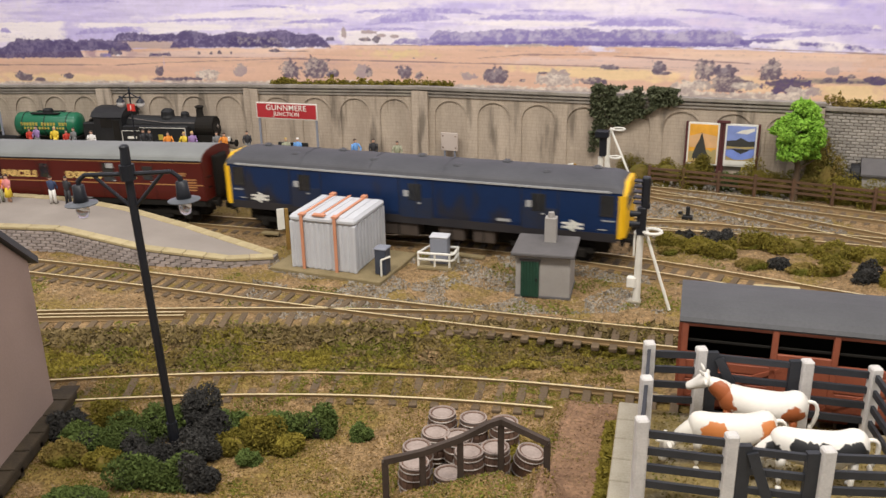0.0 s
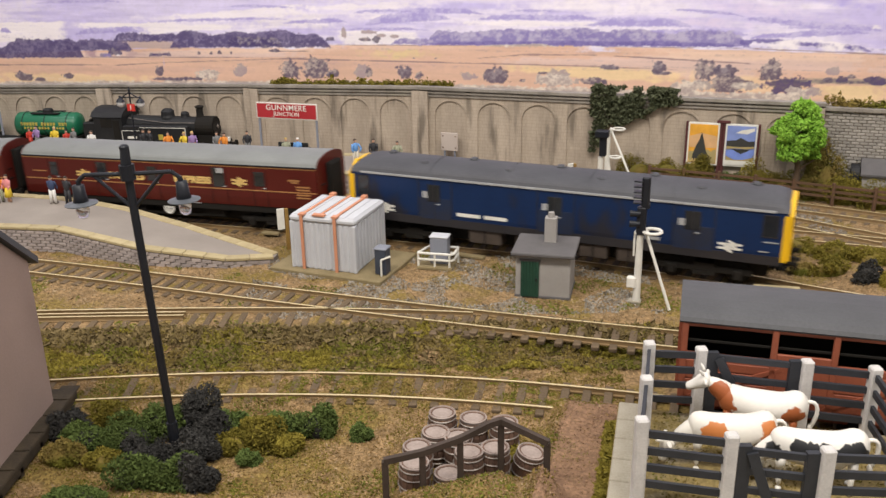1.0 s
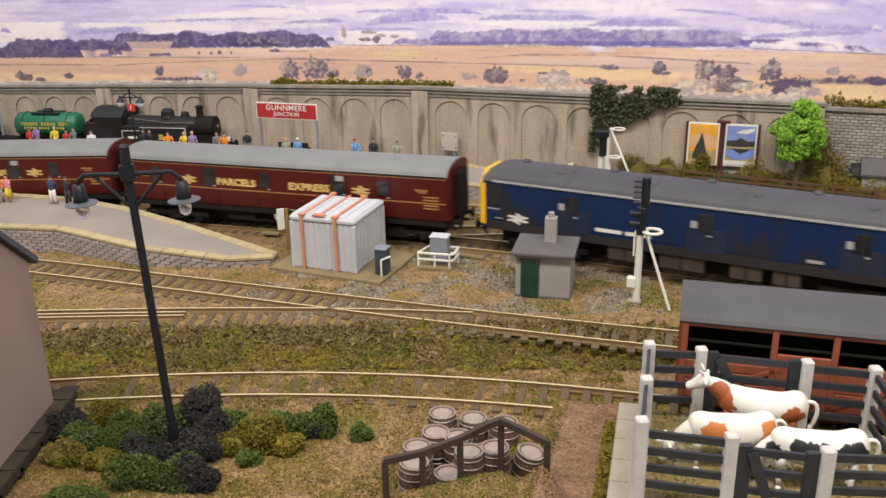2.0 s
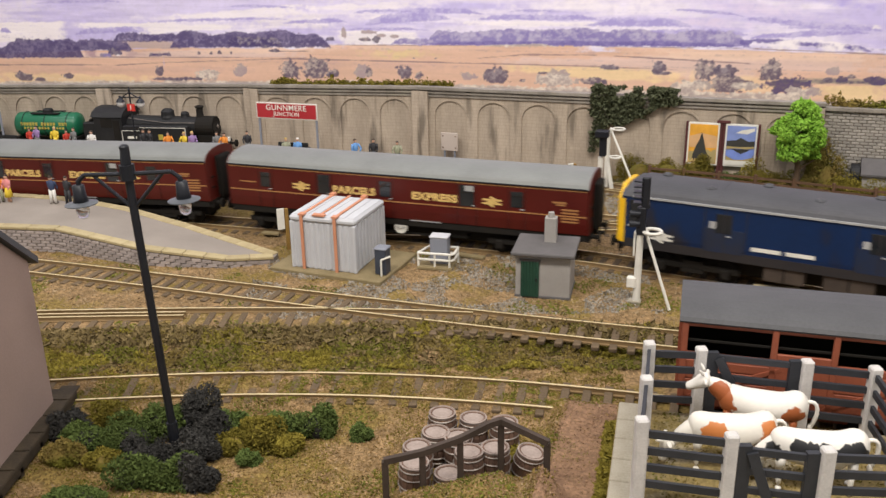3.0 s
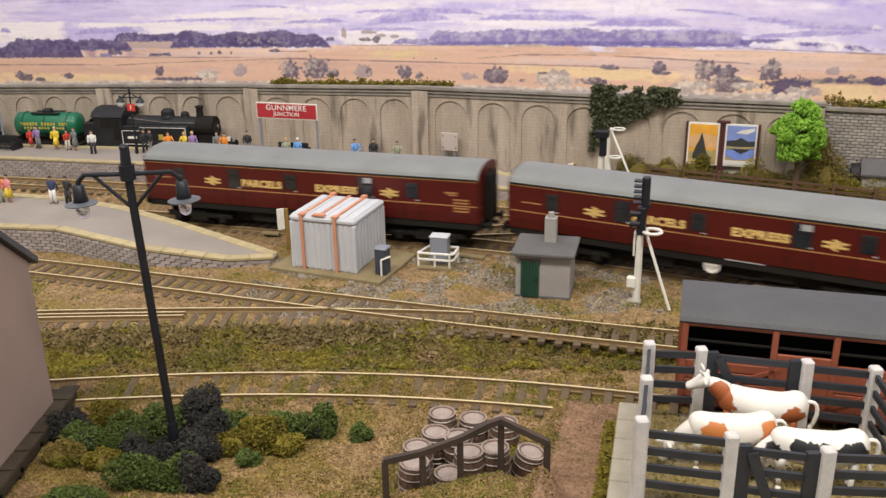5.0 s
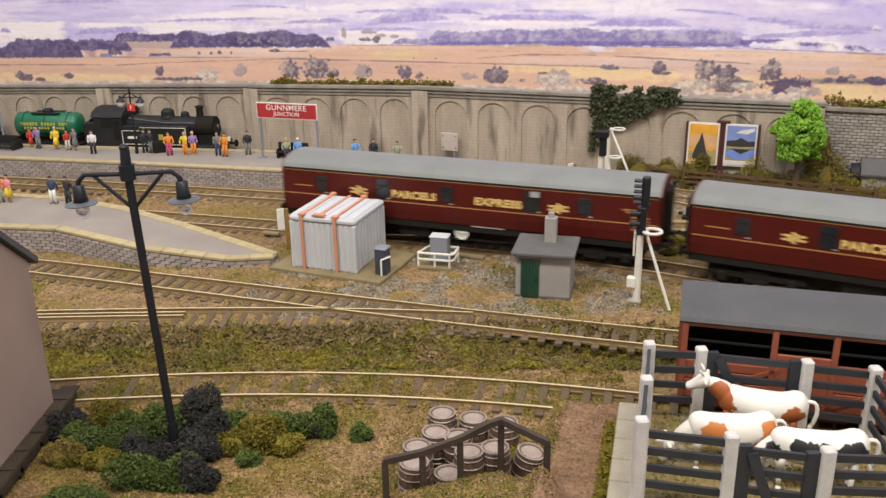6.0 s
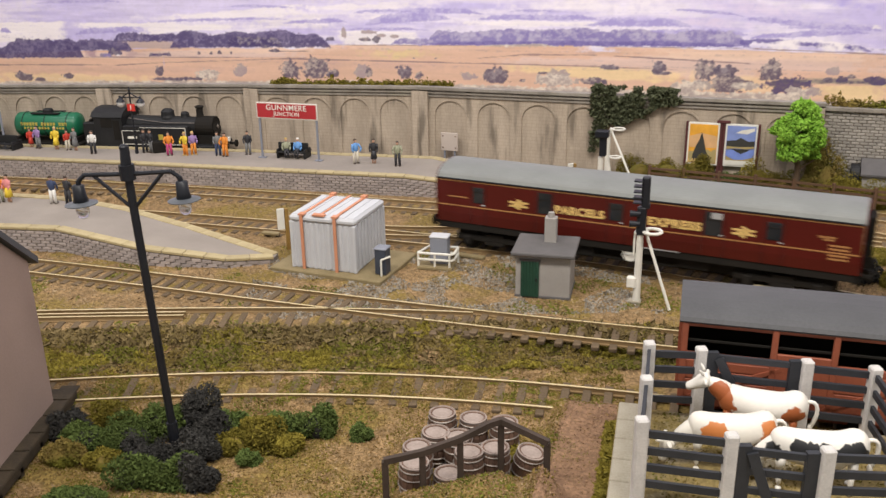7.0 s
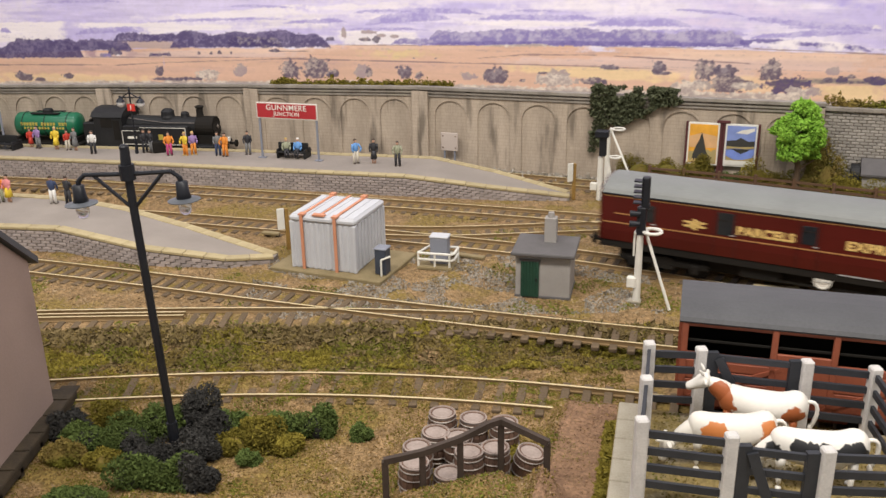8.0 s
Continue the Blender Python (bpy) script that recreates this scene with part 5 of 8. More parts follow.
def build_van():
    """Maroon bogie parcels van with cream lettering."""
    L, half = 17.19, 1.39
    t = thing("parcels_van", at(0, 0, 0), "maroon bogie parcels van with cream lettering and grey roof", "railway van", "parcels train")
    b = shell(t, L, half, 1.36, 3.34, 3.88, M_maroon, M_roof_m)
    axles = bogie(t, -6.0, 2.6) + bogie(t, 6.0, 2.6)
    for sx in (-1, 1):
        _, roof, _ = coach_profile(half, 1.36, 3.34, 3.87)
        bm = B()
        extrude_x(bm, [(-half, 1.38), (-half, 3.35)] + roof + [(half, 3.35), (half, 1.38)], sx * (L / 2 + 0.032), sx * (L / 2 + 0.08))
        e = part("end", bm, M_maroon, b)
        for y in (-0.95, 0.95):
            part("end_step", boxes((sx * (L / 2 + 0.1), y, 2.0, 0.06, 0.3, 0.05)), M_under, e)
            part("end_step", boxes((sx * (L / 2 + 0.1), y, 2.5, 0.06, 0.3, 0.05)), M_under, e)
        g = part("gangway", boxes((sx * (L / 2 + 0.22), 0, 2.4, 0.3, 1.05, 2.0), bev=0.04), M_under, b)
        for k in range(3):
            part("bellows_rib", boxes((sx * (L / 2 + 0.12 + 0.1 * k), 0, 2.4, 0.04, 1.13, 2.08), bev=0.015), M_under, g)
        part("coupling", boxes((sx * (L / 2 + 0.3), 0, 1.1, 0.5, 0.16, 0.14), bev=0.02), M_under, t)
    for y in (-1, 1):
        s = y * (half + 0.008)
        part("upper_lining", boxes((0, s, 3.27, L - 0.05, 0.02, 0.045)), M_line, b)
        part("waist_lining", boxes((0, s, 2.15, L - 0.05, 0.02, 0.05)), M_line, b)
        part("gutter", boxes((0, y * (half + 0.03), 3.36, L, 0.06, 0.05)), M_black, b)
        for x, w, h in ((-6.65, 0.5, 0.7), (-3.6, 0.62, 0.9), (-0.55, 0.55, 0.72), (3.3, 0.66, 0.95), (5.55, 0.55, 0.7)):
            win = part("window", boxes((x, s, 2.7, w, 0.03, h), bev=0.01), M_glassd, b)
            part("glazing_bar", boxes((x, s + y * 0.018, 2.85, w - 0.04, 0.02, 0.03)), M_under, win)
            for dx in (-w / 2 - 0.1, w / 2 + 0.1):
                part("door_edge", boxes((x + dx, s, 2.33, 0.025, 0.018, 1.86)), M_maroon_d, b)
            part("door_handle", boxes((x + w / 2 - 0.02, s + y * 0.02, 2.28, 0.14, 0.05, 0.04)), M_gut, b)
        part("pale_blind", boxes((3.42, s + y * 0.022, 3.04, 0.4, 0.012, 0.24)), M_gut, b, "pale blind in a window")
        for x in (-4.78, 4.45):
            bm = B()
            arrow_logo(bm, x, 2.52, 0.86, s)
            part("emblem", bm, M_cream, b, "cream double-arrow emblem")
        turn = pose(0, 0, 0, 90, 0, 0 if y < 0 else 180)
        for words, x in (("PARCELS", -2.1), ("EXPRESS", 1.8)):
            ob = text_mesh("lettering", words, 0.45, M_cream, b, at(x * (-y), s, 2.5) @ turn, 0.012, "cream block lettering", 0.045)
            wide = max(v.co.x for v in ob.data.vertices) - min(v.co.x for v in ob.data.vertices)
            ob.data.transform(Matrix.Diagonal((2.12 * K / wide, 1, 1, 1)))
        for x, z, w, h in ((7.4, 2.72, 0.6, 0.08), (7.45, 2.62, 0.4, 0.06), (7.85, 2.42, 0.72, 0.07), (7.85, 2.28, 0.7, 0.07), (7.85, 2.04, 0.72, 0.07), (7.85, 1.9, 0.7, 0.07), (-7.6, 2.55, 0.9, 0.05)):
            part("data_bar", boxes((x, s, z, w, 0.02, h)), M_line, b)
    for y in (-1.0, 1.0):
        bm = B()
        for p, q in (((-4.2, 1.15), (-1.8, 0.6)), ((4.2, 1.15), (1.8, 0.6)), ((-1.8, 0.6), (1.8, 0.6))):
            beam(bm, (p[0], y, p[1]), (q[0], y, q[1]), 0.08, 0.1)
        part("truss", bm, M_under, t)
    # low dark filler, added so no lit ground shows beneath the van
    part("brake_gear", boxes((0, 0, 0.68, L - 1.2, 1.15, 0.6), bev=0.03), M_under, t)
    part("battery_box", boxes((-2.2, 0, 0.84, 1.5, 2.2, 0.6), bev=0.03), M_under, t)
    part("battery_box", boxes((2.6, 0, 0.86, 1.2, 2.1, 0.55), bev=0.03), M_under, t)
    part("underfloor", boxes((0, 0, 1.22, L - 0.2, 2.3, 0.24)), M_under, t)
    for y in (-1.24, 1.24):
        part("solebar", boxes((0, y, 1.2, L - 0.1, 0.12, 0.3)), M_under, t)
        bm = B()
        lathe(bm, [(0.31, 0), (0.31, 0.05), (0.26, 0.06), (0.24, 0.04), (0.08, 0.04), (0.07, 0.08)], 20)
        for v in bm.verts:
            v.co = Vector((0.1 + v.co.x, y + (v.co.z if y > 0 else -v.co.z), 0.94 + v.co.y))
        d = part("brake_disc", bm, M_white, t, "pale round disc on the underframe")
        part("disc_spoke", boxes((0.1, y * 1.045, 0.94, 0.42, 0.03, 0.06)), M_gut, d)
        part("pale_rod", boxes((1.33, y * 1.06, 1.33, 1.45, 0.05, 0.05)), M_gut, t)
    buffers(t, L, 1.18)
    return t, axles


railcar, railcar_axles = build_parcels_car()
van_a, van_a_axles = build_van()
van_b = copy_thing(van_a, at(0, 0, 0))
van_b_axles = [o for o in van_b.children_recursive if o.name.startswith("wheelset")]
van_a_axles = [o for o in van_a.children_recursive if o.name.startswith("wheelset")]

# distance run along the main line by the middle of the railcar, second by second
RUN_T = (0.0, 0.5, 1.0, 1.5, 3.0, 3.5, 4.0, 4.5, 6.0, 6.5, 7.0, 7.5, 8.0)
RUN_S = (-1.25, 2.05, 5.24, 8.42, 17.7, 20.75, 23.78, 27.74, 39.39, 43.14, 47.03, 50.65, 54.45)


def run_at(t):
    """Smooth distance between the noted times."""
    k = min(max(sum(1 for v in RUN_T if v <= t) - 1, 0), len(RUN_T) - 2)
    slope = []
    for q in (k, k + 1):
        a, b = max(q - 1, 0), min(q + 1, len(RUN_T) - 1)
        slope.append((RUN_S[b] - RUN_S[a]) / (RUN_T[b] - RUN_T[a]))
    h = RUN_T[k + 1] - RUN_T[k]
    u = (t - RUN_T[k]) / h
    return (2 * u ** 3 - 3 * u * u + 1) * RUN_S[k] + (u ** 3 - 2 * u * u + u) * h * slope[0] + (3 * u * u - 2 * u ** 3) * RUN_S[k + 1] + (u ** 3 - u * u) * h * slope[1]


def motions():
    for car, axles, back, piv in ((railcar, railcar_axles, -0.27, 6.4), (van_a, van_a_axles, 19.34, 6.0), (van_b, van_b_axles, 38.07, 6.0)):
        rows = []
        for i in range(81):
            t = i * 0.1
            s = run_at(t) - back
            a, b = MAIN.spot(s - piv), MAIN.spot(s + piv)
            za, zb = main_z(a.x), main_z(b.x)
            c, d = (a + b) / 2, b - a
            rows.append((t, at(c.x, c.y, (za + zb) / 2, math.degrees(math.atan2(d.y, d.x)), 0, -math.degrees(math.atan2(zb - za, d.length)))))
        walk(car, rows)
        for w in axles:
            m0 = w.matrix_basis.copy()
            spin = []
            for i in range(121):
                t = i / 15
                s = run_at(t)
                spin.append((t, m0 @ pose(0, 0, 0, 0, math.degrees(s / 0.46), 0)))
            walk(w, spin)


# ---- loco and tank wagons at the wall ----
def spoked_wheel(bm, x, y, r, n=10):
    ring(bm, (x, y, r), r - 0.06, 0.07, 20, 5, Matrix.Rotation(math.pi / 2, 4, "X").to_3x3())
    rod(bm, (x, y - 0.06, r), (x, y + 0.06, r), r * 0.2, seg=10)
    for k in range(n):
        a = 2 * math.pi * k / n
        beam(bm, (x, y, r), (x + (r - 0.06) * math.cos(a), y, r + (r - 0.06) * math.sin(a)), 0.05, 0.05)


def build_loco(m):
    t = thing("tank_locomotive", m, "black side-tank steam locomotive with white-lined tanks", "locomotive")
    bm = boxes((-0.2, 0, 1.2, 8.9, 2.5, 0.16), (-0.2, 0, 0.95, 8.6, 1.2, 0.4), bev=0.02)
    part("running_plate", bm, M_black, t)
    bm = B()
    rod(bm, (-2.0, 0, 2.42), (3.0, 0, 2.38), 0.66, 0.62, 20)
    part("boiler", bm, M_black, t, smooth=False)
    bm = B()
    rod(bm, (2.6, 0, 2.38), (3.75, 0, 2.38), 0.69, seg=20)
    rod(bm, (3.75, 0, 2.35), (3.85, 0, 2.38), 0.58, 0.45, 20)
    box(bm, 3.2, 0, 1.55, 1.0, 1.0, 0.7)
    part("smokebox", bm, M_under, t)
    bm = B()
    lathe(bm, [(0.26, 0), (0.22, 0.25), (0.21, 0.6), (0.29, 0.7), (0.27, 0.78)], 14, (2.75, 0, 2.96))
    part("chimney", bm, M_under, t)
    for x, h, r in ((0.6, 0.6, 0.42), (1.75, 0.42, 0.27)):
        bm = B()
        lathe(bm, [(r * 1.15, 0), (r, 0.15), (r * 0.96, h * 0.7), (r * 0.6, h * 0.95), (0.05, h)], 14, (x, 0, 2.95))
        part("dome", bm, M_black, t)
    for y in (-1, 1):
        bm = boxes((0.25, y * 1.12, 1.95, 4.3, 0.42, 1.35), bev=0.06)
        tk = part("side_tank", bm, M_black, t)
        bm = boxes((0.75, y * 1.335, 2.52, 3.0, 0.02, 0.04), (0.15, y * 1.335, 1.4, 4.2, 0.02, 0.04), (-1.95, y * 1.335, 1.85, 0.04, 0.02, 0.9), (2.25, y * 1.335, 1.96, 0.04, 0.02, 1.1), (-1.35, y * 1.335, 2.3, 1.2, 0.02, 0.04))
        part("lining", bm, M_white, tk, "thin white lining")
        bm = boxes((-1.3, y * 1.335, 1.85, 0.6, 0.02, 0.17))
        part("number_bars", bm, M_white, tk)
        bm = boxes((0.6, y * 1.335, 1.9, 0.3, 0.02, 0.35))
        part("crest", bm, M_gold, tk)
        bm = B()
        for x in (-1.9, 0.0, 1.9):
            spoked_wheel(bm, x, y * 0.72, 0.72)
        spoked_wheel(bm, 3.3, y * 0.72, 0.42, 8)
        part("wheels", bm, M_under, t)
        bm = boxes((3.5, y * 1.05, 1.05, 0.9, 0.5, 0.55), bev=0.05)
        part("cylinder", bm, M_black, t)
        bm = B()
        rod(bm, (4.2, y * 0.85, 1.05), (4.65, y * 0.85, 1.05), 0.1)
        rod(bm, (4.6, y * 0.85, 1.05), (4.7, y * 0.85, 1.05), 0.24, seg=12)
        part("buffer", bm, M_under, t)
    bm = B()
    box(bm, -2.9, 0, 2.2, 1.9, 2.45, 1.9, bev=0.04)
    cab = part("cab", bm, M_black, t)
    bm = B()
    extrude_x(bm, [(-1.3, 3.15), (-1.0, 3.45), (-0.4, 3.66), (0.4, 3.66), (1.0, 3.45), (1.3, 3.15)], -4.0, -1.9)
    part("cab_roof", bm, M_black, cab)
    for y in (-1, 1):
        bm = boxes((-3.0, y * 1.235, 2.75, 0.75, 0.02, 0.6), bev=0.008)
        part("cab_window", bm, M_under, cab)
    bm = boxes((-4.2, 0, 2.0, 0.9, 2.3, 1.5), bev=0.06)
    part("bunker", bm, M_black, t)
    bm = B()
    rnd = random.Random(2)
    for _ in range(30):
        ball(bm, (-4.2 + rnd.uniform(-0.3, 0.3), rnd.uniform(-0.9, 0.9), 2.75 + rnd.uniform(0, 0.15)), 0.16, 0.14, 0.12, 5, 4)
    part("coal", bm, M_under, t)
    bm = B()
    rod(bm, (-4.5, 0.0, 0.95), (4.4, 0, 0.95), 0.1)
    part("drawgear", bm, M_under, t)
    for y in (-1, 1):
        bm = B()
        tube(bm, [(-1.9, y * 0.86, 0.6), (0.0, y * 0.88, 0.5), (1.9, y * 0.86, 0.62)], 0.06)
        part("coupling_rod", bm, M_hoop, t)
        bm = B()
        tube(bm, [(-1.8, y * 0.6, 3.0), (0.6, y * 0.68, 2.72), (2.6, y * 0.66, 2.72)], 0.025)
        part("handrail", bm, M_hoop, t)
        part("cab_doorway", boxes((-2.35, y * 1.238, 2.3, 0.42, 0.02, 1.3), bev=0.008), M_under, cab)
    bm = B()
    rod(bm, (3.84, 0, 2.38), (3.9, 0, 2.38), 0.12, seg=10)
    part("smokebox_dart", bm, M_hoop, t)
    part("headlamp", boxes((4.3, 0.5, 1.4, 0.2, 0.2, 0.3), bev=0.03), M_white, t, "white headlamp")


def build_tank_wagon(m):
    t = thing("tank_wagon", m, "green tank wagon with gilt lettering and black fittings", "railway wagon", "tank wagons")
    bm = B()
    prof = [(0.05, -2.2), (0.5, -2.17), (0.72, -2.05), (0.78, -1.9), (0.78, 1.9), (0.72, 2.05), (0.5, 2.17), (0.05, 2.2)]
    lathe(bm, prof, 22)
    for v in bm.verts:
        v.co = Vector((v.co.z, v.co.y, v.co.x + 2.35))
    tank = part("barrel", bm, M_green, t, smooth=True)
    for k in range(16):
        x = -1.5 + k * 0.2
        if k not in (6, 12):
            part("lettering", boxes((x, -0.76, 2.5, 0.14, 0.03, 0.2)), M_gold, tank, "gilt lettering bar")
        if k % 5:
            part("lettering", boxes((x, -0.775, 2.24, 0.13, 0.03, 0.14)), M_gold, tank, "gilt lettering bar")
    bm = B()
    lathe(bm, [(0.32, 0), (0.32, 0.2), (0.26, 0.28), (0.05, 0.3)], 14, (0, 0, 3.08))
    part("filler_dome", bm, M_black, tank)
    bm = boxes((0, -0.35, 3.12, 1.9, 0.3, 0.06), (0, 0.35, 3.12, 1.9, 0.3, 0.06))
    part("catwalk", bm, M_black, tank)
    for x in (-1.5, 0.0, 1.5):
        bm = B()
        ring(bm, (x, 0, 2.35), 0.785, 0.03, 22, 4, Matrix.Rotation(math.pi / 2, 3, "Y"))
        part("strap", bm, M_black, tank)
    bm = boxes((0, 0, 1.2, 5.0, 2.1, 0.2), (-2.0, 0, 1.45, 0.3, 1.5, 0.4), (2.0, 0, 1.45, 0.3, 1.5, 0.4), bev=0.02)
    part("chassis", bm, M_under, t)
    for x in (-1.4, 1.4):
        bm = B()
        for y in (-0.66, 0.66):
            rod(bm, (x, y - 0.05, 0.47), (x, y + 0.05, 0.47), 0.47, seg=16)
        rod(bm, (x, -0.9, 0.47), (x, 0.9, 0.47), 0.09)
        part("wheelset", bm, M_under, t)
        bm = boxes((x, -0.95, 0.8, 0.5, 0.12, 0.7), (x, 0.95, 0.8, 0.5, 0.12, 0.7))
        part("axle_guard", bm, M_under, t)
    return t


build_loco(at(-17.95, 56.5, -0.22, -8.5) @ Matrix.Diagonal((1, 1, 0.95, 1)))
tw = build_tank_wagon(at(-25.4, 57.52, -0.30, -7.5))
copy_thing(tw, at(-31.3, 58.35, -0.30, -7.5))


# ---- platform figures: plain dolls ----
def doll_mesh(coat, legs, hat, arms=0.0, skirt=False, seated=False, hgt=1.42):
    bm = B()

    def add(vs, k):
        for f in {f for v in vs for f in v.link_faces}:
            f.material_index = k

    s = hgt / 1.75
    if seated:
        add(ball(bm, (0, -0.22 * s, 0.55 * s), 0.2 * s, 0.32 * s, 0.12 * s), 1)
        for x in (-0.1, 0.1):
            add(rod(bm, (x * s, -0.45 * s, 0.55 * s), (x * s, -0.5 * s, 0.05 * s), 0.08 * s, 0.07 * s), 1)
        o = -0.35 * s
    elif skirt:
        add(rod(bm, (0, 0, 0.35 * s), (0, 0, 0.95 * s), 0.25 * s, 0.16 * s, 10), 1)
        for x in (-0.08, 0.08):
            add(rod(bm, (x * s, 0, 0), (x * s, 0, 0.4 * s), 0.07 * s, 0.06 * s, 6), 2)
        o = 0
    else:
        for x in (-0.11, 0.11):
            add(rod(bm, (x * s * 1.3, 0, 0), (x * s, 0, 0.9 * s), 0.085 * s, 0.11 * s, 8), 1)
            add(box(bm, x * s * 1.3, -0.05 * s, 0.04 * s, 0.12 * s, 0.26 * s, 0.08 * s), 3)
        o = 0
    add(ball(bm, (0, 0, 1.17 * s + o), 0.23 * s, 0.16 * s, 0.36 * s, 12, 8), 0)
    for x in (-1, 1):
        add(rod(bm, (x * 0.22 * s, 0, 1.42 * s + o), (x * (0.29 + 0.1 * arms) * s, -0.1 * s - 0.15 * arms * s, 1.1 * s + o), 0.075 * s, 0.065 * s, 6), 0)
        add(rod(bm, (x * (0.29 + 0.1 * arms) * s, -0.1 * s - 0.15 * arms * s, 1.1 * s + o), (x * 0.24 * s, -0.22 * s, 0.88 * s + o), 0.065 * s, 0.05 * s, 6), 0)
    add(ball(bm, (0, 0, 1.62 * s + o), 0.105 * s, 0.12 * s, 0.14 * s, 10, 7), 2)
    add(ball(bm, (0, 0.02 * s, 1.70 * s + o), 0.115 * s, 0.125 * s, 0.09 * s, 10, 6), 3)
    return finish("doll", bm, [coat, legs, M_skin, hat], True)


P_red, P_lilac, P_yellow, P_white = paint("red coat", (0.55, 0.05, 0.03)), paint("lilac coat", (0.34, 0.22, 0.45)), paint("yellow coat", (0.80, 0.58, 0.05)), paint("white shirt", (0.80, 0.78, 0.74))
P_grey, P_dark, P_orange, P_pink = paint("grey coat", (0.20, 0.20, 0.20)), paint("dark suit", (0.03, 0.03, 0.035)), paint("orange coat", (0.80, 0.28, 0.04)), paint("pink coat", (0.75, 0.28, 0.28))
P_blue, P_navy, P_cream, P_mag = paint("pale blue coat", (0.16, 0.36, 0.72)), paint("navy coat", (0.04, 0.06, 0.13)), paint("cream trousers", (0.72, 0.66, 0.55)), paint("magenta trousers", (0.55, 0.06, 0.20))
P_hair, P_blond, P_olive = paint("dark hair", (0.05, 0.03, 0.02)), paint("fair hair", (0.60, 0.42, 0.15)), paint("sage coat", (0.35, 0.36, 0.25))


def doll(x, y, z, rz, coat, legs, hat, words, **kw):
    hat = hat or P_hair
    tagged_ob = new("doll", doll_mesh(coat, legs, hat, **kw))
    tagged_ob.matrix_world = at(x, y, z, rz)
    tagged(tagged_ob, words, "doll", "figures on the platforms")


Z = 0.9
doll(-26.1, 55.9, Z, 20, P_red, P_red, None, "small painted doll in a red dress", skirt=True, hgt=1.2)
doll(-25.5, 55.6, Z, -20, P_lilac, P_grey, None, "painted doll in a lilac coat on the platform")
doll(-24.2, 55.2, Z, 0, P_yellow, P_yellow, P_blond, "painted doll in a long yellow coat", skirt=True)
doll(-23.4, 55.0, Z, 30, P_red, P_cream, None, "small painted doll in a red top", hgt=1.25)
doll(-22.85, 54.8, Z, -30, P_grey, P_grey, None, "painted doll in a long grey coat", skirt=True)
doll(-21.4, 53.85, Z, 10, P_white, P_dark, None, "painted doll in white shirt and dark trousers")
doll(-18.25, 53.95, Z, 40, P_dark, P_dark, None, "painted doll in a dark suit beside luggage")
doll(-17.85, 53.9, Z, -40, P_dark, P_grey, None, "painted doll in a dark coat beside luggage")
doll(-16.5, 53.1, Z, 20, P_orange, P_mag, None, "painted doll in orange top and magenta trousers", arms=0.6)
doll(-15.5, 53.0, Z, -30, P_yellow, P_orange, P_blond, "painted doll in yellow and orange", arms=0.4)
doll(-15.05, 53.15, Z, 30, P_lilac, P_orange, P_blond, "painted doll in lilac top and orange trousers")
doll(-13.5, 52.9, Z, 15, P_grey, P_navy, None, "painted doll in a grey jacket")
doll(-13.0, 52.6, Z, -15, P_orange, P_orange, P_hair, "painted doll in a bright orange suit", arms=0.5)
doll(-11.7, 53.0, Z, 0, P_dark, P_grey, None, "painted doll in a black jacket beside the nameboard")
doll(-9.2, 51.95, Z + 0.06, 10, P_olive, P_dark, P_blond, "seated painted doll in a sage coat", seated=True)
doll(-8.5, 51.9, Z + 0.06, -10, P_blue, P_dark, P_white, "seated painted doll in pale blue", seated=True)
doll(-4.95, 50.35, Z, 30, P_blue, P_cream, None, "painted doll in blue top and cream trousers", arms=0.7)
doll(-3.9, 50.3, Z, 0, P_dark, P_dark, None, "painted doll in a long black coat", skirt=True)
doll(-2.5, 49.6, Z, 0, P_olive, P_dark, None, "painted doll in a dark green coat", arms=0.5)
doll(-22.4, 43.6, Z, 40, P_orange, P_olive, None, "painted doll in an orange shirt")
doll(-21.95, 43.6, Z, -20, P_pink, P_yellow, P_hair, "painted doll in pink top and yellow skirt", skirt=True)
doll(-19.55, 43.2, Z, 170, P_navy, P_white, P_hair, "painted doll in a navy jacket seen from behind")
doll(-18.75, 43.1, Z, 160, P_dark, P_dark, P_hair, "painted doll in a black suit")


def build_bench(m):
    t = thing("platform_bench", m, "dark double-sided bench with low backs", "bench")
    for y in (-0.28, 0.28):
        part("seat", boxes((0, y, 0.38, 1.9, 0.42, 0.08), bev=0.02), M_black, t)
    part("backrest", boxes((0, 0, 0.65, 1.9, 0.1, 0.5), bev=0.03), M_black, t)
    for x in (-0.85, 0.85):
        part("end_frame", boxes((x, 0, 0.28, 0.12, 1.0, 0.56), bev=0.04), M_black, t)


build_bench(at(-8.8, 52.1, Z, -14))
build_bench(at(-27.6, 55.6, Z, -14))
t = thing("luggage", at(-17.35, 53.85, Z, 20), "dark suitcase standing on the platform", "luggage")
part("case", boxes((0, 0, 0.35, 0.75, 0.35, 0.7), bev=0.05), M_under, t)
part("handle", boxes((0, 0, 0.74, 0.25, 0.06, 0.08)), M_black, t)


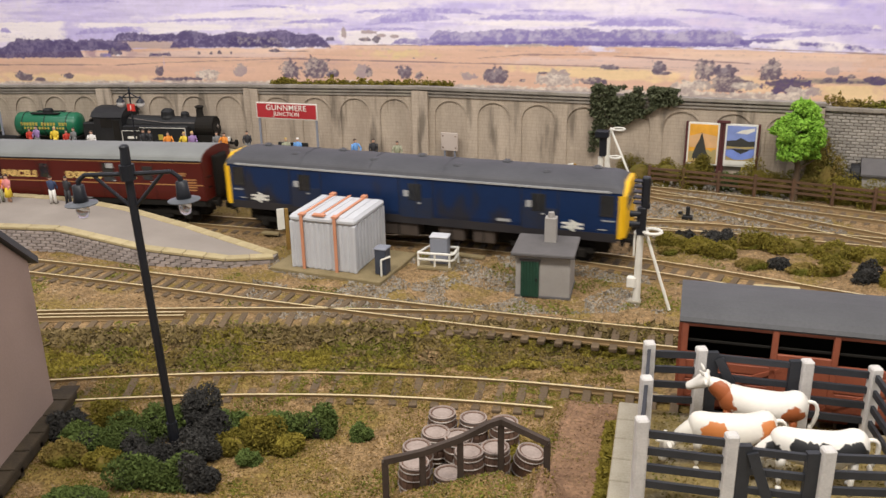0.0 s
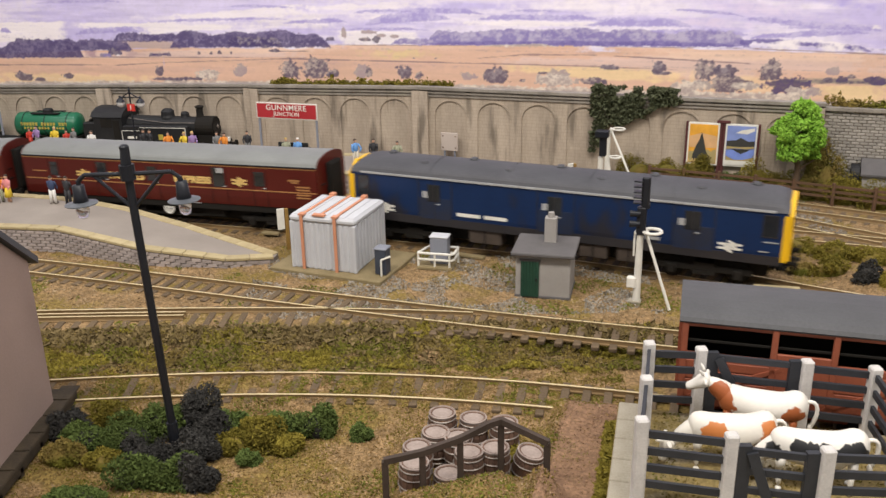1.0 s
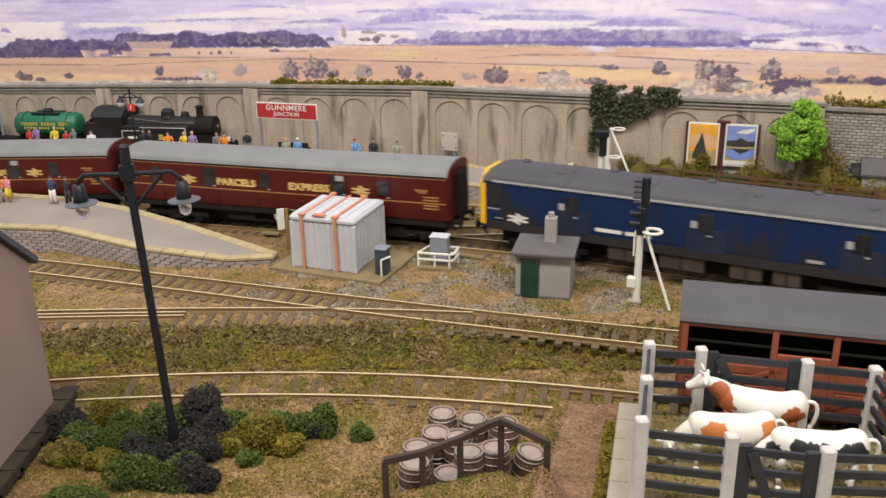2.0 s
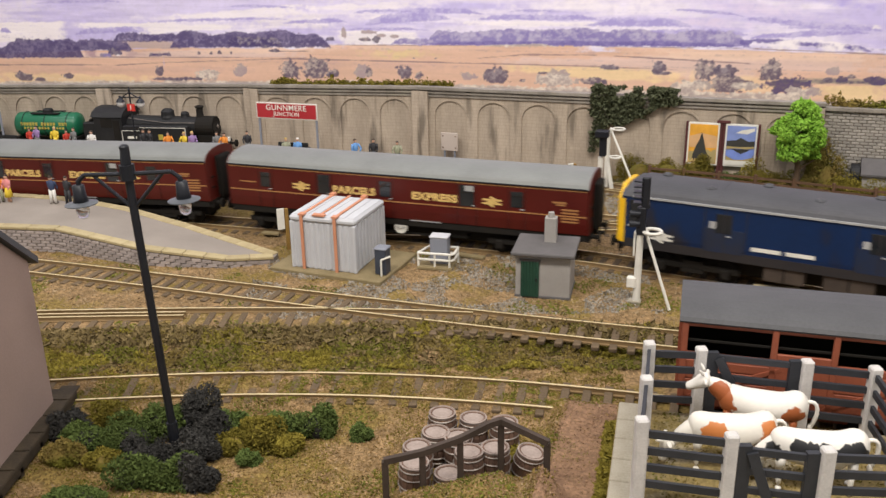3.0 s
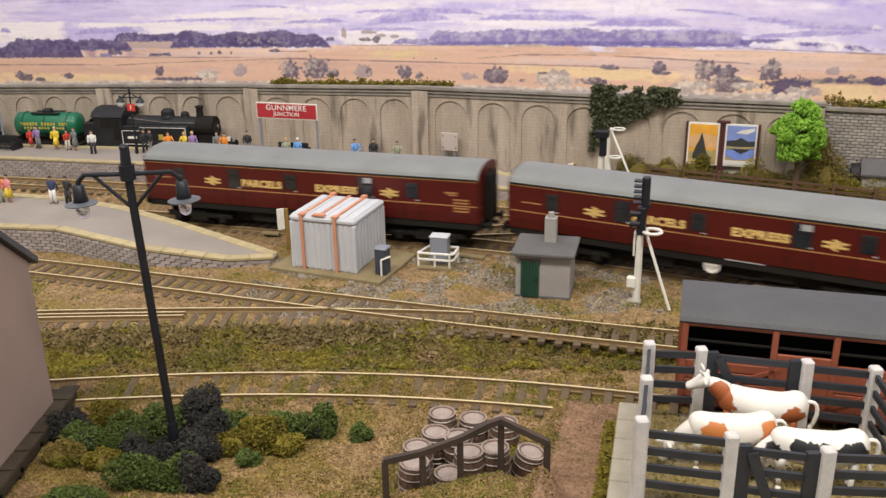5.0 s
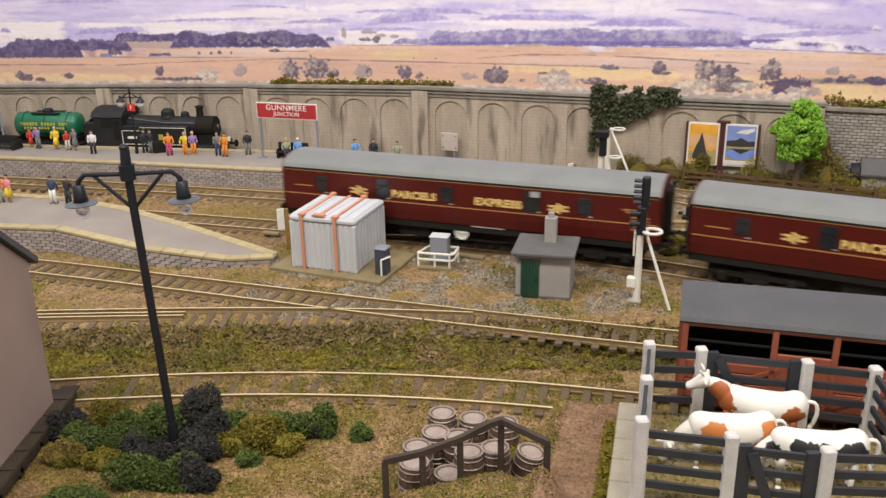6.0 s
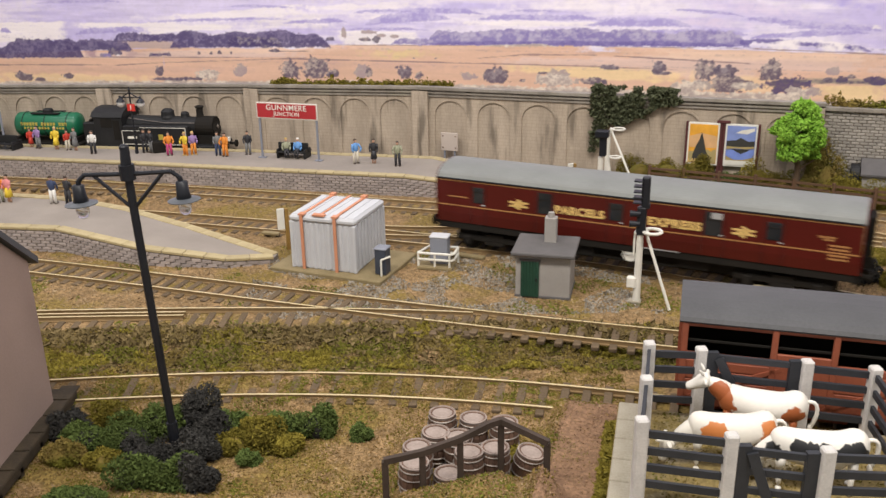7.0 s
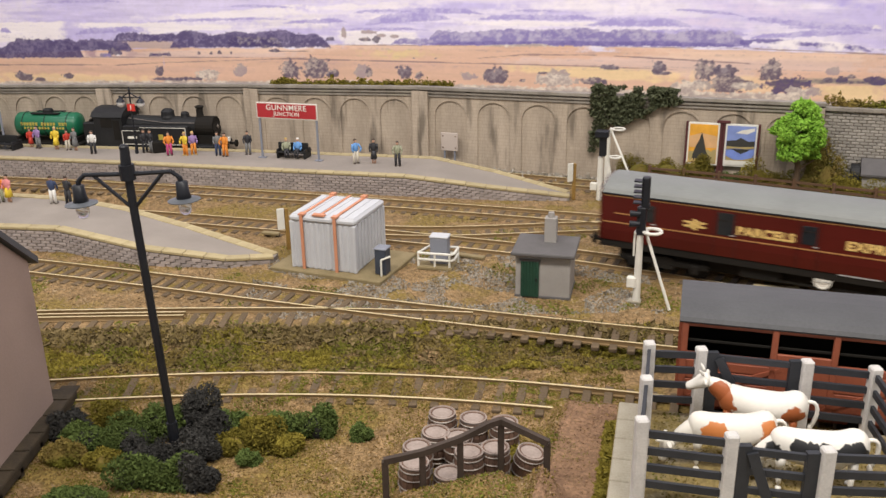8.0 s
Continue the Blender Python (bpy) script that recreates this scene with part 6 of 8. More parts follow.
def build_nameboard(m, w, words, label):
    t = thing("station_nameboard", m, label, "sign", "station nameboards")
    for x in (-w / 2 + 0.05, w / 2 - 0.05):
        part("post", boxes((x, 0.06, 1.62, 0.12, 0.1, 3.24), bev=0.015), M_cab, t)
        part("post_foot", boxes((x, 0.06, 0.03, 0.45, 0.3, 0.06), bev=0.01), M_cab, t)
    part("frame", boxes((0, 0, 2.88, w + 0.12, 0.08, 0.94), bev=0.01), M_white, t)
    part("panel", boxes((0, -0.045, 2.88, w, 0.03, 0.82)), M_signred, t)
    if words:
        text_mesh("lettering", words[0], 0.46, M_white, t, at(0, -0.07, 3.06) @ pose(0, 0, 0, 90, 0, 0), 0.006, "white raised lettering", 0.008)
        text_mesh("lettering", words[1], 0.32, M_white, t, at(0, -0.07, 2.70) @ pose(0, 0, 0, 90, 0, 0), 0.006, "white raised lettering", 0.008)


build_nameboard(at(-8.95, 51.55, Z, -17), 3.75, ("GUNNMERE", "JUNCTION"), "maroon station nameboard with white lettering on grey posts")
build_nameboard(at(-29.4, 56.0, Z, -14), 3.75, None, "maroon station nameboard with a white frame")


def build_platform_lamp(m):
    t = thing("platform_lamp", m, "black twin platform lamp with opal globes", "lamp")
    bm = B()
    rod(bm, (0, 0, 0), (0, 0, 0.8), 0.11, 0.08)
    rod(bm, (0, 0, 0.8), (0, 0, 3.9), 0.06, 0.05)
    rod(bm, (0, 0, 3.9), (0, 0, 4.1), 0.09, 0.02)
    part("post", bm, M_lampblack, t)
    bm = B()
    beam(bm, (-0.7, 0, 3.45), (0.7, 0, 3.45), 0.06, 0.06)
    beam(bm, (-0.5, 0, 3.45), (0, 0, 3.75), 0.05, 0.05)
    beam(bm, (0.5, 0, 3.45), (0, 0, 3.75), 0.05, 0.05)
    part("arm", bm, M_lampblack, t)
    for x in (-0.68, 0.68):
        bm = B()
        lathe(bm, [(0.06, -0.28), (0.2, -0.2), (0.25, 0.0), (0.2, 0.06)], 12, (x, 0, 3.1))
        part("globe", bm, M_globe, t, "opal glass globe", True)
        bm = B()
        lathe(bm, [(0.27, 0), (0.2, 0.12), (0.08, 0.24), (0.05, 0.36)], 12, (x, 0, 3.16))
        part("lamp_cap", bm, M_lampblack, t)
    part("number_plate", boxes((0.05, -0.08, 2.85, 0.5, 0.05, 0.42)), paint("red plate", (0.65, 0.04, 0.03)), t, "red number plate")
    text_mesh("numeral", "1", 0.4, M_white, t, at(0.05, -0.115, 2.85) @ pose(0, 0, 0, 90, 0, 0), 0.006)


build_platform_lamp(at(-18.7, 53.75, Z, -14))


def build_notice(m):
    t = thing("equipment_board", m, "pale square equipment board on two legs", "board")
    part("panel", boxes((0, 0, 1.55, 1.05, 0.1, 1.1), bev=0.02), M_lid2, t)
    for x in (-0.32, 0.32):
        part("leg", boxes((x, 0.03, 0.5, 0.1, 0.1, 1.1)), M_cab, t)
    for x in (-0.4, 0.4):
        for z in (1.2, 1.9):
            part("bolt", boxes((x, -0.06, z, 0.1, 0.03, 0.05)), M_fence2, t)


M_lid2 = mat("pale pinkish board", (0.52, 0.45, 0.40), (0.46, 0.39, 0.35), 1.5, 0.7)
build_notice(at(0.5, 52.75, -0.02, -20))


# ---- signals ----
def build_signal(m, label, big=True):
    t = thing("colour_light_signal", m, label, "railway signal", "colour light signals")
    bm = B()
    rod(bm, (0, 0, 0), (0, 0, 2.85), 0.15, 0.13, 12)
    part("post", bm, M_white, t)
    part("post_foot", boxes((-0.05, 0, 0.05, 0.46, 0.4, 0.1), bev=0.02), M_concrete, t)
    part("location_box", boxes((-0.22, -0.05, 0.85, 0.34, 0.3, 0.42), bev=0.03), M_white, t)
    bm = B()
    ring(bm, (0.45, 0, 2.95), 0.34, 0.065, 22, 6)
    part("cage_ring", bm, M_white, t)
    part("bracket", boxes((0.05, 0, 2.88, 0.5, 0.3, 0.1)), M_white, t)
    bm = B()
    rod(bm, (0.2, 0.05, 2.9), (1.32, -0.45, 0.02), 0.06, seg=8)
    part("ladder", bm, M_white, t)
    part("side_strip", boxes((-0.2, 0, 2.4, 0.07, 0.12, 0.95)), M_white, t)
    bm = boxes((0.02, 0, 3.35, 0.34, 0.34, 1.1), bev=0.04)
    part("signal_head", bm, M_lampblack, t)
    for z in (3.25, 3.65):
        bm = B()
        rod(bm, (-0.02, -0.16, z), (-0.4, -0.22, z), 0.1, 0.13, 12)
        part("lens_hood", bm, M_lampblack, t)
    bm = boxes((0.12, 0, 4.5, 0.3, 0.3, 1.15), bev=0.05)
    part("indicator_box", bm, M_lampblack, t)
    for k in range(5):
        part("indicator_hood", boxes((-0.15, -0.1, 4.08 + 0.21 * k, 0.32, 0.34, 0.06), bev=0.012), M_lampblack, t)
    part("neck", boxes((0.15, 0, 3.95, 0.3, 0.26, 0.2), bev=0.03), M_lampblack, t)
    return t


build_signal(at(7.5, 32.05, -0.2, -20), "white-posted colour light signal with black hooded head and ring")
t = thing("colour_light_signal", at(8.4, 45.9, -0.2, -20), "white-posted colour light signal near the ramp end", "railway signal", "colour light signals")
bm = B()
rod(bm, (0, 0, 0), (0, 0, 2.35), 0.16, 0.14, 12)
part("post", bm, M_white, t)
part("location_box", boxes((-0.3, -0.05, 0.75, 0.36, 0.3, 0.4), bev=0.03), M_white, t)
part("signal_head", boxes((0.1, 0, 2.95, 0.36, 0.36, 1.05), bev=0.04), M_lampblack, t)
part("head_hood", boxes((0.05, -0.1, 3.62, 0.7, 0.5, 0.36), bev=0.04, ), M_lampblack, t)
bm = B()
ring(bm, (0.75, 0, 2.4), 0.28, 0.05, 20, 6)
part("cage_ring", bm, M_white, t)
t = thing("colour_light_signal", at(9.2, 48.3, -0.2, -20), "tall white signal post with ring and slanting ladder", "railway signal", "colour light signals")
bm = B()
rod(bm, (0, 0, 0), (0, 0, 3.25), 0.15, 0.13, 12)
part("post", bm, M_white, t)
bm = B()
ring(bm, (0.55, 0, 3.35), 0.34, 0.05, 20, 6)
part("cage_ring", bm, M_white, t)
bm = B()
rod(bm, (0.1, 0, 3.4), (1.9, -1.2, 0.1), 0.06)
part("ladder", bm, M_white, t)
bm = B()
rod(bm, (-0.1, 0.1, 2.0), (0.35, -0.2, 0.0), 0.12)
part("strut", bm, M_white, t)
t = thing("ground_signal", at(12.2, 42.3, -0.2, -20), "small black ground signal on ballast", "railway signal")
part("base", boxes((0, 0, 0.1, 0.5, 0.35, 0.2), bev=0.03), M_black, t)
part("head", boxes((0, 0, 0.42, 0.2, 0.16, 0.5), bev=0.04), M_black, t)
part("counterweight", boxes((-0.35, 0, 0.3, 0.22, 0.12, 0.16), bev=0.03), M_black, t)


def build_marker(m, label):
    t = thing("marker_post", m, label, "marker post", "platform end markers")
    part("post", boxes((0, 0, 0.95, 0.17, 0.14, 2.0), bev=0.015), paint("ochre post", (0.32, 0.19, 0.05)), t)
    part("plate", boxes((-0.28, -0.05, 1.5, 0.34, 0.06, 1.0), bev=0.02, ), M_white, t, "white plate")


build_marker(at(-7.1, 38.75, -0.15, 25), "white plate on an ochre post at the platform ramp")
build_marker(at(7.05, 46.0, -0.15, 25), "white plate on an ochre post at the far ramp")


# ---- lineside: container, cabinets, hut ----
def build_container():
    yaw = -19.5
    slab = thing("paving_slab", at(-4.35, 36.9, -0.2, yaw - 3), "brown mossy concrete base slab under the container", "base slab")
    part("slab", boxes((0, 0, 0.02, 5.3, 3.75, 0.3), bev=0.04), M_slab, slab)
    t = thing("container", at(-4.55, 37.1, -0.02, yaw), "pale grey corrugated container with orange straps", "container")
    w, d, h = 3.0, 3.15, 2.1
    bm = B()
    box(bm, 0, 0, h / 2, w - 0.12, d - 0.12, h)
    b = part("body", bm, M_cont, t)
    for i in range(11):
        x = -w / 2 + 0.14 + i * (w - 0.28) / 10
        for y in (-d / 2 + 0.03, d / 2 - 0.03):
            part("rib", boxes((x, y * 0.985, h / 2, 0.17, 0.07, h - 0.06), bev=0.03), M_cont, b)
    for i in range(9):
        y = -d / 2 + 0.2 + i * (d - 0.4) / 8
        for x in (-w / 2 + 0.03, w / 2 - 0.03):
            part("rib", boxes((x * 0.99, y, h / 2, 0.07, 0.18, h - 0.06), bev=0.03), M_cont, b)
    for x in (-w / 2 + 0.05, w / 2 - 0.05):
        for y in (-d / 2 + 0.05, d / 2 - 0.05):
            part("corner_post", boxes((x, y, h / 2, 0.16, 0.16, h), bev=0.03), M_cont, b)
    bm = B()
    box(bm, 0, 0, h + 0.13, w + 0.06, d + 0.06, 0.26, bev=0.08)
    lid = part("lid", bm, M_cont, t)
    for i in range(7):
        part("lid_rib", boxes((-1.3 + i * 0.43, 0, h + 0.27, 0.3, d - 0.25, 0.05), bev=0.015), M_cont, lid)
    for x in (-0.92, 0.62):
        bm = boxes((x, 0, h + 0.31, 0.13, d + 0.1, 0.05), (x, -d / 2 - 0.065, h / 2 + 0.12, 0.13, 0.05, h + 0.36), (x, d / 2 + 0.065, h / 2 + 0.12, 0.13, 0.05, h + 0.36))
        part("strap", bm, M_strap, t, "orange webbing strap")
        part("strap_block", boxes((x, -d / 2 + 0.05, h + 0.33, 0.26, 0.3, 0.07)), M_strap, t)
        part("strap_block", boxes((x, d / 2 - 0.1, h + 0.35, 0.24, 0.3, 0.12)), M_strap, t)
    part("strap", boxes((-0.12, 0.1, h + 0.31, 0.1, d - 0.2, 0.05)), M_strap, t, "orange webbing strap")
    part("strap_block", boxes((-0.15, -d / 2 + 0.1, h + 0.33, 0.55, 0.26, 0.07)), M_strap, t)
    c = thing("relay_cabinet", at(-2.55, 35.2, -0.02, yaw), "dark slate relay cabinet with a white handrail", "cabinet")
    part("body", boxes((0, 0, 0.55, 0.5, 0.55, 1.1), bev=0.03), M_navy, c)
    part("top", boxes((0, 0, 1.13, 0.56, 0.6, 0.08), bev=0.02), M_cab, c)
    bm = B()
    rod(bm, (0.1, -0.4, 0), (0.1, -0.4, 0.72), 0.045)
    rod(bm, (0.1, -0.4, 0.72), (0.4, -0.1, 0.8), 0.045)
    part("handrail", bm, M_white, c)
    g = thing("lineside_cabinet", at(-0.15, 36.45, -0.2, -14), "grey lineside cabinet inside a white guard rail", "cabinet")
    part("plinth", boxes((-0.1, -0.05, 0.05, 1.55, 1.2, 0.14), bev=0.03), M_slab, g)
    part("body", boxes((0, 0.1, 0.7, 0.78, 0.55, 1.2), bev=0.03), M_cab, g)
    part("lid", boxes((0, 0.1, 1.33, 0.84, 0.6, 0.09), bev=0.03), M_cont, g)
    for z in (0.42, 0.7):
        bm = B()
        for p, q in (((-0.85, -0.5), (0.6, -0.5)), ((0.6, -0.5), (0.72, -0.35)), ((0.72, -0.35), (0.72, 0.5)), ((0.72, 0.5), (-0.55, 0.5)), ((-0.85, -0.5), (-0.55, 0.5))):
            if p == (-0.85, -0.5) and q[1] > 0 and z < 0.5:
                continue
            rod(bm, (p[0], p[1], z), (q[0], q[1], z), 0.055, seg=6)
        part("guard_rail", bm, M_white, g)
    for x, y in ((-0.83, -0.48), (-0.1, -0.5), (0.55, -0.5), (0.72, 0.45), (-0.5, 0.48)):
        bm = B()
        rod(bm, (x, y, 0), (x, y, 0.72), 0.05, seg=6)
        part("guard_post", bm, M_white, g)


build_container()


def build_hut():
    t = thing("platelayers_hut", at(4.12, 33.5, -0.2, -14), "small grey rendered hut with green door and chimney", "hut")
    w, d, h = 2.15, 1.9, 1.75
    part("wall", boxes((0, 0, h / 2, w, d, h), bev=0.02), M_hut, t)
    bm = B()
    box(bm, 0, 0, h + 0.12, w + 0.34, d + 0.5, 0.14, bev=0.03)
    for v in bm.verts:
        v.co.z += 0.12 * (1 - abs(v.co.y) / 1.2)
    part("roof", bm, M_hutroof, t)
    dr = part("door", boxes((-0.5, -d / 2 - 0.02, 0.8, 0.72, 0.06, 1.5)), M_door, t, "dark green plank door")
    for k in range(6):
        part("plank", boxes((-0.5 - 0.3 + 0.12 * k, -d / 2 - 0.055, 0.8, 0.085, 0.04, 1.46), bev=0.012), M_door, dr)
    part("door_frame", boxes((-0.5, -d / 2 - 0.02, 1.58, 0.82, 0.08, 0.08)), M_hutroof, t)
    part("door_handle", boxes((-0.24, -d / 2 - 0.09, 0.8, 0.05, 0.05, 0.14)), M_black, dr)
    part("plinth", boxes((0, 0, 0.05, w + 0.06, d + 0.06, 0.12), bev=0.02), M_hutroof, t)
    ch = part("chimney", boxes((0.12, 0.45, 2.35, 0.48, 0.42, 1.2), bev=0.02), M_hut, t)
    bm = B()
    lathe(bm, [(0.15, 0), (0.12, 0.2)], 10, (0.12, 0.45, 2.95))
    part("chimney_pot", bm, M_hut, ch)


build_hut()
t = thing("concrete_troughing", at(13.0, 32.2, -0.2, -12), "short pale concrete trough lid beside the main line", "trough lid")
part("lid", boxes((0, 0, 0.42, 1.75, 0.34, 0.14), bev=0.03), M_edging, t)
part("trough", boxes((0, 0.02, 0.15, 1.7, 0.26, 0.42), bev=0.02), M_slab, t)
for x, y, r, l in ((1.1, 37.3, -24, 1.6), (-8.3, 40.9, -17, 0.9)):
    t = thing("point_motor_cover", at(x, y, -0.15, r), "low weathered cover beside the rails", "cover")
    part("cover", boxes((0, 0, 0.06, l, 0.3, 0.12), bev=0.02), M_slab, t)


# ---- front: goods building, lamp, barrels, fence ----
def build_goods_shed():
    t = thing("goods_building", at(-12.35, 24.9, -0.2), "pink rendered goods building with slate roof", "building")
    bm = B()
    # gable outline in (y, z), drawn out along -x
    pts = [(0, 0), (0, 4.75), (-4.0, 7.9), (-8.0, 4.75), (-8.0, 0)]
    a = [bm.verts.new((0, y, z)) for y, z in pts]
    b = [bm.verts.new((-7, y, z)) for y, z in pts]
    bm.faces.new(a)
    bm.faces.new(b[::-1])
    for i in range(5):
        bm.faces.new((a[i], b[i], b[(i + 1) % 5], a[(i + 1) % 5]))
    part("wall", bm, M_pink, t)
    for s in (1, -1):
        bm = B()
        y0, y1 = (0.35, -4.1) if s > 0 else (-8.35, -3.9)
        z0, z1 = 4.55, 8.02
        v = [bm.verts.new((x, y, z + dz)) for dz in (0, 0.22) for x, y, z in ((0.16, y0, z0), (-7.2, y0, z0), (-7.2, y1, z1), (0.16, y1, z1))]
        for f in ((3, 2, 1, 0), (4, 5, 6, 7), (0, 1, 5, 4), (1, 2, 6, 5), (2, 3, 7, 6), (3, 0, 4, 7)):
            bm.faces.new([v[i] for i in f])
        part("roof", bm, M_slate, t, "grey slate roof slope")
    d = thing("timber_staging", at(-12.35, 24.9, -0.65), "dark weathered timber staging under the building", "staging")
    part("deck", boxes((-3.44, -3.6, 0.36, 7.6, 9.0, 0.14)), M_timber, d)
    part("edge_beam", boxes((0.38, -3.8, 0.28, 0.16, 9.0, 0.34), bev=0.03), M_timber, d)
    for k in range(9):
        part("deck_plank", boxes((0.15, 0.6 - k * 0.98, 0.45, 0.6, 0.9, 0.06), bev=0.015), M_timber, d)
    for k in range(7):
        part("post", boxes((0.36, 0.5 - k * 1.3, 0.0, 0.2, 0.2, 0.62), bev=0.02), M_timber, d)


build_goods_shed()


M_refl = mat("dull reflector", (0.13, 0.14, 0.16), (0.09, 0.10, 0.115), 2, 0.35, 0.3, 0.05)


def build_yard_lamp():
    t = thing("yard_lamp", at(-7.78, 22.33, -0.66, -3, 0, -2.1), "tall black twin-arm yard lamp with hanging glass lanterns", "street lamp")
    bm = B()
    rod(bm, (0, 0, 0), (0, 0, 1.2), 0.17, 0.15, 12)
    rod(bm, (0, 0, 1.2), (0, 0, 8.5), 0.115, 0.11, 12)
    rod(bm, (0, 0, 8.35), (0, 0, 8.75), 0.2, 0.2, 12)
    rod(bm, (0, 0, 8.75), (0.03, 0, 9.2), 0.14, 0.12, 10)
    ball(bm, (0.02, 0, 9.2), 0.13, 0.13, 0.09)
    part("post", bm, M_lampblack, t)
    for s in (-1, 1):
        bm = B()
        rod(bm, (0, 0, 8.5), (s * 1.15, 0, 8.52), 0.06)
        rod(bm, (s * 1.15, 0, 8.52), (s * 1.34, 0, 8.36), 0.06)
        rod(bm, (s * 1.34, 0, 8.38), (s * 1.36, 0, 8.2), 0.07)
        part("arm", bm, M_lampblack, t)
        bm = B()
        rod(bm, (0, 0, 7.55), (s * 0.92, 0, 8.5), 0.05)
        part("brace", bm, M_lampblack, t)
        bm = B()
        lathe(bm, [(0.1, 0.52), (0.15, 0.5), (0.17, 0.2), (0.21, 0.0)], 14, (s * 1.37, 0, 7.75))
        lan = part("lantern", bm, M_lampblack, t, smooth=True)
        bm = B()
        lathe(bm, [(0.2, 0.05), (0.42, 0.0), (0.42, -0.02), (0.2, -0.01)], 20, (s * 1.37, 0, 7.76))
        part("reflector", bm, M_refl, lan, "thin grey reflector disc")
        bm = B()
        lathe(bm, [(0.16, 0), (0.17, -0.18), (0.13, -0.34), (0.04, -0.4)], 14, (s * 1.37, 0, 7.74))
        part("glass_bulb", bm, M_glass, lan, "clear glass bulb", True)


build_yard_lamp()


def build_barrel():
    t = thing("barrel", at(0, 0, 0), "weathered wooden barrel with pale lid and hoops", "barrel", "stack of barrels")
    for k in range(16):
        bm = B()
        a0, a1 = 2 * math.pi * k / 16 + 0.02, 2 * math.pi * (k + 1) / 16 - 0.02
        rows = []
        for r, z in ((0.36, 0), (0.41, 0.25), (0.43, 0.48), (0.41, 0.72), (0.37, 0.96)):
            rows.append([bm.verts.new((q * math.cos(a), q * math.sin(a), z)) for q, a in ((r, a0), (r, a1), (r - 0.07, a1), (r - 0.07, a0))])
        for p, q in zip(rows, rows[1:]):
            for i in range(4):
                bm.faces.new((p[i], p[(i + 1) % 4], q[(i + 1) % 4], q[i]))
        bm.faces.new(rows[0][::-1])
        bm.faces.new(rows[-1])
        part("stave", bm, M_stave, t)
    bm = B()
    lathe(bm, [(0.34, 0.86), (0.38, 0.90), (0.40, 0.97), (0.36, 0.99), (0.33, 0.94), (0.05, 0.93)], 20)
    part("lid", bm, M_lid, t, "pale worn lid with raised rim")
    for z, r in ((0.15, 0.40), (0.32, 0.43), (0.62, 0.43), (0.84, 0.40)):
        bm = B()
        ring(bm, (0, 0, z), r, 0.022, 20, 4)
        part("hoop", bm, M_hoop, t)
    return t


brl = build_barrel()
spots = ((-0.1, 22.95), (0.8, 22.65), (1.68, 22.4), (-0.32, 21.95), (0.36, 21.7), (1.33, 21.1), (-0.8, 21.2), (-0.88, 20.45))
brl.matrix_world = at(spots[0][0], spots[0][1], -0.62)
for i, (x, y) in enumerate(spots[1:]):
    copy_thing(brl, at(x, y, -0.64, 37 * i, 2 * (i % 3) - 2, 0))
copy_thing(brl, at(0.05, 20.45, -1.0, 60))
copy_thing(brl, at(2.15, 21.35, -0.9, 20, 8, 10))
copy_thing(brl, at(0.62, 20.95, -0.66, 80))


def build_front_fence():
    t = thing("rail_fence", at(0, 0, 0), "dark brown rail fence round the barrels", "fence")
    pts = [(-1.57, 19.55, 0.0, 0.95), (-0.62, 19.75, 0.05, 1.0), (0.36, 20.05, 0.1, 1.15), (1.45, 20.5, 0.15, 1.35), (2.6, 19.9, 0.1, 1.1)]
    for x, y, z, h in pts:
        bm = B()
        box(bm, x, y, z + h / 2 - 0.25, 0.17, 0.15, h + 0.5, bev=0.02)
        part("post", bm, M_fence, t)
    tops = [(x, y - 0.02, z + h) for x, y, z, h in pts]
    tops.insert(3, (1.15, 20.35, 1.48))
    for p, q in zip(tops, tops[1:]):
        bm = B()
        beam(bm, Vector(p) - (Vector(q) - Vector(p)) * 0.03, Vector(q) + (Vector(q) - Vector(p)) * 0.03, 0.14, 0.17)
        part("top_rail", bm, M_fence, t)


build_front_fence()


# ---- cattle dock ----
def build_dock():
    d = thing("cattle_dock", at(0, 0, 0), "raised cattle dock with concrete edge and earthy surface", "dock", "", "structure")
    bm = B()
    prism(bm, [(5.0, 22.75), (3.6, 17.3), (2.5, 12.5), (20, 9), (22, 18.2)], -0.8, 0.58)
    part("dock_body", bm, M_dock, d)
    a, b = Vector((5.05, 22.85)), Vector((3.55, 17.0))
    rz = math.atan2(b.y - a.y, b.x - a.x)
    n = 6
    bm = B()
    box(bm, 0, 0, 0, (b - a).length / n - 0.03, 0.6, 1.0, bev=0.03)
    me = finish("edge_slab", bm, M_concrete)
    for i in range(n):
        ob = new("edge_slab", me)
        ob.parent = d
        c = a.lerp(b, (i + 0.5) / n)
        ob.matrix_basis = at(c.x + 0.3, c.y, 0.13, math.degrees(rz))
    return d


build_dock()


pen_posts = set()


def fence_run(t, pts, z, h=2.05, rails=4, end_post=True, white=True):
    for x, y in pts:
        if (x, y) in pen_posts:
            continue
        pen_posts.add((x, y))
        bm = B()
        box(bm, x, y, z + h / 2, 0.3, 0.3, h + 0.1, bev=0.04)
        part("post", bm, M_postwhite, t, "pale concrete post")
    for (x0, y0), (x1, y1) in zip(pts, pts[1:]):
        for k in range(rails):
            zz = z + h - 0.2 - k * (h - 0.35) / rails
            bm = B()
            beam(bm, (x0, y0, zz), (x1, y1, zz), 0.09, 0.19)
            part("rail", bm, M_penrail, t)


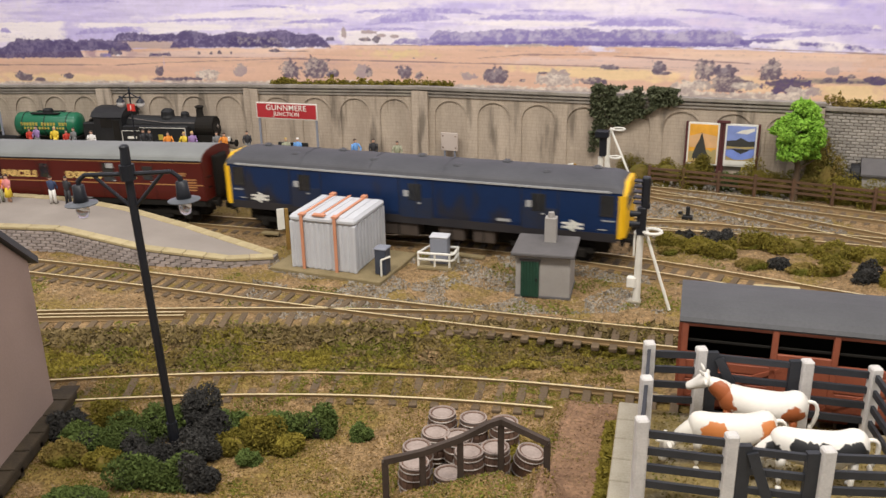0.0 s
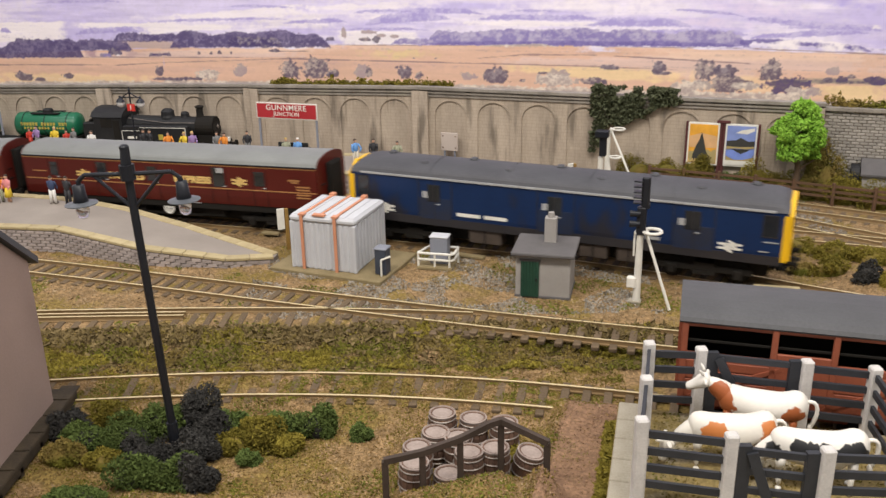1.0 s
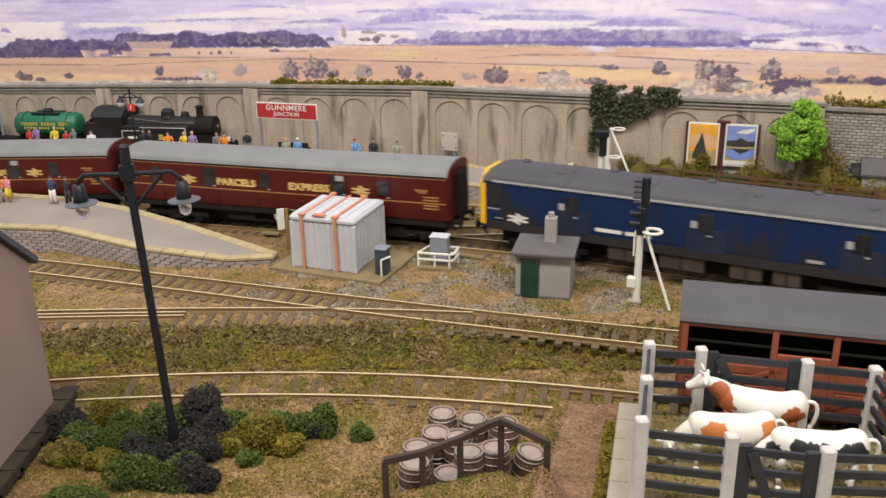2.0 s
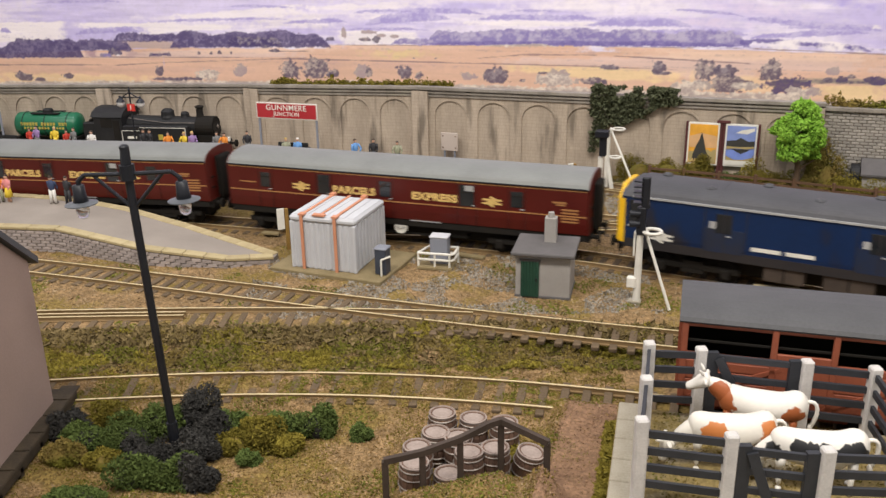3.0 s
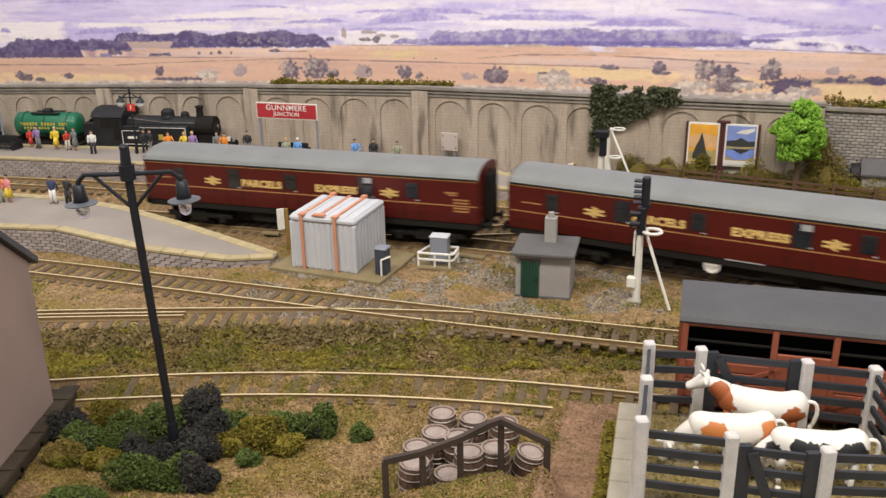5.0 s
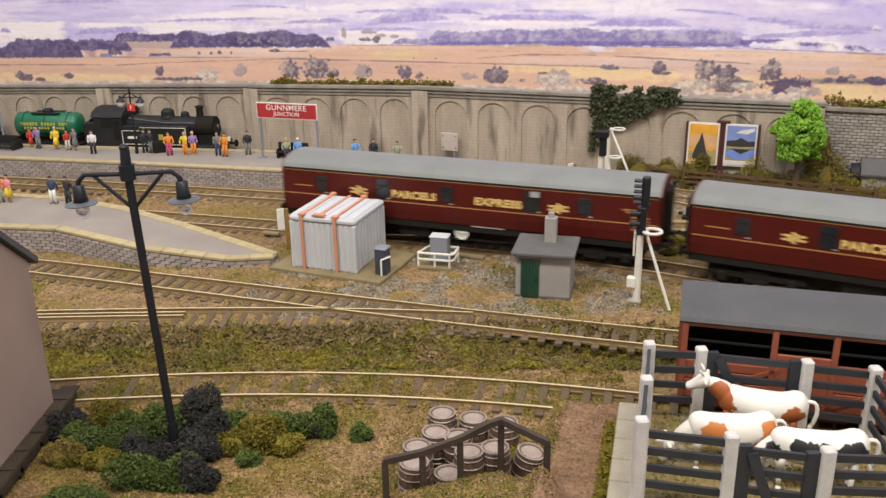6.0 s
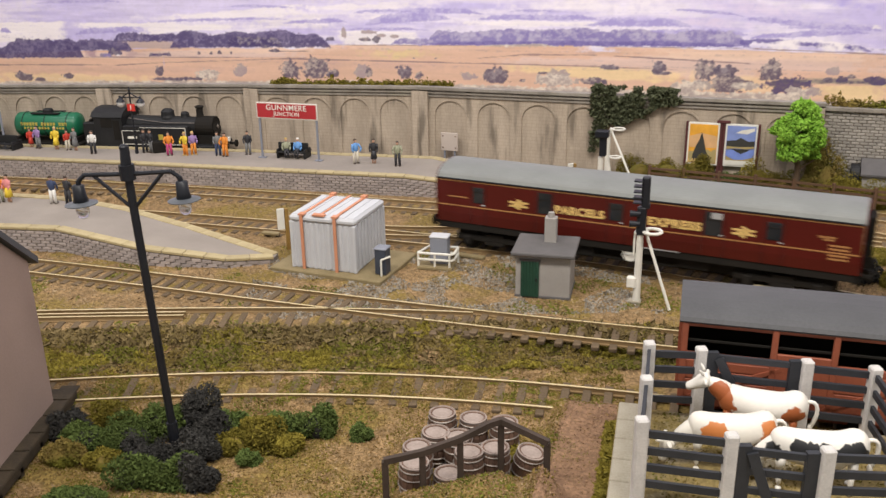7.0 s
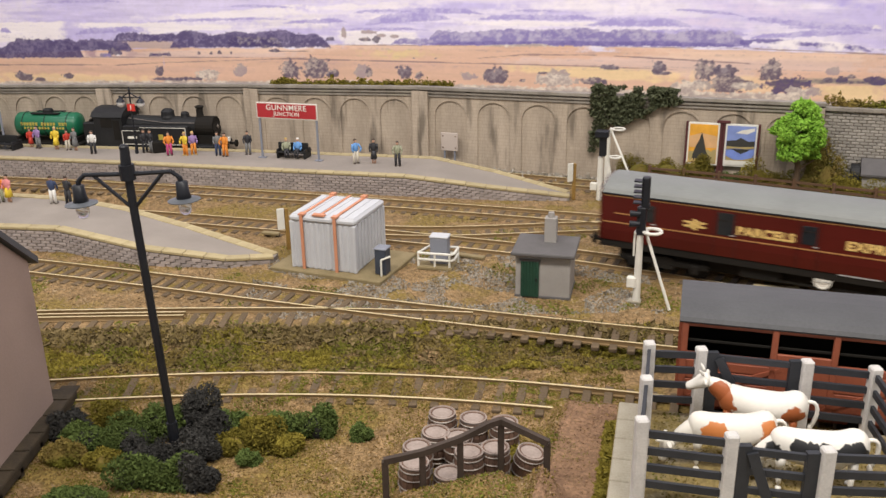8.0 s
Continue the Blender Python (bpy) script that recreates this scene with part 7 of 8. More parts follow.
M_postwhite = mat("pale concrete post", (0.64, 0.61, 0.59), (0.46, 0.44, 0.43), 2, 0.8, 0, 0.3, 18)
M_penrail = mat("black fence rail", (0.022, 0.024, 0.03), (0.035, 0.037, 0.045), 2, 0.5, 0, 0.1)


def gate(t, p, q, z, h=1.95):
    p, q = Vector((p[0], p[1], z)), Vector((q[0], q[1], z))
    e = (q - p).normalized()
    p, q = p + e * 0.3, q - e * 0.3
    g = part("gate", B_beam(p + Vector((0, 0, 0.1)), p + Vector((0, 0, h)), 0.16, 0.3), M_penrail, t, "black timber gate")
    for a, b in (((q.x, q.y, z + 0.1), (q.x, q.y, z + h)),):
        part("gate_stile", B_beam(Vector(a), Vector(b), 0.16, 0.3), M_penrail, g)
    for k in range(4):
        zz = Vector((0, 0, 0.25 + k * (h - 0.4) / 3))
        part("gate_bar", B_beam(p + zz, q + zz, 0.1, 0.17), M_penrail, g)
    part("gate_brace", B_beam(p + e * 0.15 + Vector((0, -0.08, h - 0.15)), (p + q) / 2 + Vector((0, -0.08, 0.2)), 0.1, 0.24), M_penrail, g)


def B_beam(p, q, w, h):
    bm = B()
    beam(bm, p, q, w, h)
    return bm


pen = thing("cattle_pen", at(0, 0, 0), "cattle pen with pale posts and black rails", "animal pen")
ZD = 0.58
fence_run(pen, [(5.62, 22.1), (5.1, 20.1), (4.55, 18.1)], ZD, 2.3)
fence_run(pen, [(5.62, 22.1), (7.0, 21.9)], ZD, 2.2)
gate(pen, (7.0, 21.9), (9.6, 21.15), ZD, 2.15)
fence_run(pen, [(9.6, 21.15), (11.2, 20.7)], ZD, 2.15)
fence_run(pen, [(11.2, 20.7), (10.95, 18.6), (10.6, 16.9)], ZD, 2.15)
fence_run(pen, [(4.55, 18.1), (6.5, 17.6)], ZD, 2.15)
gate(pen, (6.5, 17.6), (8.5, 17.1), ZD)
fence_run(pen, [(8.5, 17.1), (10.6, 16.9), (12.8, 16.4)], ZD, 2.05)


def loft(bm, stations, seg=12):
    rings = []
    for x, y, z, ry, rz in stations:
        rings.append([bm.verts.new((x, y + ry * math.cos(2 * math.pi * i / seg), z + rz * math.sin(2 * math.pi * i / seg))) for i in range(seg)])
    for a, b in zip(rings, rings[1:]):
        for i in range(seg):
            bm.faces.new((a[i], a[(i + 1) % seg], b[(i + 1) % seg], b[i]))
    bm.faces.new(rings[0][::-1])
    bm.faces.new(rings[-1])


def cow(m, patches, name, white, colour, words, grazing=False):
    """Plain moulded cow, head towards -x, in one mesh with painted patches."""
    bm = B()
    loft(bm, [(-0.98, 0, 1.15, 0.1, 0.18), (-0.9, 0, 1.14, 0.26, 0.34), (-0.68, 0, 1.13, 0.36, 0.42), (-0.42, 0, 1.07, 0.37, 0.41), (-0.1, 0, 1.03, 0.44, 0.45), (0.25, 0, 1.02, 0.45, 0.45), (0.55, 0, 1.07, 0.40, 0.41), (0.78, 0, 1.17, 0.43, 0.42), (0.92, 0, 1.19, 0.40, 0.40), (1.04, 0, 1.2, 0.33, 0.35), (1.14, 0, 1.17, 0.2, 0.24), (1.18, 0, 1.17, 0.07, 0.1)], 16)
    if grazing:
        neck = [(-0.6, 0, 1.14, 0.28, 0.35), (-0.9, 0, 1.04, 0.24, 0.32), (-1.15, 0, 0.88, 0.19, 0.25), (-1.35, 0, 0.68, 0.15, 0.19)]
        hx, hz, tilt = -1.42, 0.55, -1.0
    else:
        neck = [(-0.6, 0, 1.16, 0.28, 0.36), (-0.85, 0, 1.26, 0.26, 0.36), (-1.1, 0, 1.4, 0.19, 0.27), (-1.3, 0, 1.5, 0.15, 0.2)]
        hx, hz, tilt = -1.42, 1.5, -0.25
    loft(bm, neck, 12)
    R = Matrix.Translation((hx, 0, hz)) @ Matrix.Rotation(tilt, 4, "Y")
    n0 = len(bm.verts)
    loft(bm, [(0.24, 0, 0.02, 0.12, 0.14), (0.14, 0, 0.05, 0.2, 0.22), (-0.04, 0, 0.03, 0.2, 0.21), (-0.2, 0, -0.05, 0.13, 0.14), (-0.36, 0, -0.09, 0.14, 0.12), (-0.44, 0, -0.09, 0.1, 0.08)], 12)
    for s in (-1, 1):
        ball(bm, (0.14, s * 0.29, 0.1), 0.06, 0.15, 0.08, 8, 5)
        rod(bm, (0.1, s * 0.13, 0.2), (0.02, s * 0.22, 0.44), 0.065, 0.025, 8)
    bm.verts.ensure_lookup_table()
    for v in bm.verts[n0:]:
        v.co = R @ v.co
    for x, y in ((-0.72, -0.2), (-0.66, 0.2), (0.82, -0.22), (0.9, 0.22)):
        k = 1 if x > 0 else -1
        rod(bm, (x, y, 0.95), (x + 0.02 * k, y, 0.52), 0.17, 0.09, 10)
        rod(bm, (x + 0.02 * k, y, 0.55), (x, y, 0.08), 0.085, 0.065, 10)
        rod(bm, (x, y, 0.1), (x, y, 0.0), 0.075, 0.09, 10)
    ball(bm, (0.55, 0, 0.68), 0.2, 0.17, 0.13)
    tail = [(1.12, 0, 1.35), (1.3, 0, 1.38), (1.4, 0, 1.2), (1.36, 0, 0.9), (1.25, 0, 0.6)]
    tube(bm, [(1.05, 0, 1.3)] + tail, 0.06, 8)
    ball(bm, tail[-1], 0.08, 0.08, 0.14, 8, 6)
    ob = solid("model_cow", bm, patched(name, white, colour, patches), words, "model cow", "cattle in the pen", m=m, smooth=True)
    sub = ob.modifiers.new("rounding", "SUBSURF")
    sub.levels = sub.render_levels = 1


cow(at(8.27, 20.75, ZD, -20) @ Matrix.Scale(1.04, 4), [(-0.95, -0.2, 1.3, 0.34), (-0.85, -0.3, 1.0, 0.3), (0.85, -0.35, 1.0, 0.3), (1.0, 0.3, 1.1, 0.25)], "cow brown and white", (0.76, 0.725, 0.67), (0.34, 0.095, 0.03), "white model cow with brown neck and rump patches")
cow(at(7.1, 19.6, ZD, -6) @ Matrix.Scale(1.02, 4), [(-0.35, -0.42, 1.1, 0.36), (0.92, -0.3, 1.3, 0.2), (0.9, -0.38, 1.1, 0.2), (0.88, -0.36, 0.9, 0.18)], "cow ginger and white", (0.76, 0.72, 0.65), (0.52, 0.18, 0.05), "white model cow with ginger patches, grazing", True)
cow(at(8.9, 18.65, ZD, -10) @ Matrix.Scale(1.06, 4), [(-0.4, -0.36, 1.22, 0.2), (-0.12, -0.4, 1.2, 0.2), (0.15, -0.42, 1.2, 0.19), (0.4, -0.42, 1.12, 0.16), (0.62, -0.4, 1.22, 0.17), (0.85, -0.36, 1.22, 0.21), (0.98, -0.3, 1.1, 0.2), (-0.9, -0.2, 1.0, 0.2)], "cow black and white", (0.80, 0.76, 0.70), (0.02, 0.02, 0.022), "white model cow with black patches, grazing", True)


def build_cattle_wagon():
    t = thing("cattle_wagon", at(10.2, 23.22, -0.4, -16), "bauxite red cattle wagon with grey roof and open slatted sides", "railway wagon")
    L, w = 6.5, 2.75
    part("floor", boxes((0, 0, 1.15, L, w, 0.2)), M_baux, t)
    for y in (-1, 1):
        yy = y * (w / 2 - 0.06)
        part("lower_side", boxes((0, yy, 1.85, L, 0.1, 1.3), bev=0.015), M_baux, t)
        for k in range(4):
            part("side_plank", boxes((0, yy + y * 0.055, 1.42 + k * 0.3, L - 0.1, 0.04, 0.26), bev=0.012), M_baux, t)
        part("top_rail", boxes((0, yy, 3.58, L, 0.12, 0.2), bev=0.015), M_baux, t)
        for x in (-L / 2 + 0.08, -0.78, 0.78, L / 2 - 0.08):
            part("upright", boxes((x, yy + y * 0.05, 2.4, 0.17, 0.14, 2.4), bev=0.02), M_baux, t)
        part("door", boxes((0, yy + y * 0.07, 2.05, 1.4, 0.08, 1.7), bev=0.02), M_baux, t, "bauxite centre door")
        part("slat", boxes((0, yy, 3.05, L - 0.2, 0.05, 0.06)), M_under, t)
        part("middle_rail", boxes((0, yy, 2.58, L, 0.12, 0.18), bev=0.015), M_baux, t)
        bm = B()
        for x in (-1.75, 1.75):
            beam(bm, (x - 1.2, yy + y * 0.09, 1.3), (x + 1.2, yy + y * 0.09, 2.45), 0.06, 0.12)
        part("diagonal_brace", bm, M_baux, t)
        part("number_bars", boxes((-2.4, yy + y * 0.085, 1.95, 0.5, 0.02, 0.14)), M_white, t)
        part("solebar", boxes((0, y * 1.0, 0.95, L, 0.16, 0.3)), M_baux, t)
    # black sheets inside: the shade of the interior is put into their colour
    part("inner_side", boxes((0, w / 2 - 0.16, 2.4, L - 0.3, 0.04, 2.4)), M_under, t, "black sheet added to darken the interior side")
    part("inner_floor", boxes((0, 0, 1.28, L - 0.3, w - 0.3, 0.05)), M_under, t, "black sheet added to darken the interior floor")
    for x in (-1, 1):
        part("inner_end", boxes((x * (L / 2 - 0.14), 0, 2.4, 0.04, w - 0.36, 2.3)), M_under, t, "black sheet added to darken the interior end")
        part("end", boxes((x * (L / 2 - 0.05), 0, 2.4, 0.12, w - 0.1, 2.5), bev=0.015), M_baux, t)
        for y in (-0.6, 0.6):
            part("end_post", boxes((x * (L / 2 + 0.05), y, 2.3, 0.1, 0.14, 2.3)), M_baux, t)
    bm = B()
    n = 10
    prof = [(-(w / 2 + 0.1) * math.cos(math.pi * k / n), 3.66 + 0.34 * math.sin(math.pi * k / n)) for k in range(n + 1)] + [((w / 2 + 0.06) * math.cos(math.pi * k / n), 3.60 + 0.32 * math.sin(math.pi * k / n)) for k in range(n + 1)]
    extrude_x(bm, prof, -L / 2 - 0.1, L / 2 + 0.1)
    part("roof", bm, M_wagroof, t, "smooth grey arched roof")
    for x in (-1.7, 1.7):
        bm = B()
        for y in (-0.75, 0.75):
            rod(bm, (x, y - 0.06, 0.52), (x, y + 0.06, 0.52), 0.52, seg=18)
        rod(bm, (x, -1.0, 0.52), (x, 1.0, 0.52), 0.1)
        part("wheelset", bm, M_under, t)
        for y in (-1.08, 1.08):
            part("axle_guard", boxes((x, y, 0.7, 0.6, 0.1, 0.7), bev=0.03), M_under, t)


build_cattle_wagon()


def dock_cover():
    rnd = random.Random(77)
    pts = []
    for _ in range(9000):
        x, y = rnd.uniform(5.2, 13), rnd.uniform(15.5, 22.3)
        if noise.noise(Vector((x * 0.8, y * 0.8, 3))) > -0.1 and y < 22.9 - 0.285 * (x - 5):
            pts.append((x, y, ZD + 0.005))
    tagged(new("dock_grass", clump_mesh("dock_grass", M_grass, pts, 0.024, rnd)), "trampled olive grass on the cattle dock", "grass", "", "stuff")


dock_cover()


# ---- posters, rear fence, hut ----
def build_posters():
    bar = thing("poster_header", at(15.3, 47.62, 0.0, -20), "dark maroon header board between the posters", "sign", "poster boards")
    part("board", boxes((0, -0.02, 3.55, 0.7, 0.1, 0.16), bev=0.02), M_signred2, bar)
    part("post", boxes((0, 0.08, 1.75, 0.12, 0.1, 3.6)), M_signred2, bar)
    for x, y, kind in ((14.35, 47.95, 0), (16.2, 47.3, 1)):
        t = thing("poster_board", at(x, y, 0.0, -20), "framed travel poster of a lone fell at sunset" if kind == 0 else "framed travel poster of a blue lake and hills", "poster", "poster boards")
        for s in (-0.88, 0.88):
            part("post", boxes((s, 0.04, 1.75, 0.16, 0.12, 3.5), bev=0.02), M_signred2, t)
        part("frame", boxes((0, 0, 2.3, 1.66, 0.1, 2.35), bev=0.02), M_white, t)
        bm = boxes((0, -0.055, 2.3, 1.48, 0.02, 2.15))
        part("sheet", bm, PP[0] if kind == 0 else PP[1], t)

        def flat(name, pts, m, d):
            bm = B()
            v = [bm.verts.new((px, -0.07 - d * 0.006, pz)) for px, pz in pts]
            bm.faces.new(v)
            part(name, bm, m, t)

        if kind == 0:
            flat("printed_sky", [(-0.72, 2.1), (0.72, 2.1), (0.72, 2.75), (-0.1, 2.9), (-0.72, 2.7)], PP[2], 0)
            flat("printed_land", [(-0.72, 1.25), (0.72, 1.25), (0.72, 1.7), (0.3, 2.0), (-0.72, 1.85)], PP[3], 1)
            flat("printed_fell", [(-0.55, 1.25), (0.55, 1.25), (0.2, 1.9), (0.02, 2.6), (-0.08, 2.95), (-0.2, 2.5), (-0.35, 2.2), (-0.5, 1.7)], PP[4], 2)
            flat("printed_cloud", [(-0.72, 2.35), (-0.3, 2.5), (0.1, 2.42), (0.5, 2.6), (0.72, 2.5), (0.72, 2.3), (0.2, 2.2), (-0.4, 2.25)], PP[2], 0.5)
            flat("printed_foothill", [(0.15, 1.25), (0.72, 1.25), (0.72, 2.05), (0.5, 1.95), (0.3, 1.6)], PP[3], 3)
            text_mesh("lettering", "LAKE", 0.26, M_cream, t, at(-0.4, -0.09, 1.36) @ pose(0, 0, 0, 90, 0, 0), 0.004)
        else:
            flat("printed_cloud", [(-0.3, 3.0), (0.3, 2.95), (0.68, 3.15), (0.66, 3.3), (0.0, 3.15)], M_white, 0)
            flat("printed_hills", [(-0.72, 2.2), (0.72, 2.2), (0.72, 2.6), (0.4, 2.55), (0.0, 2.75), (-0.25, 2.6), (-0.72, 2.55)], PP[4], 1)
            flat("printed_lake", [(-0.72, 1.75), (-0.2, 1.5), (0.5, 1.55), (0.72, 1.85), (0.72, 2.1), (0.3, 2.05), (-0.1, 2.15), (-0.72, 2.0)], PP[5], 2)
            flat("printed_shore", [(-0.72, 1.45), (0.72, 1.45), (0.72, 1.7), (0.2, 1.55), (-0.3, 1.52), (-0.72, 1.72)], PP[3], 3)
            flat("printed_reflection", [(-0.45, 2.12), (0.5, 2.12), (0.3, 1.98), (0.05, 1.86), (-0.2, 1.98)], PP[4], 4)
            flat("printed_bank", [(-0.72, 2.08), (-0.3, 2.16), (0.3, 2.14), (0.72, 2.2), (0.72, 2.3), (-0.1, 2.24), (-0.72, 2.26)], PP[3], 5)
            flat("printed_margin", [(-0.74, 1.23), (0.74, 1.23), (0.74, 1.48), (-0.74, 1.48)], M_white, 4)


M_signred2 = mat("dark maroon post", (0.10, 0.03, 0.03), None, 2, 0.6)
PP = [paint("print orange", (0.85, 0.42, 0.05)), paint("print sky blue", (0.24, 0.32, 0.66)), paint("print pink", (0.75, 0.45, 0.22)), paint("print straw", (0.45, 0.36, 0.16)), paint("print dark fell", (0.05, 0.05, 0.045)), paint("print lake", (0.22, 0.32, 0.78))]
build_posters()


def build_rear_fence():
    t = thing("lineside_fence", at(0, 0, 0), "rust brown post and rail lineside fence", "fence")
    pts = [(11.6, 48.3), (13.3, 47.55), (15.0, 46.75), (16.7, 45.9), (18.4, 45.0), (20.1, 44.05), (21.8, 43.05), (23.5, 42.05), (25.2, 41.05)]
    for x, y in pts:
        part("post", boxes((x, y, 0.42, 0.16, 0.16, 1.25), bev=0.02), M_fence2, t)
    for a, b in zip(pts, pts[1:]):
        for z in (0.3, 0.58, 0.86):
            part("rail", B_beam(Vector((*a, z)), Vector((*b, z)), 0.07, 0.12), M_fence2, t)


build_rear_fence()
t = thing("lineside_store", at(23.1, 44.75, -0.2, -22), "low grey store shed with a rounded tank end", "shed")
part("wall", boxes((0.6, 0, 0.75, 3.6, 1.5, 1.6), bev=0.03), M_hut, t)
bm = B()
extrude_x(bm, [(-0.95, 1.5), (-0.95, 1.6), (0, 2.25), (0.95, 1.6), (0.95, 1.5)], -1.3, 2.6)
part("roof", bm, M_hutroof, t)
bm = B()
rod(bm, (-1.75, -0.2, 1.35), (-1.35, -0.2, 1.35), 0.6, seg=18)
part("round_end", bm, M_black, t)
part("step", boxes((1.0, -0.85, 0.95, 1.2, 0.3, 0.3), bev=0.02), M_cab, t)


# ---- trees, ivy and bushes ----
def build_tree(x, y):
    t = thing("tree", at(x, y, -0.2), "bright green foam-leaved tree in front of the wall", "tree")
    bm = B()
    rod(bm, (0, 0, 0), (0.05, 0, 1.3), 0.22, 0.16, 9)
    rod(bm, (0.05, 0, 1.3), (0, 0.05, 2.9), 0.16, 0.08, 9)
    rnd = random.Random(4)
    for k in range(9):
        a = 2.4 * k
        z = 1.7 + 0.24 * k
        rod(bm, (0.03, 0, z), (0.85 * math.cos(a) * (1.1 - k * 0.07), 0.85 * math.sin(a), z + 0.55), 0.07, 0.02, 6)
    part("trunk", bm, M_bark, t)
    pts = []
    for k in range(70):
        a, h = rnd.uniform(0, 6.28), rnd.random()
        rad = 1.28 * math.sin(math.pi * min(0.97, h * 0.86 + 0.16)) ** 0.7 * rnd.uniform(0.55, 1.0)
        c = (rad * math.cos(a), rad * math.sin(a) * 0.85, 2.3 + 2.85 * h)
        s = rnd.uniform(0.28, 0.46)
        for _ in range(230):
            d = Vector((rnd.gauss(0, 1), rnd.gauss(0, 1), rnd.gauss(0, 1))).normalized() * s * rnd.uniform(0.75, 1.05)
            pts.append((c[0] + d.x, c[1] + d.y, c[2] + d.z * 0.7))
    ob = new("crown", clump_mesh("crown", M_leaf, pts, 0.045, rnd))
    ob.parent = t


build_tree(18.5, 45.1)


def bush(x, y, z, rx, ry, rz, material, words, seed, n=3000, size=0.036):
    rnd = random.Random(seed)
    ob = new("bush", clump_mesh("bush", material, blob_points(rnd, rx, ry, rz, int(n * 2.2), 10), size * 0.72, rnd))
    ob.matrix_world = at(x, y, z)
    core = B()
    ball(core, (0, 0, rz * 0.25), rx * 0.6, ry * 0.6, rz * 0.55, 10, 7)
    part("core", core, M_flock_d if material in (M_flock_d, M_flock_g) else M_grass, ob)
    return tagged(ob, words, "bush", "foam bushes")


FD, FG, FY, FO = (M_flock_d, "dark charcoal green foam bush"), (M_flock_g, "mid green foam bush"), (M_flock_y, "yellow green foam bush"), (M_grass, "olive flock bush")
ZF = -0.66
for i, (x, y, rx, ry, rz, (m, words)) in enumerate((
    (-11.4, 23.7, 0.75, 0.6, 0.75, FD), (-10.2, 24.2, 0.9, 0.5, 0.8, FY), (-10.5, 22.9, 0.9, 0.7, 0.8, FG), (-9.3, 23.0, 1.0, 0.8, 0.75, FG), (-8.6, 23.7, 0.9, 0.6, 0.9, FG),
    (-7.6, 23.9, 0.75, 0.6, 1.2, FD), (-7.0, 23.3, 0.8, 0.6, 1.0, FD), (-7.2, 22.4, 0.9, 0.7, 0.75, FD), (-8.6, 22.0, 0.9, 0.7, 0.7, FD), (-6.5, 23.5, 0.6, 0.5, 0.7, FG),
    (-8.6, 21.1, 0.85, 0.6, 0.75, FG), (-7.7, 21.1, 0.85, 0.6, 0.8, FG), (-6.9, 20.9, 0.75, 0.6, 0.85, FD), (-5.4, 22.9, 0.8, 0.6, 0.95, FY), (-4.8, 23.4, 0.85, 0.55, 0.8, FG),
    (-3.9, 23.5, 0.7, 0.5, 0.8, FG), (-4.6, 22.6, 0.6, 0.5, 0.6, FY), (-6.2, 22.6, 0.55, 0.45, 0.6, FY), (-5.6, 22.0, 0.35, 0.3, 0.35, FG), (-2.55, 23.2, 0.4, 0.3, 0.4, FG),
    (-9.9, 20.2, 0.9, 0.6, 0.4, FG), (-11.0, 22.2, 0.7, 0.6, 0.6, FO), (-9.8, 21.9, 0.6, 0.5, 0.5, FY), (2.1, 21.9, 0.35, 0.3, 0.5, FY))):
    bush(x, y, ZF, rx, ry, rz, m, words + " by the yard lamp", 100 + i)
for i, (x, y, rx, ry, rz, (m, words)) in enumerate((
    (10.6, 38.5, 1.0, 0.6, 0.7, FY), (11.5, 37.6, 1.0, 0.6, 0.7, FY), (12.3, 37.0, 1.0, 0.6, 0.75, FY), (11.2, 38.9, 0.5, 0.4, 0.6, FD), (12.6, 38.6, 0.8, 0.45, 0.75, FD), (14.0, 38.0, 1.1, 0.5, 0.75, FY),
    (15.5, 37.4, 1.2, 0.5, 0.75, FY), (17.0, 36.6, 1.2, 0.6, 0.75, FY), (18.6, 35.8, 1.2, 0.6, 0.7, FY), (14.3, 35.5, 0.6, 0.4, 0.5, FD), (13.3, 35.6, 0.7, 0.5, 0.4, FO), (16.0, 34.6, 1.0, 0.6, 0.7, FY),
    (17.3, 33.8, 0.7, 0.5, 0.8, FD), (18.3, 33.4, 0.9, 0.6, 0.6, FY), (15.0, 35.0, 0.7, 0.5, 0.35, FO), (19.5, 34.4, 1.0, 0.6, 0.7, FO), (10.1, 37.5, 0.6, 0.4, 0.3, FO))):
    bush(x, y, -0.25, rx, ry, rz, m, words + " between the running lines", 200 + i, 2200)
for i, (x, y, rx, ry, rz, (m, words)) in enumerate((
    (11.2, 49.0, 1.3, 0.5, 1.5, FY), (12.6, 48.4, 1.3, 0.5, 1.6, FY), (13.9, 47.8, 1.2, 0.45, 1.95, FY), (15.8, 47.2, 0.8, 0.4, 0.9, FG), (17.0, 46.5, 1.2, 0.5, 1.75, FY), (18.2, 46.0, 0.9, 0.5, 1.3, FO),
    (20.2, 45.2, 1.0, 0.6, 2.4, FO), (21.0, 44.5, 1.3, 0.5, 1.5, FY), (22.4, 43.6, 1.4, 0.5, 1.4, FY), (24.0, 42.8, 1.3, 0.5, 1.2, FY), (19.3, 45.3, 0.8, 0.5, 1.3, FO), (10.3, 49.3, 0.9, 0.4, 0.35, FO), (20.0, 46.0, 1.2, 0.3, 3.4, FO))):
    bush(x, y, -0.25, rx, ry, rz, m, words + " against the wall", 300 + i, 2400)


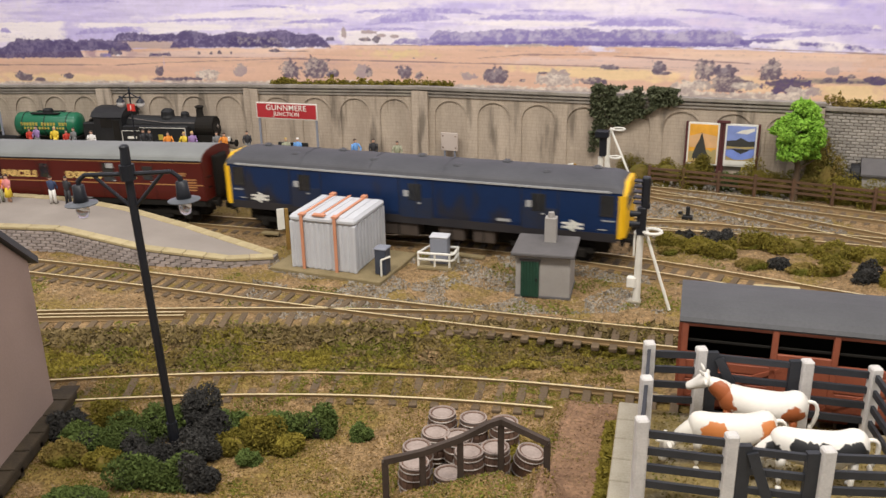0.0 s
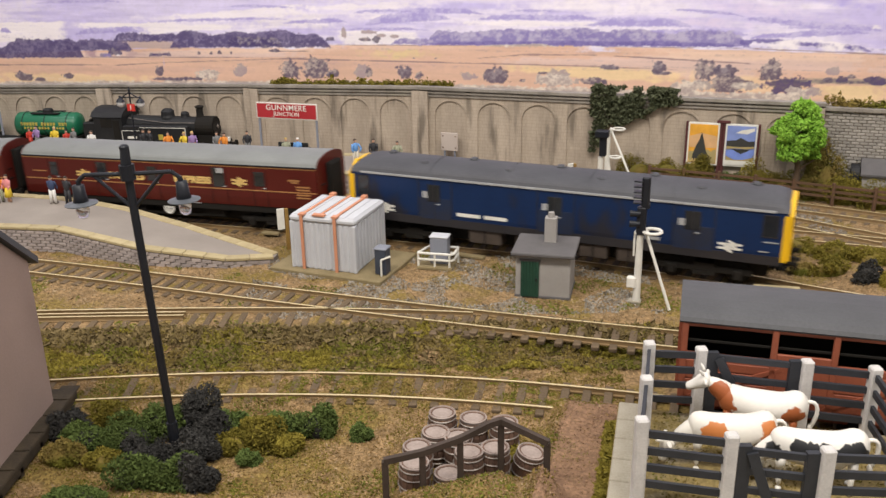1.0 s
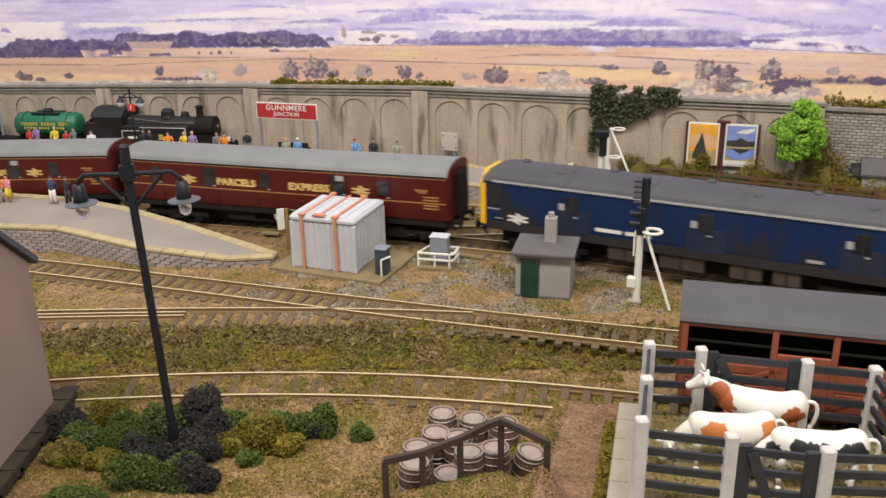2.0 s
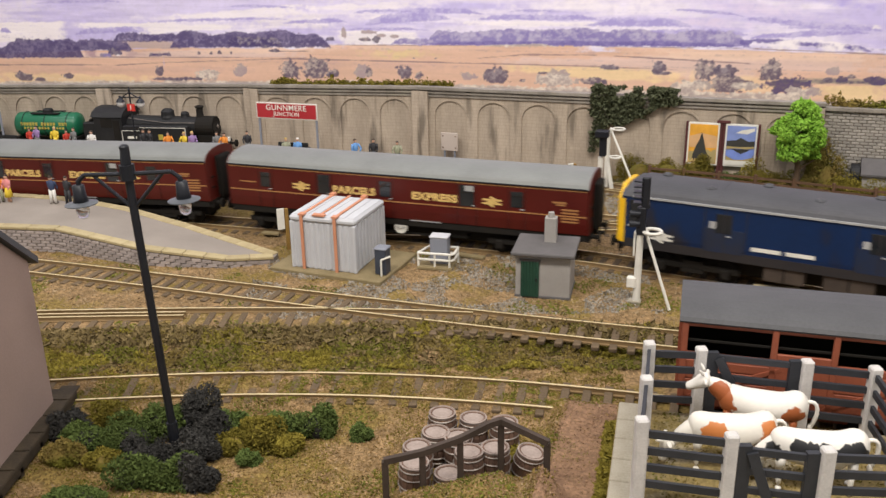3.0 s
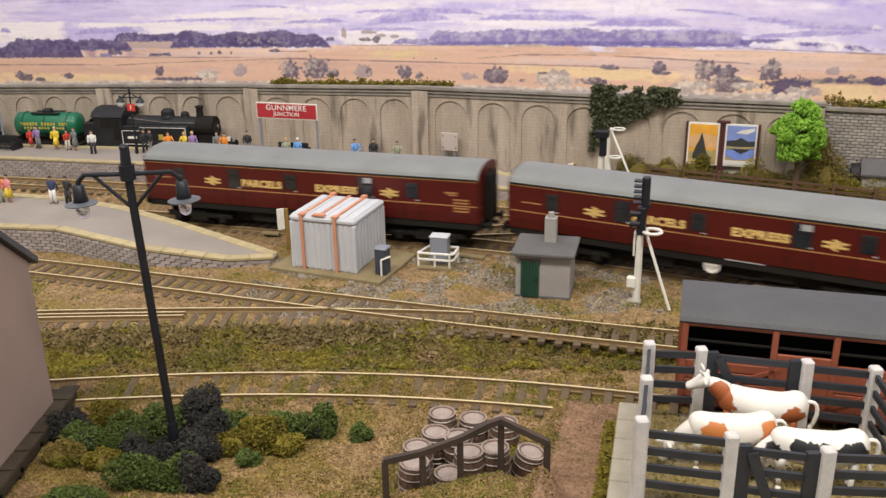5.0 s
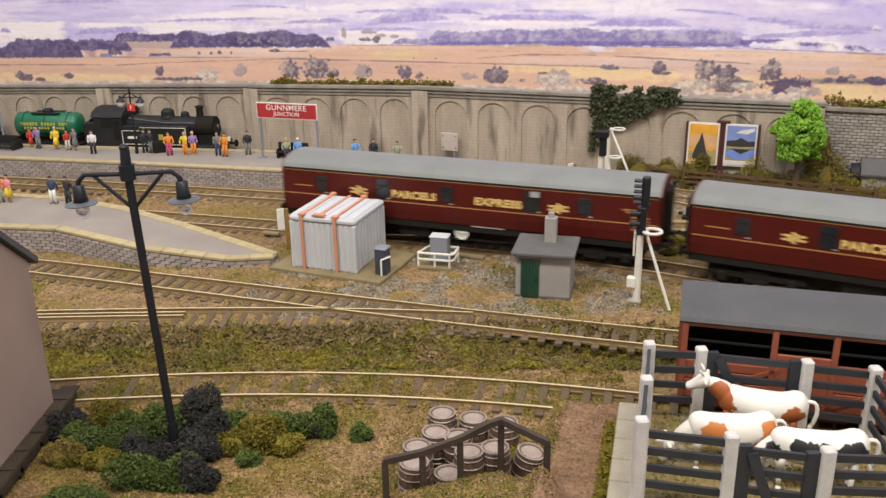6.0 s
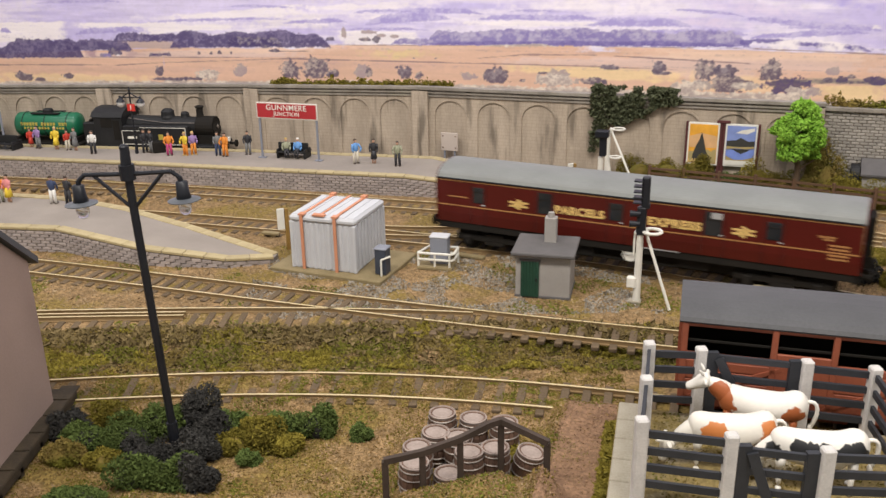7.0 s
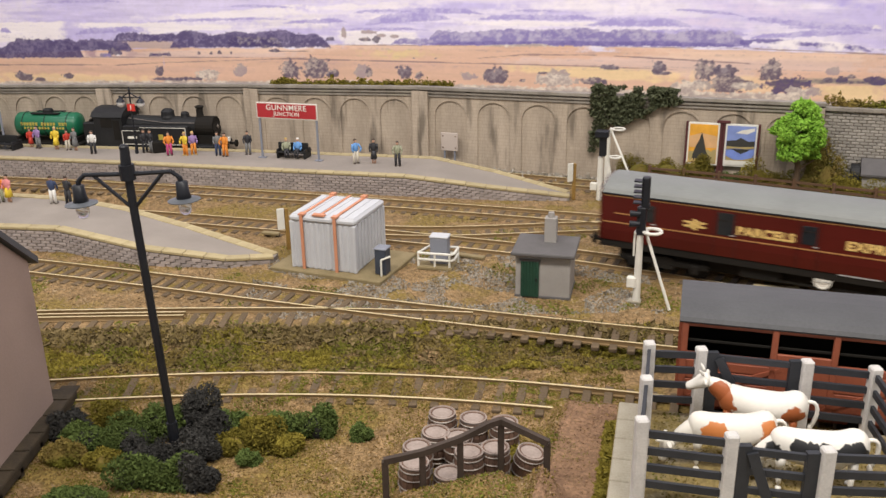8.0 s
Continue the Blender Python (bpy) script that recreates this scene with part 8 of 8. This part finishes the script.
def build_ivy():
    rnd = random.Random(9)
    pts = []
    d = Vector((21.2, -7.75)).normalized()
    for _ in range(9500):
        u = rnd.uniform(10.4, 15.3)
        if rnd.random() < 0.12 * (u - 10.4):
            continue
        z = 5.2 + 0.15 * noise.noise(Vector((u * 1.7, 0, 9))) - rnd.random() ** 1.25 * (4.1 - 0.72 * (u - 10.4)) * (0.8 + 0.5 * noise.noise(Vector((u * 0.9, 0, 5))))
        if z < 1.2 or noise.noise(Vector((u * 1.3, z * 1.3, 2))) < -0.3:
            continue
        out = -0.12 - abs(rnd.gauss(0, 0.16))
        pts.append((-1.2 + d.x * u + 0.34 * out, 53.85 + d.y * u + 0.94 * out, z + 0.1 * noise.noise(Vector((u * 2, 0, 0)))))
    ob = new("ivy", clump_mesh("ivy", M_ivy, pts, 0.06, rnd))
    tagged(ob, "dark ivy hanging over the retaining wall", "ivy", "", "stuff")
    pts = []
    for _ in range(2600):
        u = rnd.uniform(0, 11) if rnd.random() < 0.75 else rnd.uniform(-0.5, 0.5)
        x = -12 + u
        pts.append((x + 1.8, 56.75 - 0.259 * (u + 1.8) + rnd.uniform(0.15, 0.6), 4.5 + 0.017 * u + abs(rnd.gauss(0, 0.13)) * (1 + noise.noise(Vector((u, 0, 0))))))
    ob = new("wall_top_grass", clump_mesh("wall_top_grass", M_flock_y, pts, 0.06, rnd))
    tagged(ob, "olive grass growing along the wall top", "grass", "", "stuff")
    pts = []
    for _ in range(1600):
        u = rnd.uniform(0.2, 9)
        pts.append((20 + u * 0.94, 46.3 - u * 0.34 + rnd.uniform(0, 0.5), 4.6 + abs(rnd.gauss(0, 0.17)) * (1 + noise.noise(Vector((u, 5, 0))))))
    ob = new("wall_top_grass", clump_mesh("wall_top_grass", M_grass, pts, 0.06, rnd))
    tagged(ob, "olive bushes growing along the brick wall top", "grass", "", "stuff")
    pts = []
    for _ in range(2500):
        u = rnd.uniform(0.5, 22)
        pts.append((-1.2 + d.x * u - 0.2, 53.85 + d.y * u - 0.25 - abs(rnd.gauss(0, 0.25)), -0.15 + abs(rnd.gauss(0, 0.1))))
    ob = new("wall_foot_weeds", clump_mesh("wall_foot_weeds", M_gravel, pts, 0.05, rnd))
    tagged(ob, "grey weeds and grit along the wall foot", "weeds", "", "stuff")


build_ivy()


motions()
